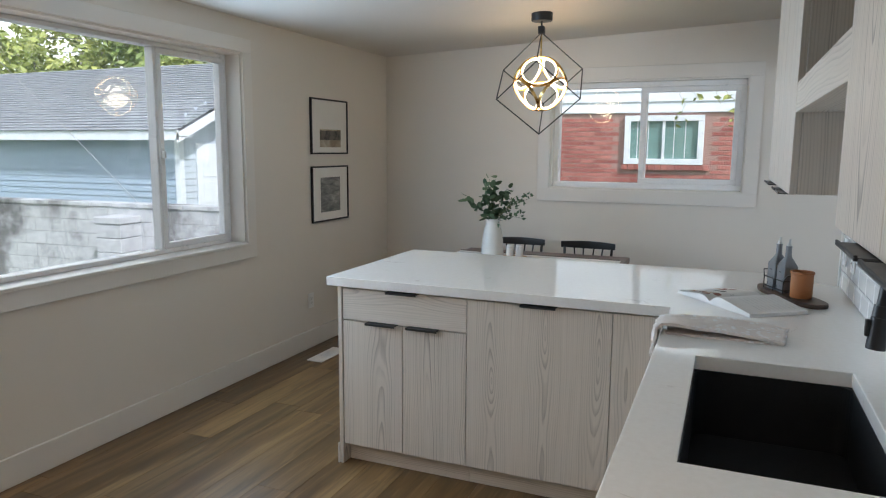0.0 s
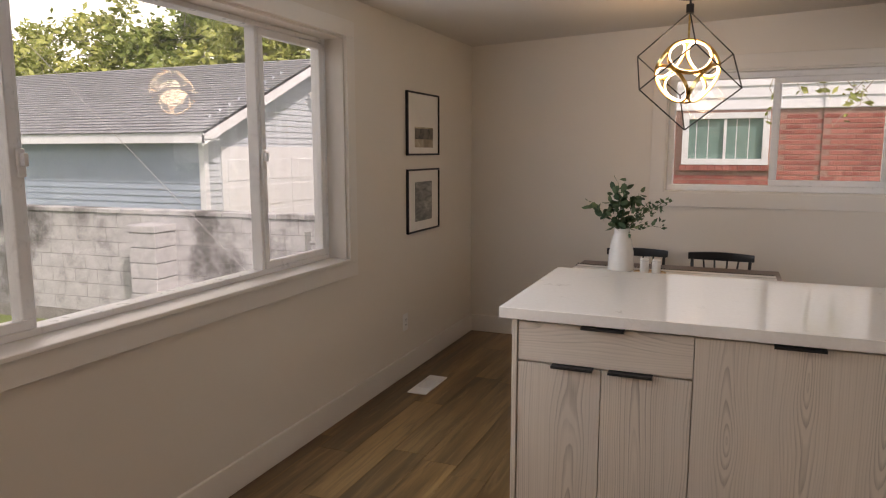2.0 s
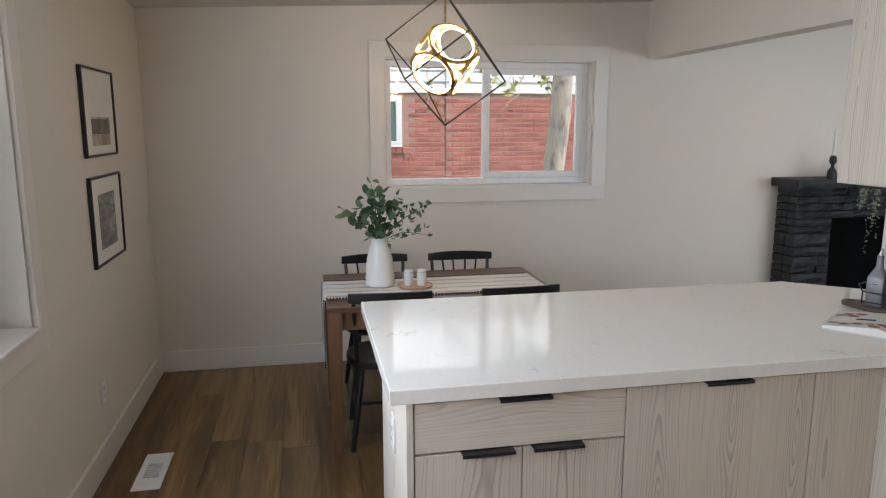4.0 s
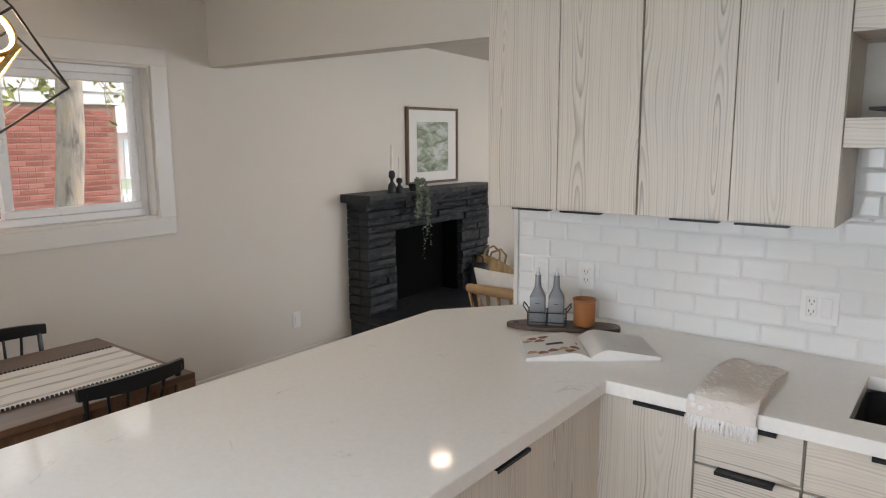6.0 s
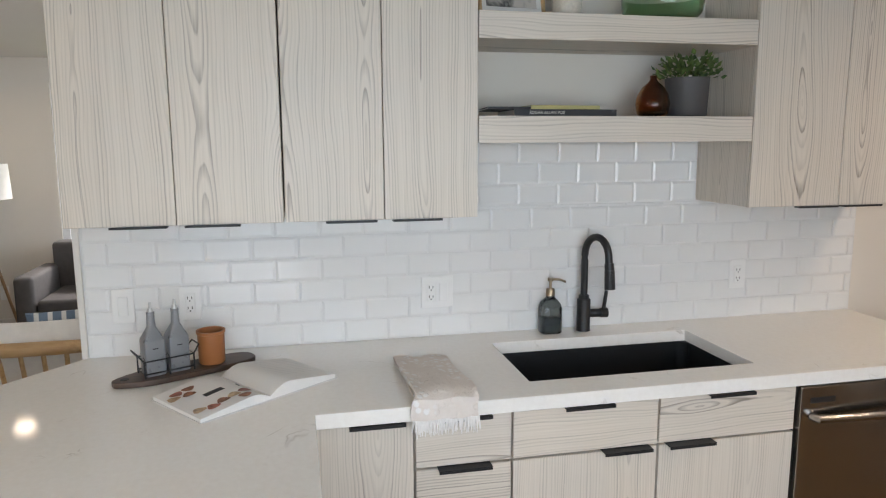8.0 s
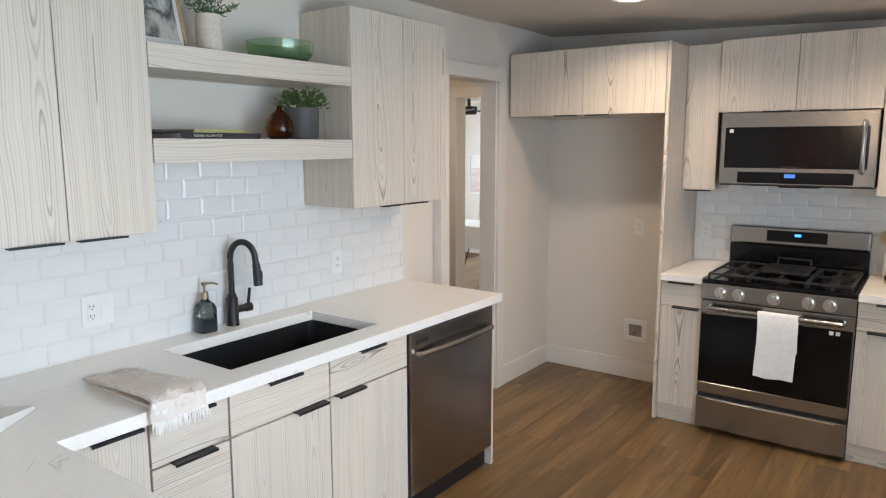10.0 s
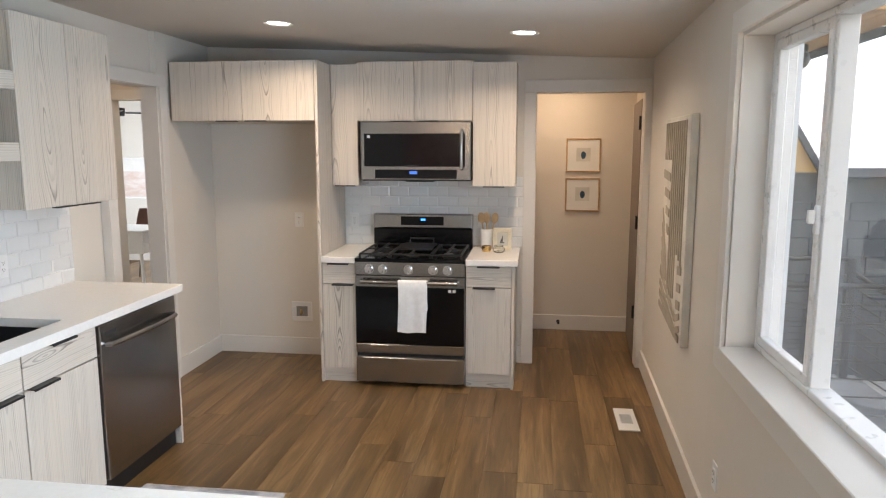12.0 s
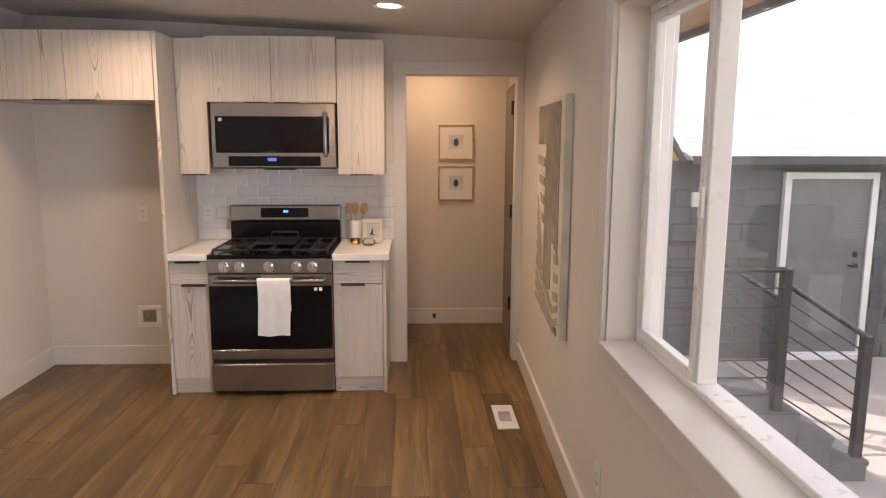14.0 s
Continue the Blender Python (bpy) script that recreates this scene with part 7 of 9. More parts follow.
# paddle board, oil bottles in a wire caddy, amber tumbler
bd = B()
p0, p1 = Vector((0.178, 3.492, 0)), Vector((0.371, 3.106, 0))
d = (p1 - p0).normalized()
s = Vector((-d.y, d.x, 0))
L = (p1 - p0).length
outline = []
for i in range(40):
    t = 2 * math.pi * i / 40
    a, b = math.cos(t), math.sin(t)
    u = L / 2 + L / 2 * math.copysign(abs(a) ** 0.55, a)
    wd = 0.062 if u > 0.1 else 0.062 - 0.022 * (1 - u / 0.1)
    q = p0 + d * u + s * wd * math.copysign(abs(b) ** 0.7, b)
    outline.append((q.x, q.y))
slab(bd, [outline], CZ, CZ + 0.018)
board = single("cutting_board", bd, BOARDWOOD, "dark acacia paddle board on the worktop", "cutting board")
bv = board.modifiers.new("round", 'BEVEL')
bv.width, bv.segments, bv.limit_method = 0.004, 2, 'ANGLE'
bm = B()
q = p0 + d * 0.035
lathe(bm, [(0.0, 0.0), (0.011, 0.0), (0.013, -0.001)], (q.x, q.y, CZ + 0.0192), 16)
part("hanging_hole", bm, SLOT, board, "dark hanging hole")
POURER = simple("satin_pourer_metal", (0.55, 0.55, 0.54), 0.4, 0.6)
GREYCER = simple("grey_glazed_ceramic", (0.20, 0.205, 0.215), 0.3, vary=0.06)
BZ = CZ + 0.018
mid = p0 + d * 0.155 - s * 0.0
for off in (-0.036, 0.034):
    c = mid + d * off
    bt = thing("oil_bottle", (c.x, c.y, BZ), "grey square ceramic oil bottle with a metal pourer", "bottle", "oil bottles")
    bm = B()
    yaw = math.degrees(math.atan2(d.y, d.x))
    h = 0.0295
    lev = ((0.9, 0.0), (1, 0.004), (1, 0.104), (0.97, 0.109), (0.52, 0.138), (0.43, 0.146), (0.37, 0.182), (0.40, 0.183), (0.40, 0.19), (0.0, 0.19))
    prev = None
    N = 24
    for sc, z in lev:
        cur = []
        if sc == 0:
            cur = [bm.verts.new((0, 0, z))]
        else:
            pw = 0.16 if z < 0.12 else (0.4 if z < 0.14 else 1.0)
            cur = [bm.verts.new((h * sc * math.copysign(abs(math.cos(t)) ** pw, math.cos(t)), h * sc * math.copysign(abs(math.sin(t)) ** pw, math.sin(t)), z)) for t in (2 * math.pi * i / N for i in range(N))]
        if prev is None:
            bm.faces.new(cur[::-1])
        elif len(cur) == 1:
            for i in range(N):
                bm.faces.new((prev[i], prev[(i + 1) % N], cur[0]))
        else:
            for i in range(N):
                j = (i + 1) % N
                bm.faces.new((prev[i], prev[j], cur[j], cur[i]))
        prev = cur
    bm.transform(pose(c.x, c.y, BZ, 0, 0, yaw))
    part("body", bm, GREYCER, bt, smooth=True)
    bm = B()
    cyl(bm, (c.x, c.y, BZ + 0.19), (c.x, c.y, BZ + 0.2), 0.0085, 0.007)
    cyl(bm, (c.x, c.y, BZ + 0.2), (c.x + 0.003, c.y, BZ + 0.218), 0.0042, 0.0035, 8)
    part("pourer", bm, POURER, bt, "metal pourer", smooth=True)
    bm = B()
    box(bm, -0.008, 0.008, -0.0301, -0.0296, 0.082, 0.085)
    bm.transform(pose(c.x, c.y, BZ, 0, 0, yaw))
    part("label_line", bm, BLACK, bt)
cd = thing("bottle_caddy", (mid.x, mid.y, BZ), "black wire caddy holding two oil bottles", "caddy")


def loop_pts(hw, hd, z):
    return [mid + d * x + s * y + Vector((0, 0, BZ + z)) for x, y in ((-hw, -hd), (hw, -hd), (hw, hd), (-hw, hd))]


for z in (0.012, 0.05):
    bm = B()
    tube(bm, loop_pts(0.072, 0.036, z), 0.0025, 6, closed=True)
    part("wire", bm, BLACK, cd)
for x, y in ((-0.072, -0.036), (0.072, -0.036), (0.072, 0.036), (-0.072, 0.036), (0, -0.036), (0, 0.036)):
    bm = B()
    q = mid + d * x + s * y
    cyl(bm, q + Vector((0, 0, BZ)), q + Vector((0, 0, BZ + 0.05)), 0.0025, seg=6)
    part("upright", bm, BLACK, cd)
for sx in (-1, 1):
    bm = B()
    a = mid + d * sx * 0.072
    tube(bm, [a - s * 0.036 + Vector((0, 0, BZ + 0.05)), a - s * 0.03 + d * sx * 0.018 + Vector((0, 0, BZ + 0.075)), a + s * 0.03 + d * sx * 0.018 + Vector((0, 0, BZ + 0.075)), a + s * 0.036 + Vector((0, 0, BZ + 0.05))], 0.0025, 6)
    part("handle", bm, BLACK, cd)
AMBERM = simple("frosted_amber", (0.36, 0.135, 0.045), 0.45, vary=0.06)
c = p0 + d * 0.295
bm = B()
lathe(bm, [(0.0, 0.0), (0.037, 0.0), (0.04, 0.004), (0.041, 0.093), (0.044, 0.096), (0.044, 0.104), (0.038, 0.104), (0.036, 0.03), (0.0, 0.025)], (c.x, c.y, BZ), 28)
single("candle_tumbler", bm, AMBERM, "frosted amber candle tumbler on the paddle board", "candle", smooth=True)

# open cookbook
PAPER = simple("printed_paper", (0.74, 0.72, 0.69), 0.6, vary=0.03)
bk = thing("cookbook", (-0.03, 3.1, CZ), "open cookbook with food photographs and white pages", "book")
spine0 = Vector((-0.02, 3.04, 0))
left = Vector((-0.147, 3.209, 0)) - spine0
right = Vector((0.119, 2.857, 0)) - spine0
dv2 = Vector((0.198, 0.15, 0)).normalized() * 0.246
for side, wv, hs in (("left_page", left, 0.026), ("right_page", right, 0.036)):
    rows = []
    for i in range(13):
        f = i / 12
        z = CZ + 0.004 + hs * (math.sin(min(1.0, f * 3.2) * math.pi / 2) * (1 - 0.75 * f) + 0.22 * (1 - f))
        rows.append([tuple(spine0 + wv * f + dv2 * g + Vector((0, 0, z))) for g in (0, 0.33, 0.66, 1)])
    bm = B()
    top_g = [[bm.verts.new(p) for p in row] for row in rows]
    bot_g = [[bm.verts.new((p[0], p[1], CZ + 0.002)) for p in row] for row in rows]
    for grid, flip in ((top_g, False), (bot_g, True)):
        for a, b in zip(grid, grid[1:]):
            for j in range(3):
                bm.faces.new((a[j], a[j + 1], b[j + 1], b[j]))
    for a, b, c2, d2 in zip(top_g, top_g[1:], bot_g, bot_g[1:]):
        bm.faces.new((a[0], b[0], d2[0], c2[0]))
        bm.faces.new((a[3], b[3], d2[3], c2[3]))
    bm.faces.new([*top_g[0]] + [*bot_g[0]][::-1])
    bm.faces.new([*top_g[-1]] + [*bot_g[-1]][::-1])
    bmesh.ops.recalc_face_normals(bm, faces=bm.faces[:])
    pg = part(side, bm, PAPER, bk, smooth=True)

    def patch(f0, f1, g0, g1, mat_, nm="photo"):
        bm = B()
        pts = []
        for f in (f0, (f0 + f1) / 2, f1):
            i = min(11, int(f * 12))
            t = f * 12 - i
            z = rows[i][0][2] * (1 - t) + rows[i + 1][0][2] * t + 0.0012
            pts.append([bm.verts.new(tuple(spine0 + wv * f + dv2 * g + Vector((0, 0, z)))[:2] + (z,)) for g in (g0, g1)])
        for a, b in zip(pts, pts[1:]):
            bm.faces.new((a[0], a[1], b[1], b[0]))
        part(nm, bm, mat_, pg)
    def dish(f0, g0, rf, rg, mat_):
        bm = B()
        vs = []
        for n in range(14):
            a = 2 * math.pi * n / 14
            wob = 1.0 + 0.16 * math.sin(3 * a + f0 * 40)
            f, g = f0 + rf * wob * math.cos(a), g0 + rg * wob * math.sin(a)
            f = min(0.985, max(0.02, f))
            i = min(11, int(f * 12))
            t = f * 12 - i
            z = rows[i][0][2] * (1 - t) + rows[i + 1][0][2] * t + 0.0016
            vs.append(bm.verts.new(tuple(spine0 + wv * f + dv2 * g)[:2] + (z,)))
        bm.faces.new(vs)
        bmesh.ops.recalc_face_normals(bm, faces=bm.faces[:])
        part("photo", bm, mat_, pg)
    if side == "left_page":
        browns = [simple("food_brown", (0.25, 0.11, 0.06), 0.6, vary=0.6, scale=60), simple("food_red", (0.34, 0.13, 0.09), 0.6, vary=0.5, scale=60), simple("food_tan", (0.45, 0.32, 0.2), 0.6, vary=0.4, scale=60)]
        patch(0.12, 0.62, 0.44, 0.53, SLOT, "caption_block")
        for i, (f, g) in enumerate(((0.70, 0.68), (0.80, 0.80), (0.9, 0.7), (0.62, 0.82), (0.2, 0.25), (0.38, 0.22), (0.55, 0.2), (0.72, 0.15), (0.88, 0.2), (0.3, 0.1))):
            dish(f, g, 0.085, 0.06, browns[i % 3])
    else:
        GREYTXT = simple("grey_print", (0.60, 0.585, 0.565), 0.7)
        for i in range(9):
            g = 0.86 - i * 0.075
            patch(0.36, 0.62, g, g + 0.012, GREYTXT, "text_line")
            patch(0.68, 0.92, g, g + 0.012, GREYTXT, "text_line")
bm = B()
cover = [tuple((spine0 + left * 1.02 - dv2 * 0.02))[:2], tuple((spine0 - dv2 * 0.02))[:2], tuple((spine0 + dv2 * 1.02))[:2], tuple((spine0 + left * 1.02 + dv2 * 1.02))[:2]]
cover2 = [tuple((spine0 - dv2 * 0.02))[:2], tuple((spine0 + right * 1.02 - dv2 * 0.02))[:2], tuple((spine0 + right * 1.02 + dv2 * 1.02))[:2], tuple((spine0 + dv2 * 1.02))[:2]]
slab(bm, [cover, cover2], CZ, CZ + 0.002)
part("cover", bm, simple("book_cover", (0.6, 0.58, 0.56), 0.5), bk)

# fringed tea towel over the worktop's edge
k = Mat("beige_patterned_cloth", (0.55, 0.42, 0.33), 0.95)
v = k.coords((1, 1, 1))
cells = k.node("ShaderNodeTexVoronoi", Vector=v, Scale=48.0)
mk = k.ramp(cells.outputs["Distance"], (0.3, (1, 1, 1)), (0.45, (0, 0, 0)))
zones = k.ramp(k.noise(v, 9.0, 1.0), (0.46, (0, 0, 0)), (0.54, (1, 1, 1)))
k.color(k.mix(k.math('MULTIPLY', mk, zones), k.ramp(k.noise(v, 20.0, 3.0), (0.3, (0.72, 0.645, 0.585)), (0.7, (0.78, 0.715, 0.66))), (0.84, 0.82, 0.80)))
k.bump(k.math('ADD', k.noise(v, 500.0, 2.0), mk), 0.6, 0.003)
TEATOWEL = k.m
FRINGE = simple("cream_fringe_yarn", (0.82, 0.79, 0.76), 0.95, vary=0.08, scale=50)
tt2 = thing("tea_towel", (0.0, 2.58, CZ), "beige patterned tea towel with a white fringe over the worktop edge", "towel")
rows = []
prof = [(0.215, 0.0), (0.12, 0.006), (0.03, 0.012), (-0.04, 0.012), (-0.10, 0.016), (-0.145, 0.014), (-0.166, 0.004), (-0.17, -0.02), (-0.172, -0.045)]
for i, (x, dz) in enumerate(prof):
    rows.append([(x + 0.006 * math.sin(j * 1.7 + i) + 0.02 * (i == 0) * (j - 4) / -8, 2.665 - 0.17 * j / 8 + 0.006 * math.sin(i * 1.1) - (0.012 if i > 5 else 0) * (j / 8 - 0.5), CZ + 0.012 + dz + 0.005 * math.sin(j * 1.3 + i * 0.8) * (i < 6)) for j in range(9)])
bm = drape(B(), rows, 0.009)
tcl = part("cloth", bm, TEATOWEL, tt2, smooth=True)
rows2 = [[(p[0] * 0.97 + 0.004, 2.655 - 0.15 * j / 8, CZ + 0.006) for j, p in enumerate(r)] for r in rows[:6]]
part("under_fold", drape(B(), rows2, 0.008), TEATOWEL, tt2, smooth=True)
rr = random.Random(8)
bm = B()
for i in range(90):
    y = 2.668 - 0.178 * i / 89
    a = Vector((-0.173, y, CZ - 0.03))
    b = a + Vector((rr.uniform(-0.012, 0.004), rr.uniform(-0.008, 0.008), -rr.uniform(0.03, 0.05)))
    tube(bm, [a, a.lerp(b, 0.5) + Vector((rr.uniform(-0.004, 0.002), 0, 0)), b], [0.003, 0.0026, 0.0015], 5)
part("fringe", bm, FRINGE, tt2)

# soap dispenser
SMOKE = glassy("smoked_glass", (0.38, 0.42, 0.42), 0.02)
sd = thing("soap_dispenser", (0.448, 2.05, CZ), "smoked glass soap bottle with a brass pump", "soap dispenser")
bm = B()
prev = None
N = 24
for sc, pw, z in ((0.9, 0.45, 0.0), (1, 0.45, 0.005), (1, 0.45, 0.095), (0.85, 0.6, 0.115), (0.42, 1, 0.132), (0.40, 1, 0.14)):
    cur = [bm.verts.new((0.448 + 0.034 * sc * math.copysign(abs(math.cos(t)) ** pw, math.cos(t)), 2.05 + 0.04 * sc * math.copysign(abs(math.sin(t)) ** pw, math.sin(t)), CZ + z)) for t in (2 * math.pi * i / N for i in range(N))]
    if prev is None:
        bm.faces.new(cur[::-1])
    else:
        for i in range(N):
            j = (i + 1) % N
            bm.faces.new((prev[i], prev[j], cur[j], cur[i]))
    prev = cur
bm.faces.new(prev)
part("bottle", bm, SMOKE, sd, smooth=True)
bm = B()
box(bm, 0.423, 0.473, 2.018, 2.082, CZ + 0.006, CZ + 0.06, 0.01, 2)
part("soap", bm, simple("grey_liquid_soap", (0.14, 0.16, 0.165), 0.3), sd, smooth=True)
bm = B()
cyl(bm, (0.448, 2.05, CZ + 0.14), (0.448, 2.05, CZ + 0.165), 0.017, 0.015, 18)
cyl(bm, (0.448, 2.05, CZ + 0.165), (0.448, 2.05, CZ + 0.195), 0.005, seg=8)
cyl(bm, (0.448, 2.05, CZ + 0.193), (0.448, 2.05, CZ + 0.205), 0.011, seg=14)
tube(bm, [(0.448, 2.05, CZ + 0.2), (0.433, 2.02, CZ + 0.2), (0.425, 2.0, CZ + 0.192)], 0.0045, 8)
part("pump", bm, simple("aged_brass", (0.30, 0.24, 0.16), 0.35, 1.0), sd, "aged brass pump", smooth=True)

# ---- on the shelves ----
S1, S2 = 1.6925, 2.0035


def book(x0, x1, y0, y1, z0, z1, color, label, rz=0.0, text=""):
    at = ((x0 + x1) / 2, (y0 + y1) / 2, z0)
    b = thing("book", at, label, "book", "shelf books", rz=rz)
    hx, hy, h = (x1 - x0) / 2, (y1 - y0) / 2, z1 - z0
    bm = B()
    box(bm, -hx, hx, -hy, hy, 0, 0.002, 0.0006)
    box(bm, -hx, hx, -hy, hy, h - 0.002, h, 0.0006)
    box(bm, -hx, -hx + 0.002, -hy, hy, 0.002, h - 0.002)
    part("cover", bm, simple("book_cloth", color, 0.6, vary=0.15), b, local=True)
    bm = B()
    box(bm, -hx + 0.003, hx - 0.004, -hy + 0.004, hy - 0.004, 0.002, h - 0.002)
    part("pages", bm, PAPER, b, local=True)
    if text:
        cu = bpy.data.curves.new("lettering", 'FONT')
        cu.body, cu.size, cu.extrude, cu.align_x, cu.align_y = text, 0.0135, 0.0002, 'LEFT', 'CENTER'
        ob = new("lettering", cu)
        dg = bpy.context.evaluated_depsgraph_get()
        me = bpy.data.meshes.new_from_object(ob.evaluated_get(dg))
        bpy.data.objects.remove(ob)
        me.materials.append(simple("pale_lettering", (0.6, 0.58, 0.52), 0.6))
        ob = new("lettering", me)
        ob.parent = b
        ob.matrix_basis = pose(-hx - 0.0006, hy - 0.05, h / 2, 90, 0, -90)
    return b


book(0.205, 0.40, 1.93, 2.275, S1, S1 + 0.021, (0.025, 0.024, 0.026), "black hardback book lying on the shelf", text="EDGAR ALLAN POE")
book(0.215, 0.40, 1.985, 2.22, S1 + 0.021, S1 + 0.034, (0.42, 0.37, 0.16), "yellow-green paperback lying on a black book", 1.5)
book(0.23, 0.42, 2.18, 2.34, S1 + 0.021, S1 + 0.03, (0.03, 0.025, 0.025), "thin dark book lying across another", -6)
AMBERG = glassy("amber_glass", (0.42, 0.15, 0.03), 0.03)
bm = B()
lathe(bm, [(0.0, 0.0), (0.04, 0.0), (0.052, 0.012), (0.058, 0.045), (0.052, 0.075), (0.036, 0.1), (0.016, 0.118), (0.011, 0.126), (0.012, 0.138), (0.009, 0.138), (0.008, 0.124), (0.03, 0.098), (0.05, 0.06), (0.046, 0.02), (0.0, 0.008)], (0.30, 1.752, S1), 28)
single("glass_vase", bm, AMBERG, "small round amber glass bottle on the shelf", "vase", smooth=True)
pp = thing("potted_plant", (0.31, 1.62, S1), "bushy green plant in a dark grey pot", "plant")
bm = B()
lathe(bm, [(0.0, 0.0), (0.062, 0.0), (0.069, 0.008), (0.074, 0.125), (0.074, 0.132), (0.069, 0.132), (0.067, 0.11), (0.0, 0.108)], (0.31, 1.62, S1), 30)
part("pot", bm, simple("dark_grey_ceramic", (0.075, 0.072, 0.072), 0.6), pp, smooth=True)
HERB = leaf_mat("boxwood_leaf", (0.03, 0.07, 0.015), (0.13, 0.20, 0.05))
rr = random.Random(13)
bm = B()
for i in range(260):
    a, e = rr.uniform(0, 6.28), rr.uniform(0.1, 1.45)
    r = rr.uniform(0.35, 1.0)
    q = Vector((0.31 + 0.10 * r * math.cos(a) * math.cos(e * 0.8), 1.62 + 0.115 * r * math.sin(a) * math.cos(e * 0.8), S1 + 0.125 + 0.085 * r * math.sin(e)))
    if q.x > 0.455:
        continue
    blade(bm, q, (math.cos(a) + rr.gauss(0, 0.5), math.sin(a) + rr.gauss(0, 0.5), rr.gauss(0.5, 0.5)), (rr.gauss(0, 0.6), rr.gauss(0, 0.6), 1), rr.uniform(0.02, 0.032), rr.uniform(0.007, 0.011))
part("foliage", bm, HERB, pp)
# upper shelf
GREENG = glassy("green_glass", (0.55, 0.78, 0.58), 0.02)
bm = B()
lathe(bm, [(0.0, 0.0), (0.08, 0.0), (0.108, 0.008), (0.128, 0.028), (0.134, 0.05), (0.136, 0.082), (0.131, 0.082), (0.129, 0.05), (0.122, 0.03), (0.1, 0.012), (0.0, 0.006)], (0.31, 1.725, S2), 32)
single("glass_bowl", bm, GREENG, "pale green glass bowl on the upper shelf", "bowl", smooth=True)
p2 = thing("potted_plant", (0.31, 2.065, S2), "feathery green plant in a tall cream ceramic vase", "plant")
bm = B()
prof = [(0.0, 0.0), (0.045, 0.0), (0.048, 0.005)] + [(0.048 + 0.0012 * math.sin(i * 2.2), 0.01 + i * 0.0085) for i in range(15)] + [(0.045, 0.142), (0.042, 0.12), (0.0, 0.115)]
lathe(bm, prof, (0.31, 2.065, S2), 26)
part("vase", bm, simple("cream_crackle_glaze", (0.62, 0.57, 0.49), 0.25, vary=0.1, scale=90), p2, smooth=True)
bm = B()
for i in range(16):
    a = rr.uniform(0, 6.28)
    tip = Vector((0.31 + 0.09 * math.cos(a), 2.065 + 0.11 * math.sin(a), S2 + rr.uniform(0.17, 0.26)))
    base_p = Vector((0.31 + 0.02 * math.cos(a), 2.065 + 0.02 * math.sin(a), S2 + 0.13))
    for j in range(22):
        q = base_p.lerp(tip, j / 21)
        if q.x > 0.45:
            continue
        blade(bm, q, (rr.gauss(0, 1), rr.gauss(0, 1), rr.gauss(0.6, 0.5)), (rr.gauss(0, 1), rr.gauss(0, 1), 1), 0.028, 0.0035)
part("foliage", bm, EUC, p2)
pf = framed("picture", pose(0.40, 2.24, S2 + 0.16, 12, 0, 97), 0.24, 0.31, (-0.09, 0.09, -0.12, 0.12), print_mat("abstract_print", (0.4, (0.7, 0.68, 0.64)), (0.5, (0.05, 0.05, 0.05)), (0.6, (0.55, 0.5, 0.45))), OAKLIGHT, "leaning wood-framed abstract print on the upper shelf")

# ---- on the worktop by the range ----
ut = thing("utensil_crock", (-1.75, -0.86, CZ), "white crock with wooden spoons beside the range", "crock")
bm = B()
lathe(bm, [(0.0, 0.0), (0.046, 0.0), (0.048, 0.004), (0.048, 0.15), (0.044, 0.152), (0.043, 0.02), (0.0, 0.015)], (-1.75, -0.86, CZ), 24)
part("crock", bm, WHITECER, ut, smooth=True)
for dx, a in ((0.02, 8), (-0.028, -9), (0.0, 2)):
    bm = B()
    cyl(bm, (0, 0, 0), (0, 0, 0.15), 0.006, seg=8)
    bmesh.ops.create_uvsphere(bm, u_segments=14, v_segments=8, radius=1.0, matrix=Matrix.Translation((0, 0, 0.175)) @ Matrix.Diagonal((0.028, 0.008, 0.042, 1)))
    bm.transform(pose(-1.75 + dx, -0.855, CZ + 0.06, 0, a, 0))
    part("wooden_spoon", bm, OAKLIGHT, ut, "pale wooden spoon", smooth=True)
ph = thing("photo_frame", (-1.865, -0.80, CZ), "cream beaded photo frame with a small boat picture", "photo frame")
ph.matrix_basis = pose(-1.865, -0.8, CZ + 0.082, 12, 0, 4)
CREAM = simple("cream_enamel", (0.68, 0.61, 0.47), 0.4)
bm = B()
ring(bm, 'y', 0.0, -0.068, 0.068, -0.08, 0.08, 0.03, 0.014)
part("border", bm, CREAM, ph, local=True)
bm = B()
for i in range(9):
    for z in (-0.065, 0.065):
        bmesh.ops.create_icosphere(bm, subdivisions=1, radius=0.005, matrix=Matrix.Translation((-0.052 + i * 0.013, 0.008, z)))
for i in range(9):
    for x in (-0.053, 0.053):
        bmesh.ops.create_icosphere(bm, subdivisions=1, radius=0.005, matrix=Matrix.Translation((x, 0.008, -0.052 + i * 0.013)))
part("beads", bm, CREAM, ph, local=True)
bm = B()
box(bm, -0.038, 0.038, -0.003, 0.001, -0.05, 0.05)
pr = part("photo", bm, simple("pale_photo", (0.5, 0.48, 0.42), 0.4), ph, local=True)
bm = B()
vs = [bm.verts.new(p) for p in ((-0.004, 0.0015, -0.02), (0.016, 0.0015, -0.02), (-0.004, 0.0015, 0.03))]
bm.faces.new(vs)
box(bm, -0.016, 0.018, 0.001, 0.0016, -0.03, -0.022)
part("boat_shape", bm, SLOT, pr, local=True)
bm = B()
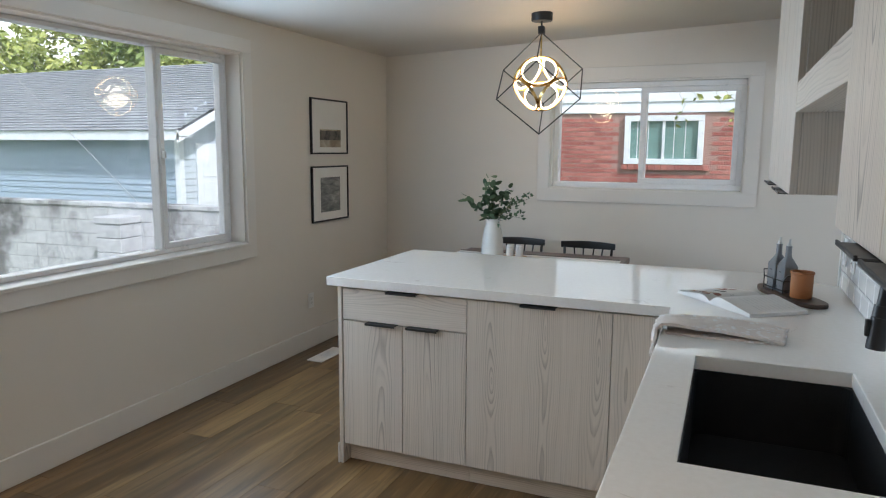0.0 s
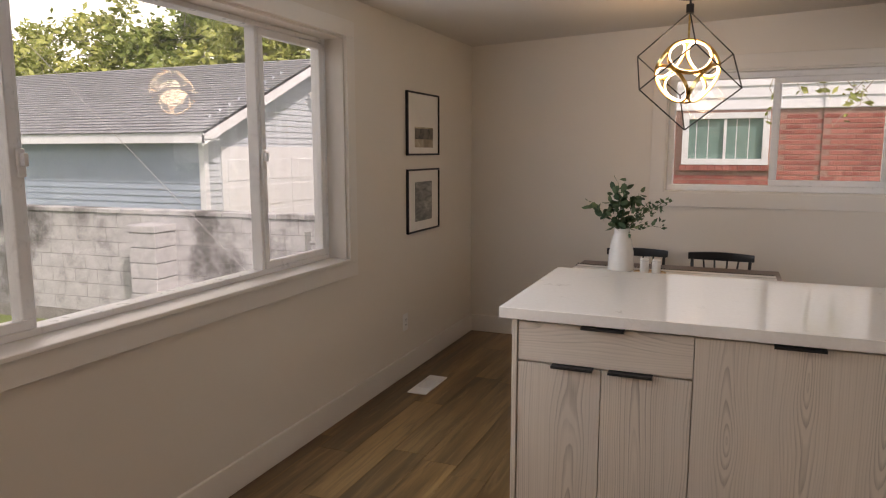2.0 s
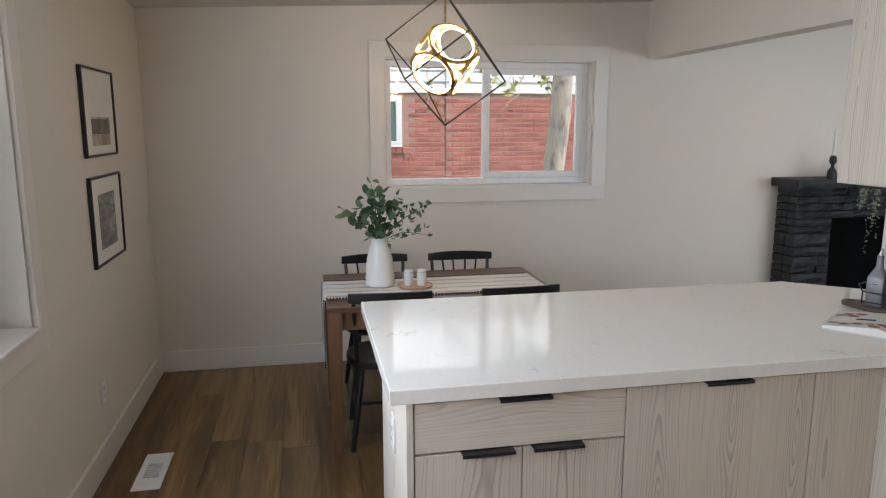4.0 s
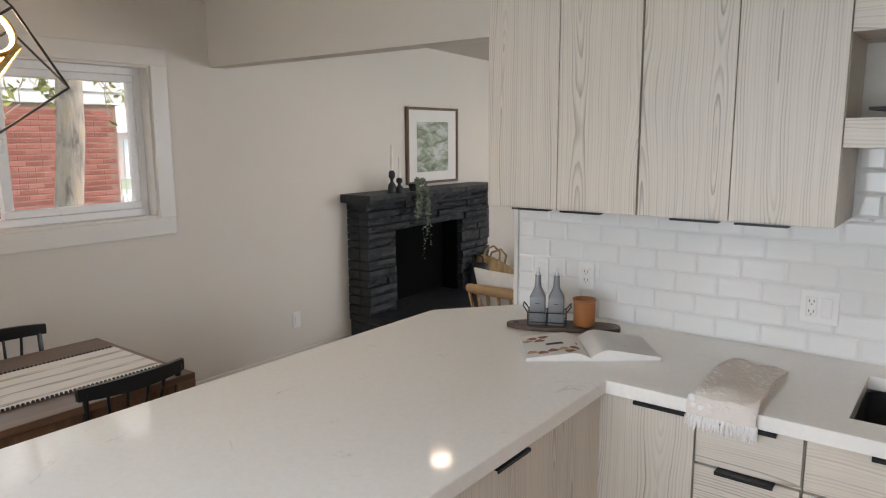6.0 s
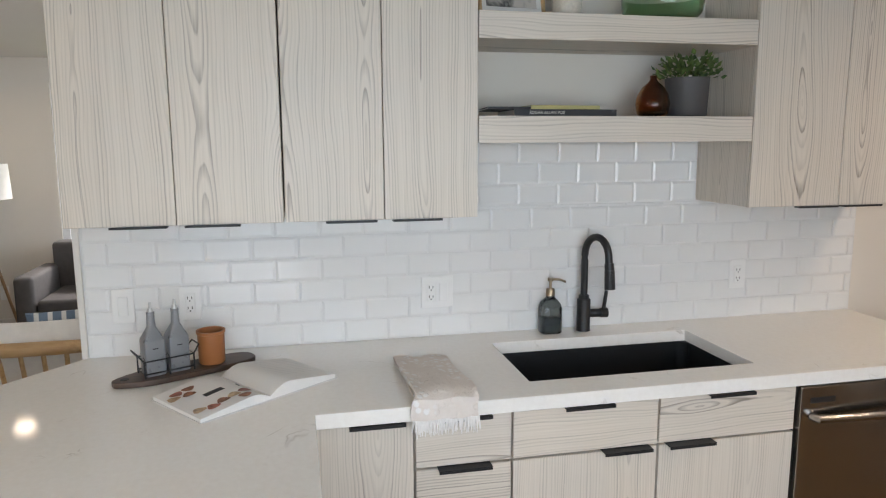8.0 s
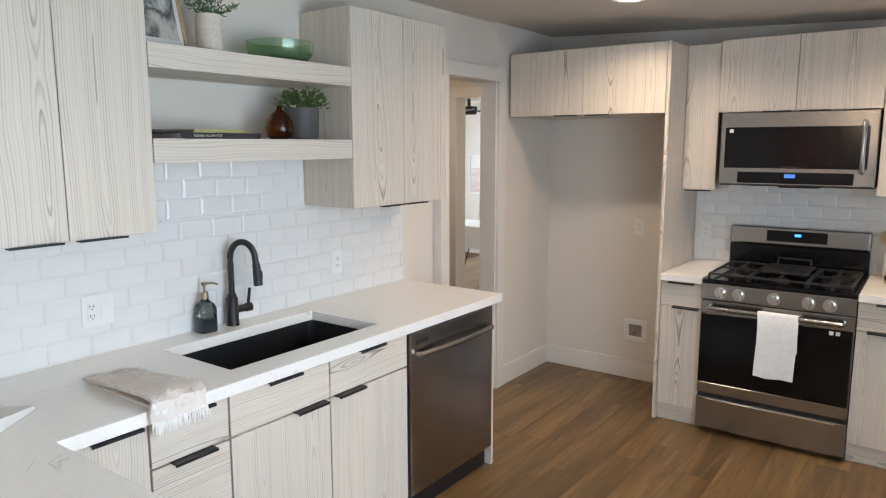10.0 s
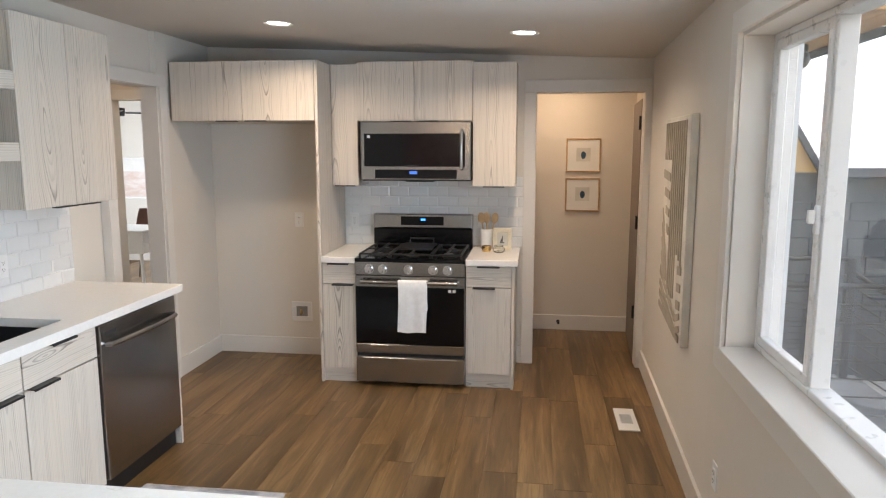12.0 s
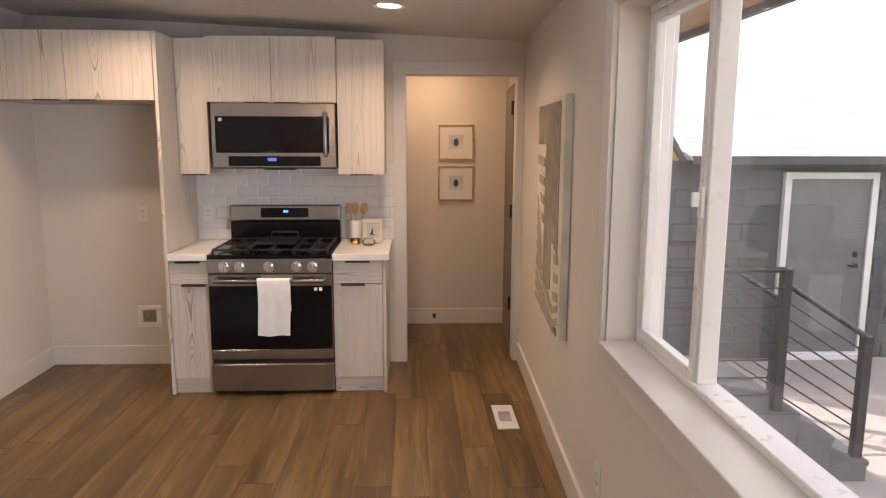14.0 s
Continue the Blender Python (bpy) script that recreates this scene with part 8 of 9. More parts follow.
lathe(bm, [(0.0, 0.0), (0.030, 0.0), (0.033, 0.003), (0.034, 0.043), (0.031, 0.043), (0.030, 0.006), (0.0, 0.005)], (-1.755, -0.72, CZ), 24)
cup = thing("measuring_cup", (-1.755, -0.72, CZ), "brass measuring cup with a handle", "cup")
part("cup", bm, BRASS, cup, smooth=True)
bm = B()
box(bm, -1.725, -1.66, -0.725, -0.715, CZ + 0.038, CZ + 0.042, 0.001)
part("handle", bm, BRASS, cup)
bm = B()
lathe(bm, [(0.0, 0.0), (0.035, 0.0), (0.045, 0.01), (0.046, 0.03), (0.03, 0.042), (0.034, 0.05), (0.03, 0.052), (0.026, 0.042), (0.04, 0.03), (0.038, 0.012), (0.0, 0.006)], (-1.845, -0.70, CZ), 26)
single("glass_jar", bm, glassy("clear_glass", (0.95, 0.97, 0.96), 0.02), "small clear glass jar on the worktop", "jar", smooth=True)

# kitchen rug
k = Mat("grey_faded_rug", (0.35, 0.35, 0.36), 0.95)
v = k.coords()
n = k.noise(v, 7.0, 8.0, 0.7, 1.5)
k.color(k.ramp(n, (0.35, (0.17, 0.17, 0.19)), (0.5, (0.40, 0.39, 0.39)), (0.65, (0.55, 0.53, 0.51))))
k.bump(k.noise(v, 350.0, 2.0), 0.6, 0.003)
bm = B()
box(bm, -0.93, -0.2, 1.27, 2.55, 0.0005, 0.009, 0.003)
rug = thing("rug", (-0.56, 1.9, 0), "faded grey patterned runner rug before the sink", "rug")
part("pile", bm, k.m, rug)
bm = B()
for i in range(60):
    x = -0.925 + i * 0.0122
    cyl(bm, (x, 1.272, 0.004), (x + rr.uniform(-0.004, 0.004), 1.252, 0.002), 0.0018, seg=4)
part("fringe", bm, FRINGE, rug)

# ---- living room ----
k = Mat("black_painted_stone", (0.018, 0.021, 0.024), 0.5)
v = k.coords(shift=True)
n = k.noise(v, 16.0, 8.0, 0.65)
k.color(k.ramp(n, (0.3, (0.010, 0.012, 0.014)), (0.7, (0.035, 0.040, 0.045))))
k.bump(n, 1.0, 0.03)
STONE = k.m
SOOT = simple("soot_black", (0.003, 0.003, 0.003), 0.95, vary=0.4)
SOOT.node_tree.nodes["Principled BSDF"].inputs["Specular IOR Level"].default_value = 0.1
fp = thing("fireplace", (2.45, 5.7, 0), "black painted split-stone fireplace with a raised hearth", "fireplace")
FPX0, FPX1, FPY = 1.62, 3.22, 5.62
OX0, OX1, OZ0, OZ1 = 1.93, 2.80, 0.32, 0.93
bm = B()
box(bm, FPX0 + 0.05, OX0, FPY + 0.05, YF - 0.001, 0.3, 1.16)
box(bm, OX1, FPX1 - 0.05, FPY + 0.05, YF - 0.001, 0.3, 1.16)
box(bm, OX0, OX1, FPY + 0.05, YF - 0.001, OZ1, 1.16)
part("core", bm, SOOT, fp)
bm = B()
box(bm, OX0, OX1, YF - 0.012, YF - 0.002, OZ0 - 0.08, OZ1)
part("firebox_back", bm, SOOT, fp, "soot black firebox")
for x0, x1 in ((OX0 - 0.001, OX0 + 0.01), (OX1 - 0.01, OX1 + 0.001)):
    bm = B()
    box(bm, x0, x1, FPY + 0.05, YF - 0.012, OZ0, OZ1)
    part("firebox_side", bm, SOOT, fp, "soot black firebox side")
rr = random.Random(21)


def rough_stone(x0, x1, y0, y1, z0, z1, seed, parent, name="stone"):
    """A split-faced stone: a gridded block whose front and sides are broken up."""
    bm = B()
    r2 = random.Random(seed)
    nx, nz = max(2, int((x1 - x0) / 0.05)), max(2, int((z1 - z0) / 0.03))
    g = []
    for i in range(nx + 1):
        col = []
        for j in range(nz + 1):
            e = (i in (0, nx)) or (j in (0, nz))
            col.append(bm.verts.new((x0 + (x1 - x0) * i / nx, y0 - (0.0 if e else r2.uniform(0.004, 0.035)), z0 + (z1 - z0) * j / nz)))
        g.append(col)
    for i in range(nx):
        for j in range(nz):
            bm.faces.new((g[i][j], g[i + 1][j], g[i + 1][j + 1], g[i][j + 1]))
    back = [bm.verts.new(p) for p in ((x0, y1, z0), (x1, y1, z0), (x1, y1, z1), (x0, y1, z1))]
    bm.faces.new([g[i][0] for i in range(nx + 1)][::-1] + [back[0], back[1]])
    bm.faces.new([g[i][nz] for i in range(nx + 1)] + [back[2], back[3]])
    bm.faces.new([g[0][j] for j in range(nz + 1)] + [back[3], back[0]])
    bm.faces.new([g[nx][j] for j in range(nz + 1)][::-1] + [back[1], back[2]])
    bmesh.ops.recalc_face_normals(bm, faces=bm.faces[:])
    return part(name, bm, STONE, parent)


z = 0.3
course = 0
while z < 1.15:
    h = min(rr.choice((0.055, 0.075, 0.10, 0.07)), 1.16 - z)
    if z < OZ1 < z + h:
        h = OZ1 - z
    spans = [(FPX0, OX0), (OX1, FPX1)] if z < OZ1 - 0.005 else [(FPX0, FPX1)]
    for a, b in spans:
        x = a
        while x < b - 0.01:
            w = min(rr.uniform(0.16, 0.5), b - x)
            if b - (x + w) < 0.08:
                w = b - x
            rough_stone(x + 0.004, x + w - 0.004, FPY + rr.uniform(-0.012, 0.01), FPY + 0.09, z + 0.003, z + h - 0.003, rr.randrange(9999), fp)
            x += w
    for sx, way in ((FPX0, 1), (FPX1, -1)):         # stones on the two ends
        bm = B()
        box(bm, min(sx, sx + way * 0.06), max(sx, sx + way * 0.06), FPY + 0.09, YF - 0.002, z + 0.003, z + h - 0.003, 0.006)
        part("stone", bm, STONE, fp)
    z += h
    course += 1
x = FPX0 - 0.06
while x < FPX1 + 0.05:
    w = min(rr.uniform(0.35, 0.6), FPX1 + 0.06 - x)
    rough_stone(x + 0.002, x + w - 0.002, FPY - 0.085, YF - 0.002, 1.16, 1.222, rr.randrange(9999), fp, "mantel_stone")
    x += w
bm = B()
box(bm, FPX0, 3.45, 5.18, YF - 0.002, 0.25, 0.3, 0.006)
part("hearth_slab", bm, simple("black_hearth_slab", (0.02, 0.022, 0.026), 0.45, vary=0.3, scale=5), fp)
for z0, z1 in ((0.0, 0.085), (0.085, 0.17), (0.17, 0.25)):
    x = FPX0
    while x < 3.44:
        w = min(rr.uniform(0.2, 0.45), 3.45 - x)
        rough_stone(x + 0.003, x + w - 0.003, 5.19, 5.3, z0 + 0.002, z1 - 0.002, rr.randrange(9999), fp)
        x += w
bm = B()
box(bm, FPX0 + 0.002, FPX0 + 0.05, 5.3, YF - 0.02, 0, 0.25)
part("hearth_side", bm, STONE, fp)

LANDS = print_mat("green_landscape_painting", (0.35, (0.12, 0.17, 0.10)), (0.5, (0.35, 0.38, 0.30)), (0.62, (0.55, 0.58, 0.56)), scale=(4, 4, 9))
framed("picture", pose(2.66, YF, 1.565, 0, 0, 180), 0.70, 0.64, (-0.215, 0.215, -0.22, 0.2), LANDS, FRAMEWOOD, "wood framed green landscape print over the mantel", deep=0.03, bar=0.022)
MZ = 1.222
for x, h, hc in ((1.875, 0.17, 0.19), (1.96, 0.11, 0.16)):
    cs = thing("candlestick", (x, 5.60, MZ), "black turned candlestick with a white taper candle", "candlestick", "candlesticks")
    bm = B()
    lathe(bm, [(0.0, 0.0), (0.032, 0.0), (0.034, 0.01), (0.03, h * 0.35), (0.012, h * 0.5), (0.012, h * 0.6), (0.026, h * 0.72), (0.024, h * 0.9), (0.013, h), (0.0, h)], (x, 5.60, MZ), 18)
    part("holder", bm, BLACK, cs, smooth=True)
    bm = B()
    cyl(bm, (x, 5.60, MZ + h), (x, 5.60, MZ + h + hc), 0.011, 0.007, 12)
    part("candle", bm, simple("white_wax", (0.78, 0.75, 0.7), 0.5), cs, "white taper candle", smooth=True)
hp = thing("trailing_plant", (2.12, 5.58, MZ), "trailing grey-green plant in a small black pot on the mantel", "plant")
bm = B()
lathe(bm, [(0.0, 0.0), (0.035, 0.0), (0.045, 0.06), (0.04, 0.06), (0.0, 0.05)], (2.12, 5.59, MZ), 16)
part("pot", bm, BLACK, hp, smooth=True)
rr = random.Random(31)
bm = B()
for i in range(14):
    ox = rr.uniform(-0.09, 0.07)
    drop = rr.uniform(0.1, 0.55)
    pts = [Vector((2.12, 5.58, MZ + 0.06)), Vector((2.12 + ox * 0.6, 5.53, MZ + 0.1)), Vector((2.12 + ox, 5.49, MZ + 0.02)), Vector((2.12 + ox * 1.1, 5.485, MZ - drop * 0.5)), Vector((2.12 + ox * 1.2, 5.49, MZ - drop))]
    for a, b in zip(pts, pts[1:]):
        for j in range(12):
            q = a.lerp(b, j / 12)
            blade(bm, q, (rr.gauss(0, 1), -abs(rr.gauss(0, 0.7)), rr.gauss(-0.3, 0.8)), (rr.gauss(0, 1), -1, rr.gauss(0, 1)), rr.uniform(0.015, 0.028), rr.uniform(0.006, 0.01))
part("foliage", bm, leaf_mat("dusty_green_leaf", (0.09, 0.12, 0.08), (0.24, 0.28, 0.20)), hp)

# straw bag on the hearth
STRAW = wood("woven_straw", (0.20, 0.12, 0.05), (0.42, 0.28, 0.13), 2, 0.8)
bg = thing("straw_bag", (3.08, 5.50, 0.32), "slumped woven straw tote bag on the hearth", "bag")
lean = Matrix.Translation((3.08, 5.50, 0.32)) @ Matrix.Rotation(radians(-38), 4, 'Z') @ Matrix.Rotation(radians(14), 4, 'Y')
bm = B()
prof = [(0.0, 0.0), (0.15, 0.0), (0.185, 0.02)]
prof += [(0.19 + 0.03 * math.sin(i / 9 * 2.6) + 0.003 * (i % 2), 0.03 + i * 0.022) for i in range(10)]
prof += [(0.185, 0.235), (0.175, 0.235), (0.19, 0.15), (0.16, 0.04), (0.0, 0.02)]
lathe(bm, prof, (0, 0, 0), 32)
for v in bm.verts:                               # the rim sags on one side
    v.co.z *= 1.0 - 0.25 * max(0.0, v.co.x / 0.2)
bm.transform(lean @ Matrix.Diagonal((0.86, 0.55, 1, 1)))
part("basket", bm, STRAW, bg, smooth=True)
for yy in (-0.07, 0.07):
    bm = B()
    tube(bm, [(-0.10, yy, 0.20), (-0.09, yy * 1.2, 0.29), (-0.02, yy * 1.4, 0.335), (0.05, yy * 1.2, 0.29), (0.06, yy, 0.19)], 0.010, 8)
    bm.transform(lean)
    part("handle", bm, STRAW, bg, smooth=True)
bm = B()
n = 10
for i in range(n + 1):
    for j in range(n + 1):
        u, w = -1 + 2 * i / n, -1 + 2 * j / n
        e = max(0.0, (1 - u ** 4) * (1 - w ** 4)) ** 0.5
        for side in (-1, 1):
            bm.verts.new((side * (0.03 * e + 0.004), u * 0.085, 0.115 + w * 0.11 * (1 - 0.12 * u * u)))
bm.verts.ensure_lookup_table()
for i in range(n):
    for j in range(n):
        for side in (0, 1):
            q = [bm.verts[(a * (n + 1) + c) * 2 + side] for a, c in ((i, j), (i + 1, j), (i + 1, j + 1), (i, j + 1))]
            bm.faces.new(q if side else q[::-1])
bm.transform(pose(2.88, 5.50, 0.32, 0, 8, 25))
pouch = part("pouch", bm, BLACK, bg, "black fabric pouch", smooth=True)
bm = B()
tube(bm, [(2.89, 5.45, 0.53), (2.89, 5.46, 0.60), (2.87, 5.51, 0.62), (2.86, 5.545, 0.60), (2.86, 5.55, 0.53)], 0.007, 8)
part("pouch_strap", bm, BLACK, pouch)

# spindle-back lounge chair seen over the worktop, with cushions
WHITEFAB = simple("white_linen", (0.76, 0.74, 0.70), 0.95, vary=0.05, scale=20, bump=0.5, bump_scale=250)
lc = thing("lounge_chair", (1.55, 4.08, 0), "light oak spindle-back lounge chair with white cushions", "chair")
bm = B()
secs = [Vector((1.62, 4.49, 0.605)), Vector((1.42, 4.475, 0.685)), Vector((1.22, 4.41, 0.760)), Vector((1.14, 4.23, 0.780)), Vector((1.12, 4.08, 0.785)), Vector((1.14, 3.93, 0.780)), Vector((1.22, 3.75, 0.760)), Vector((1.42, 3.685, 0.685)), Vector((1.62, 3.67, 0.605))]
tube(bm, secs, [0.02, 0.022, 0.026, 0.03, 0.031, 0.03, 0.026, 0.022, 0.02], 12)
part("top_rail", bm, OAKLIGHT, lc, smooth=True)
for i in range(9):
    f = -1 + 2 * i / 8
    a = Vector((1.14 + 0.08 * f * f, 4.08 + 0.34 * f, 0.770))
    b = Vector((1.24 + 0.05 * f * f, 4.08 + 0.29 * f, 0.36))
    bm = B()
    tube(bm, [a, b], [0.0095, 0.011], 8)
    part("spindle", bm, OAKLIGHT, lc, smooth=True)
bm = B()
box(bm, 1.22, 1.85, 3.75, 4.41, 0.33, 0.37, 0.012, 2)
part("seat_frame", bm, OAKLIGHT, lc)
for x in (1.27, 1.8):
    for y in (3.79, 4.37):
        bm = B()
        tube(bm, [(x, y, 0.33), (x + (0.03 if x > 1.5 else -0.03), y, 0.0)], [0.022, 0.014], 10)
        part("leg", bm, OAKLIGHT, lc, smooth=True)


def cushion(m, w, d, h, material, name, parent=None, label="", cat="cushion"):
    bm = B()
    n = 14
    top_g, bot_g = [], []
    for i in range(n + 1):
        ra, rb = [], []
        for j in range(n + 1):
            u, v2 = -1 + 2 * i / n, -1 + 2 * j / n
            e = max(0.0, (1 - u ** 4) * (1 - v2 ** 4)) ** 0.5
            ra.append(bm.verts.new((u * w / 2 * (1 - 0.05 * (1 - v2 * v2)), v2 * d / 2 * (1 - 0.05 * (1 - u * u)), h / 2 * e + 0.006)))
            rb.append(bm.verts.new((u * w / 2 * (1 - 0.05 * (1 - v2 * v2)), v2 * d / 2 * (1 - 0.05 * (1 - u * u)), -h / 2 * e - 0.006)))
        top_g.append(ra)
        bot_g.append(rb)
    for grid in (top_g, bot_g):
        for a, b in zip(grid, grid[1:]):
            for j in range(n):
                bm.faces.new((a[j], a[j + 1], b[j + 1], b[j]))
    for i in range(n):
        for a, b, c2, d2 in ((top_g[i][0], top_g[i + 1][0], bot_g[i + 1][0], bot_g[i][0]), (top_g[i][n], top_g[i + 1][n], bot_g[i + 1][n], bot_g[i][n]), (top_g[0][i], top_g[0][i + 1], bot_g[0][i + 1], bot_g[0][i]), (top_g[n][i], top_g[n][i + 1], bot_g[n][i + 1], bot_g[n][i])):
            bm.faces.new((a, b, c2, d2))
    bmesh.ops.recalc_face_normals(bm, faces=bm.faces[:])
    if parent:
        bm.transform(m)
        return part(name, bm, material, parent, label, smooth=True)
    ob = single(name, bm, material, label, cat, smooth=True)
    ob.matrix_basis = m
    return ob


cushion(pose(1.55, 4.08, 0.43), 0.6, 0.62, 0.14, WHITEFAB, "seat_cushion", lc, "white linen seat cushion")
cushion(pose(1.285, 4.08, 0.655, 0, 78, 0), 0.46, 0.62, 0.15, WHITEFAB, "back_cushion", lc, "white linen back cushion")
k = Mat("blue_striped_fabric", (0.3, 0.36, 0.42), 0.95)
tc = k.t.nodes.new("ShaderNodeTexCoord")
sep = k.t.nodes.new("ShaderNodeSeparateXYZ")
k.link(tc.outputs["Object"], sep.inputs[0])
st2 = k.math('SINE', k.math('MULTIPLY', sep.outputs["Y"], 120.0))
k.color(k.ramp(st2, (0.3, (0.12, 0.17, 0.23)), (0.6, (0.6, 0.6, 0.58))))
cushion(pose(1.44, 3.92, 0.70, 0, 66, 14), 0.42, 0.42, 0.13, k.m, "throw_pillow", None, "blue and white striped throw pillow on the lounge chair")

# tripod floor lamp
SHADE = simple("white_linen_shade", (0.78, 0.75, 0.70), 0.9, vary=0.03, scale=30)
lx, ly = 4.05, 5.33
fl = thing("floor_lamp", (lx, ly, 0), "tripod floor lamp with brass legs and a white drum shade", "floor lamp")
bm = B()
lathe(bm, [(0.215, 1.19), (0.225, 1.19), (0.215, 1.46), (0.207, 1.46), (0.215, 1.2)], (lx, ly, 0), 32)
part("shade", bm, SHADE, fl, smooth=True)
bm = B()
cyl(bm, (lx, ly, 1.16), (lx, ly, 1.36), 0.012)
part("stem", bm, BRASS, fl)
LEGM = wood("lamp_leg_wood", (0.22, 0.13, 0.06), (0.36, 0.23, 0.12), 2)
for a in (20, 140, 260):
    bm = B()
    c1, s1 = math.cos(radians(a)), math.sin(radians(a))
    cyl(bm, (lx - c1 * 0.05, ly - s1 * 0.05, 1.19), (lx + c1 * 0.26, ly + s1 * 0.26, 0.0), 0.013, 0.011, 10)
    part("leg", bm, LEGM, fl, smooth=True)

# grey armchair and curtain by the end window
GREYF = simple("grey_upholstery", (0.085, 0.08, 0.08), 0.8, vary=0.1, scale=20, bump=0.4, bump_scale=200)
ac = thing("armchair", (4.0, 4.6, 0), "grey upholstered armchair by the end wall", "armchair")
for nm, bx in (("seat", (3.62, 4.3, 4.3, 4.85, 0.14, 0.46)), ("backrest", (4.2, 4.4, 4.25, 4.9, 0.14, 0.82)), ("arm", (3.62, 4.3, 4.86, 5.0, 0.14, 0.64)), ("arm", (3.62, 4.3, 4.15, 4.29, 0.14, 0.64))):
    bm = B()
    box(bm, *bx, 0.03, 3)
    part(nm, bm, GREYF, ac, smooth=True)
for x in (3.68, 4.32):
    for y in (4.22, 4.94):
        bm = B()
        cyl(bm, (x, y, 0.14), (x, y, 0.0), 0.02, 0.014)
        part("leg", bm, BLACKWOOD, ac)
cushion(pose(4.12, 4.42, 0.62, 0, -68, 4), 0.42, 0.42, 0.14, simple("taupe_fabric", (0.30, 0.24, 0.19), 0.95), "throw_pillow", None, "taupe throw pillow in the armchair")
bm = B()
box(bm, 4.494, 4.5, 5.35, 5.42, 0.3, 0.42, 0.002)
single("outlet", bm, WHITEPL, "white outlet on the end wall", "outlet")

# ---- room beyond the passage ----
OFF = simple("white_desk_laminate", (0.78, 0.77, 0.75), 0.4, vary=0.03)
DKX, DKY = 2.62, -3.05
dk = thing("desk", (DKX, DKY, 0), "white desk with two drawers and splayed legs", "desk")
bm = B()
box(bm, DKX - 0.45, DKX + 0.62, DKY - 0.3, DKY + 0.3, 0.735, 0.76, 0.006)
part("top", bm, OFF, dk)
bm = B()
box(bm, DKX - 0.43, DKX + 0.6, DKY - 0.28, DKY + 0.28, 0.5, 0.735, 0.004)
case = part("case", bm, OFF, dk)
for z0, z1 in ((0.51, 0.61), (0.622, 0.725)):
    bm = B()
    box(bm, DKX - 0.442, DKX - 0.43, DKY - 0.26, DKY + 0.26, z0, z1, 0.003)
    part("drawer", bm, OFF, case)
for x in (DKX - 0.36, DKX + 0.52):
    for y in (DKY - 0.22, DKY + 0.22):
        bm = B()
        tube(bm, [(x, y, 0.50), (x + (0.06 if x > DKX else -0.06), y + (0.05 if y > DKY else -0.05), 0.0)], [0.022, 0.014], 10)
        part("leg", bm, OFF, dk)
oc = thing("office_chair", (2.75, -3.75, 0), "brown leather shell chair with dark wire legs", "chair")
LEATHER = simple("brown_leather", (0.11, 0.045, 0.028), 0.45, vary=0.2, scale=12)
bm = B()
box(bm, 2.53, 2.97, -3.95, -3.5, 0.43, 0.48, 0.022, 3)
part("seat", bm, LEATHER, oc, smooth=True)
rows = []
for i in range(7):
    z = 0.48 + 0.07 * i
    rows.append([(2.75 + 0.21 * u * (1 - 0.25 * (i / 6) ** 3), -3.95 - 0.03 * i / 6 + 0.07 * u * u, z) for u in (-1, -0.75, -0.5, -0.25, 0, 0.25, 0.5, 0.75, 1)])
part("backrest", drape(B(), rows, 0.02), LEATHER, oc, smooth=True)
for x, y in ((2.6, -3.88), (2.9, -3.88), (2.6, -3.58), (2.9, -3.58)):
    bm = B()
    cyl(bm, (x, y, 0.43), (x + (0.09 if x > 2.7 else -0.09), y + (0.08 if y > -3.7 else -0.08), 0.0), 0.008)
    part("leg", bm, BLACK, oc)
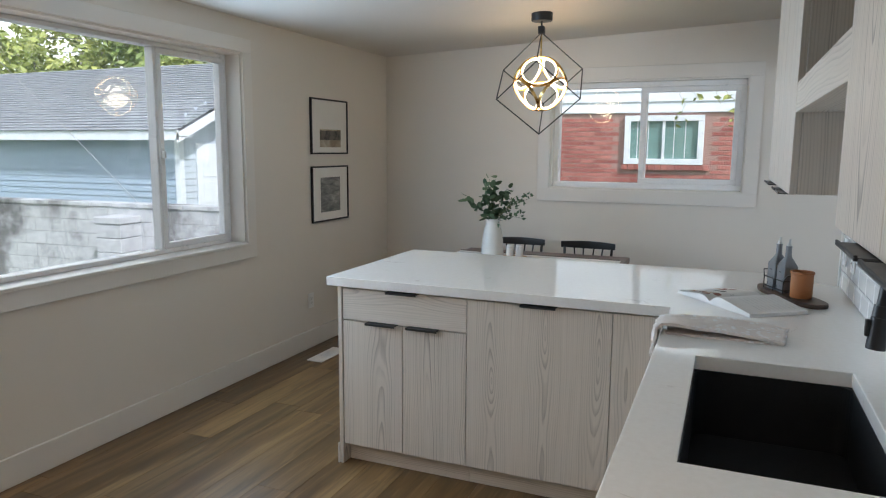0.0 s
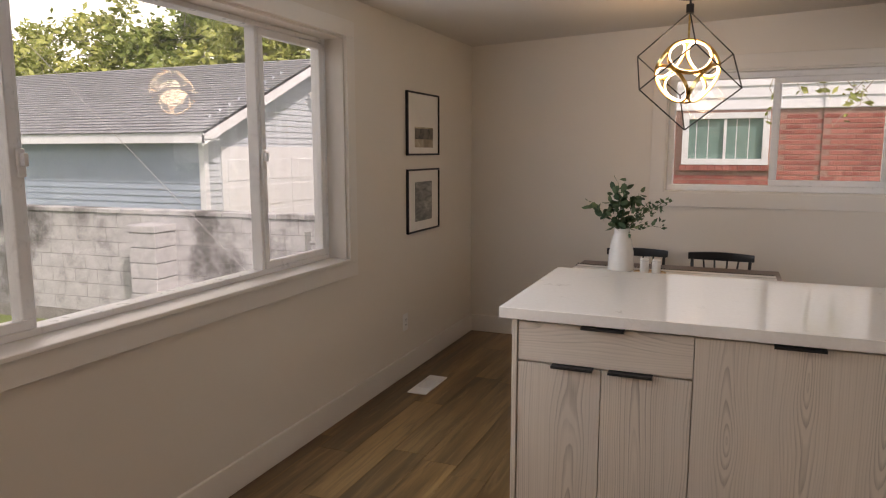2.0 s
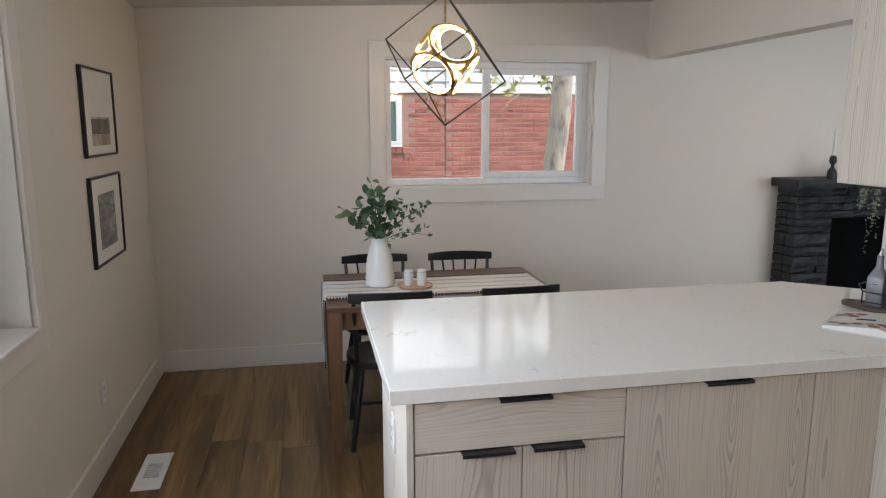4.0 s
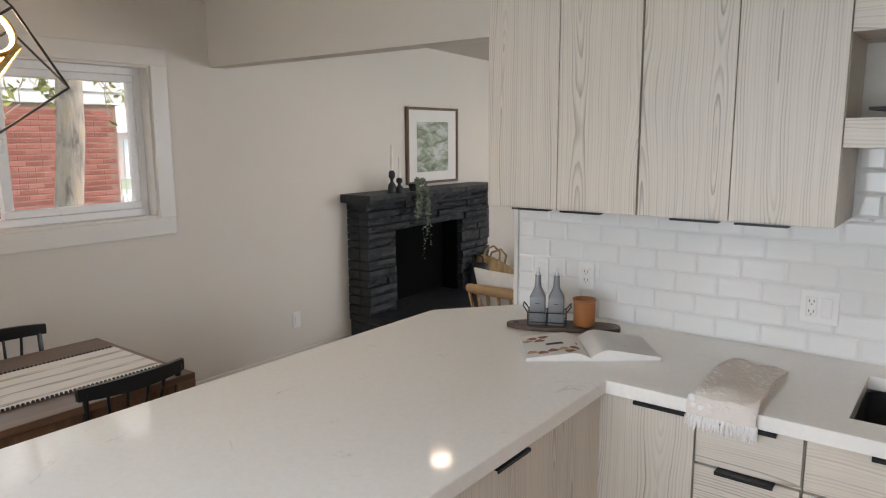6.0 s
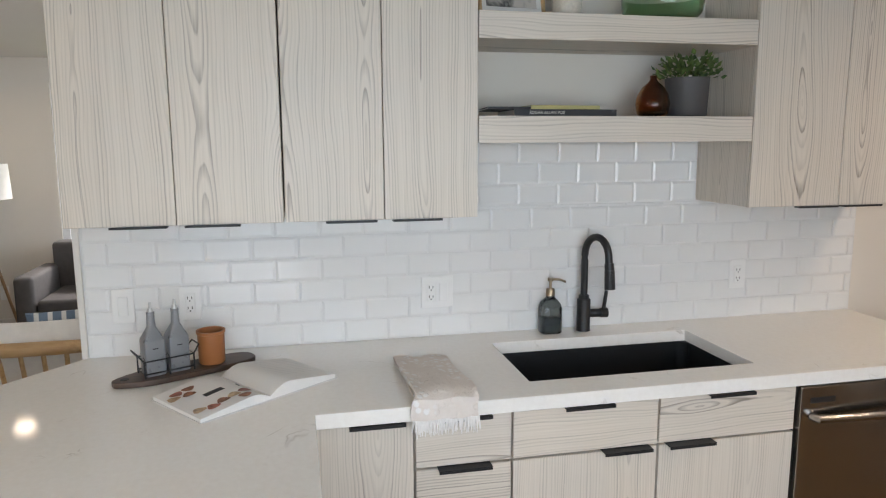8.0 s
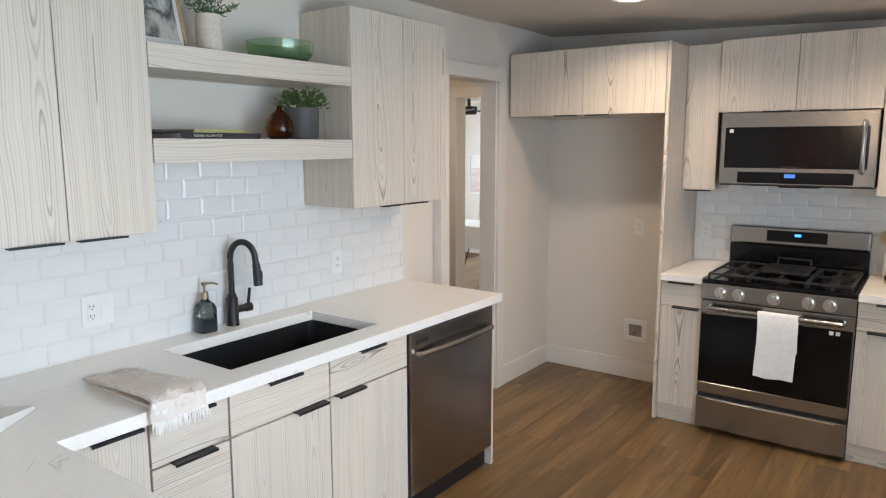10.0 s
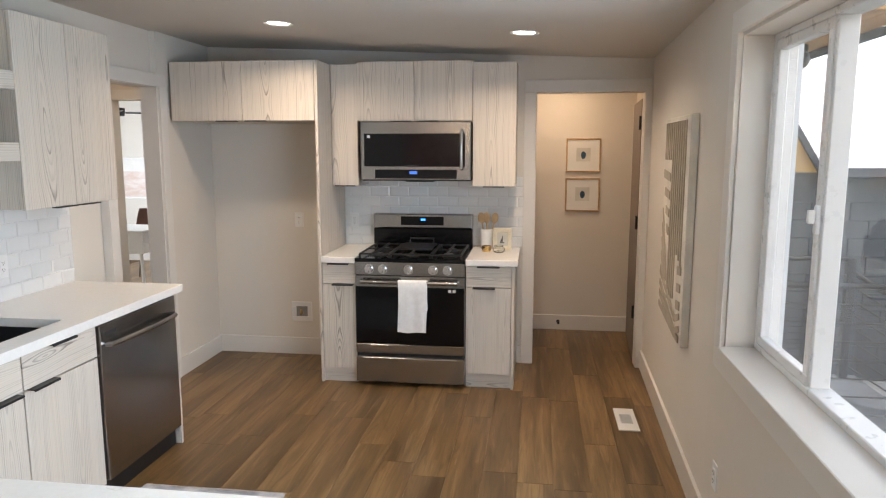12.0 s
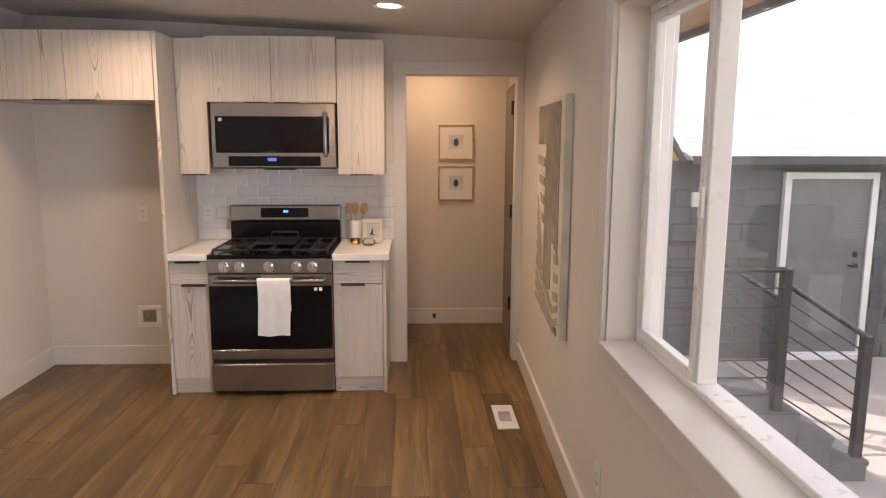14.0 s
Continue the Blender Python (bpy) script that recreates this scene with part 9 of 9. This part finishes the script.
DUNES = print_mat("pale_dune_print", (0.4, (0.62, 0.47, 0.40)), (0.55, (0.70, 0.62, 0.57)), scale=(1.5, 1.5, 5))
framed("picture", pose(3.55, -5.2, 1.22, 0, 0, 0), 0.9, 0.6, (-0.42, 0.42, -0.27, 0.1), DUNES, OFF, "large pale dune print on the office wall", bar=0.02)
fan = thing("ceiling_fan", (2.75, -3.3, 2.2), "dark ceiling fan at rest", "ceiling fan")
bm = B()
cyl(bm, (2.75, -3.3, 2.1), (2.75, -3.3, 2.37), 0.02)
lathe(bm, [(0.0, 0.0), (0.09, 0.0), (0.1, 0.03), (0.1, 0.09), (0.0, 0.1)], (2.75, -3.3, 2.03), 20)
part("motor", bm, BLACK, fan, smooth=True)
for i in range(4):
    bm = B()
    box(bm, 0.1, 0.6, -0.06, 0.06, -0.006, 0.006, 0.004)
    bm.transform(pose(2.75, -3.3, 2.07, 8, 0, 35 + 90 * i))
    part("blade", bm, BLACKWOOD, fan)

# ---- floor planks, laid along y ----
PW, PL = 0.182, 1.22


def plank_mesh(w, L):
    bm = B()
    box(bm, -w / 2 + 0.0004, w / 2 - 0.0004, -L / 2 + 0.0004, L / 2 - 0.0004, -0.008, 0.0, 0.0009)
    return solid("plank", bm, PLANK)


planks = {}
rr = random.Random(11)
for i in range(43):
    x = -2.95 + (i + 0.5) * PW
    y = -2.05 - rr.random() * PL
    while y < YF:
        a, b = max(y, -2.05), min(y + PL, YF + 0.02)
        if b - a > 0.03:
            key = round(b - a, 2)
            if key not in planks:
                planks[key] = plank_mesh(PW, key)
            ob = new("plank", planks[key])
            ob.parent = floor
            ob.location = (x, (a + b) / 2, 0)
        y += PL
for i in range(17):
    x = 0.6 + (i + 0.5) * PW
    y = -5.2 - rr.random() * PL
    while y < -2.06:
        a, b = max(y, -5.2), min(y + PL, -2.05)
        if b - a > 0.03:
            key = round(b - a, 2)
            if key not in planks:
                planks[key] = plank_mesh(PW, key)
            ob = new("plank", planks[key])
            ob.parent = floor
            ob.location = (x, (a + b) / 2, 0)
        y += PL
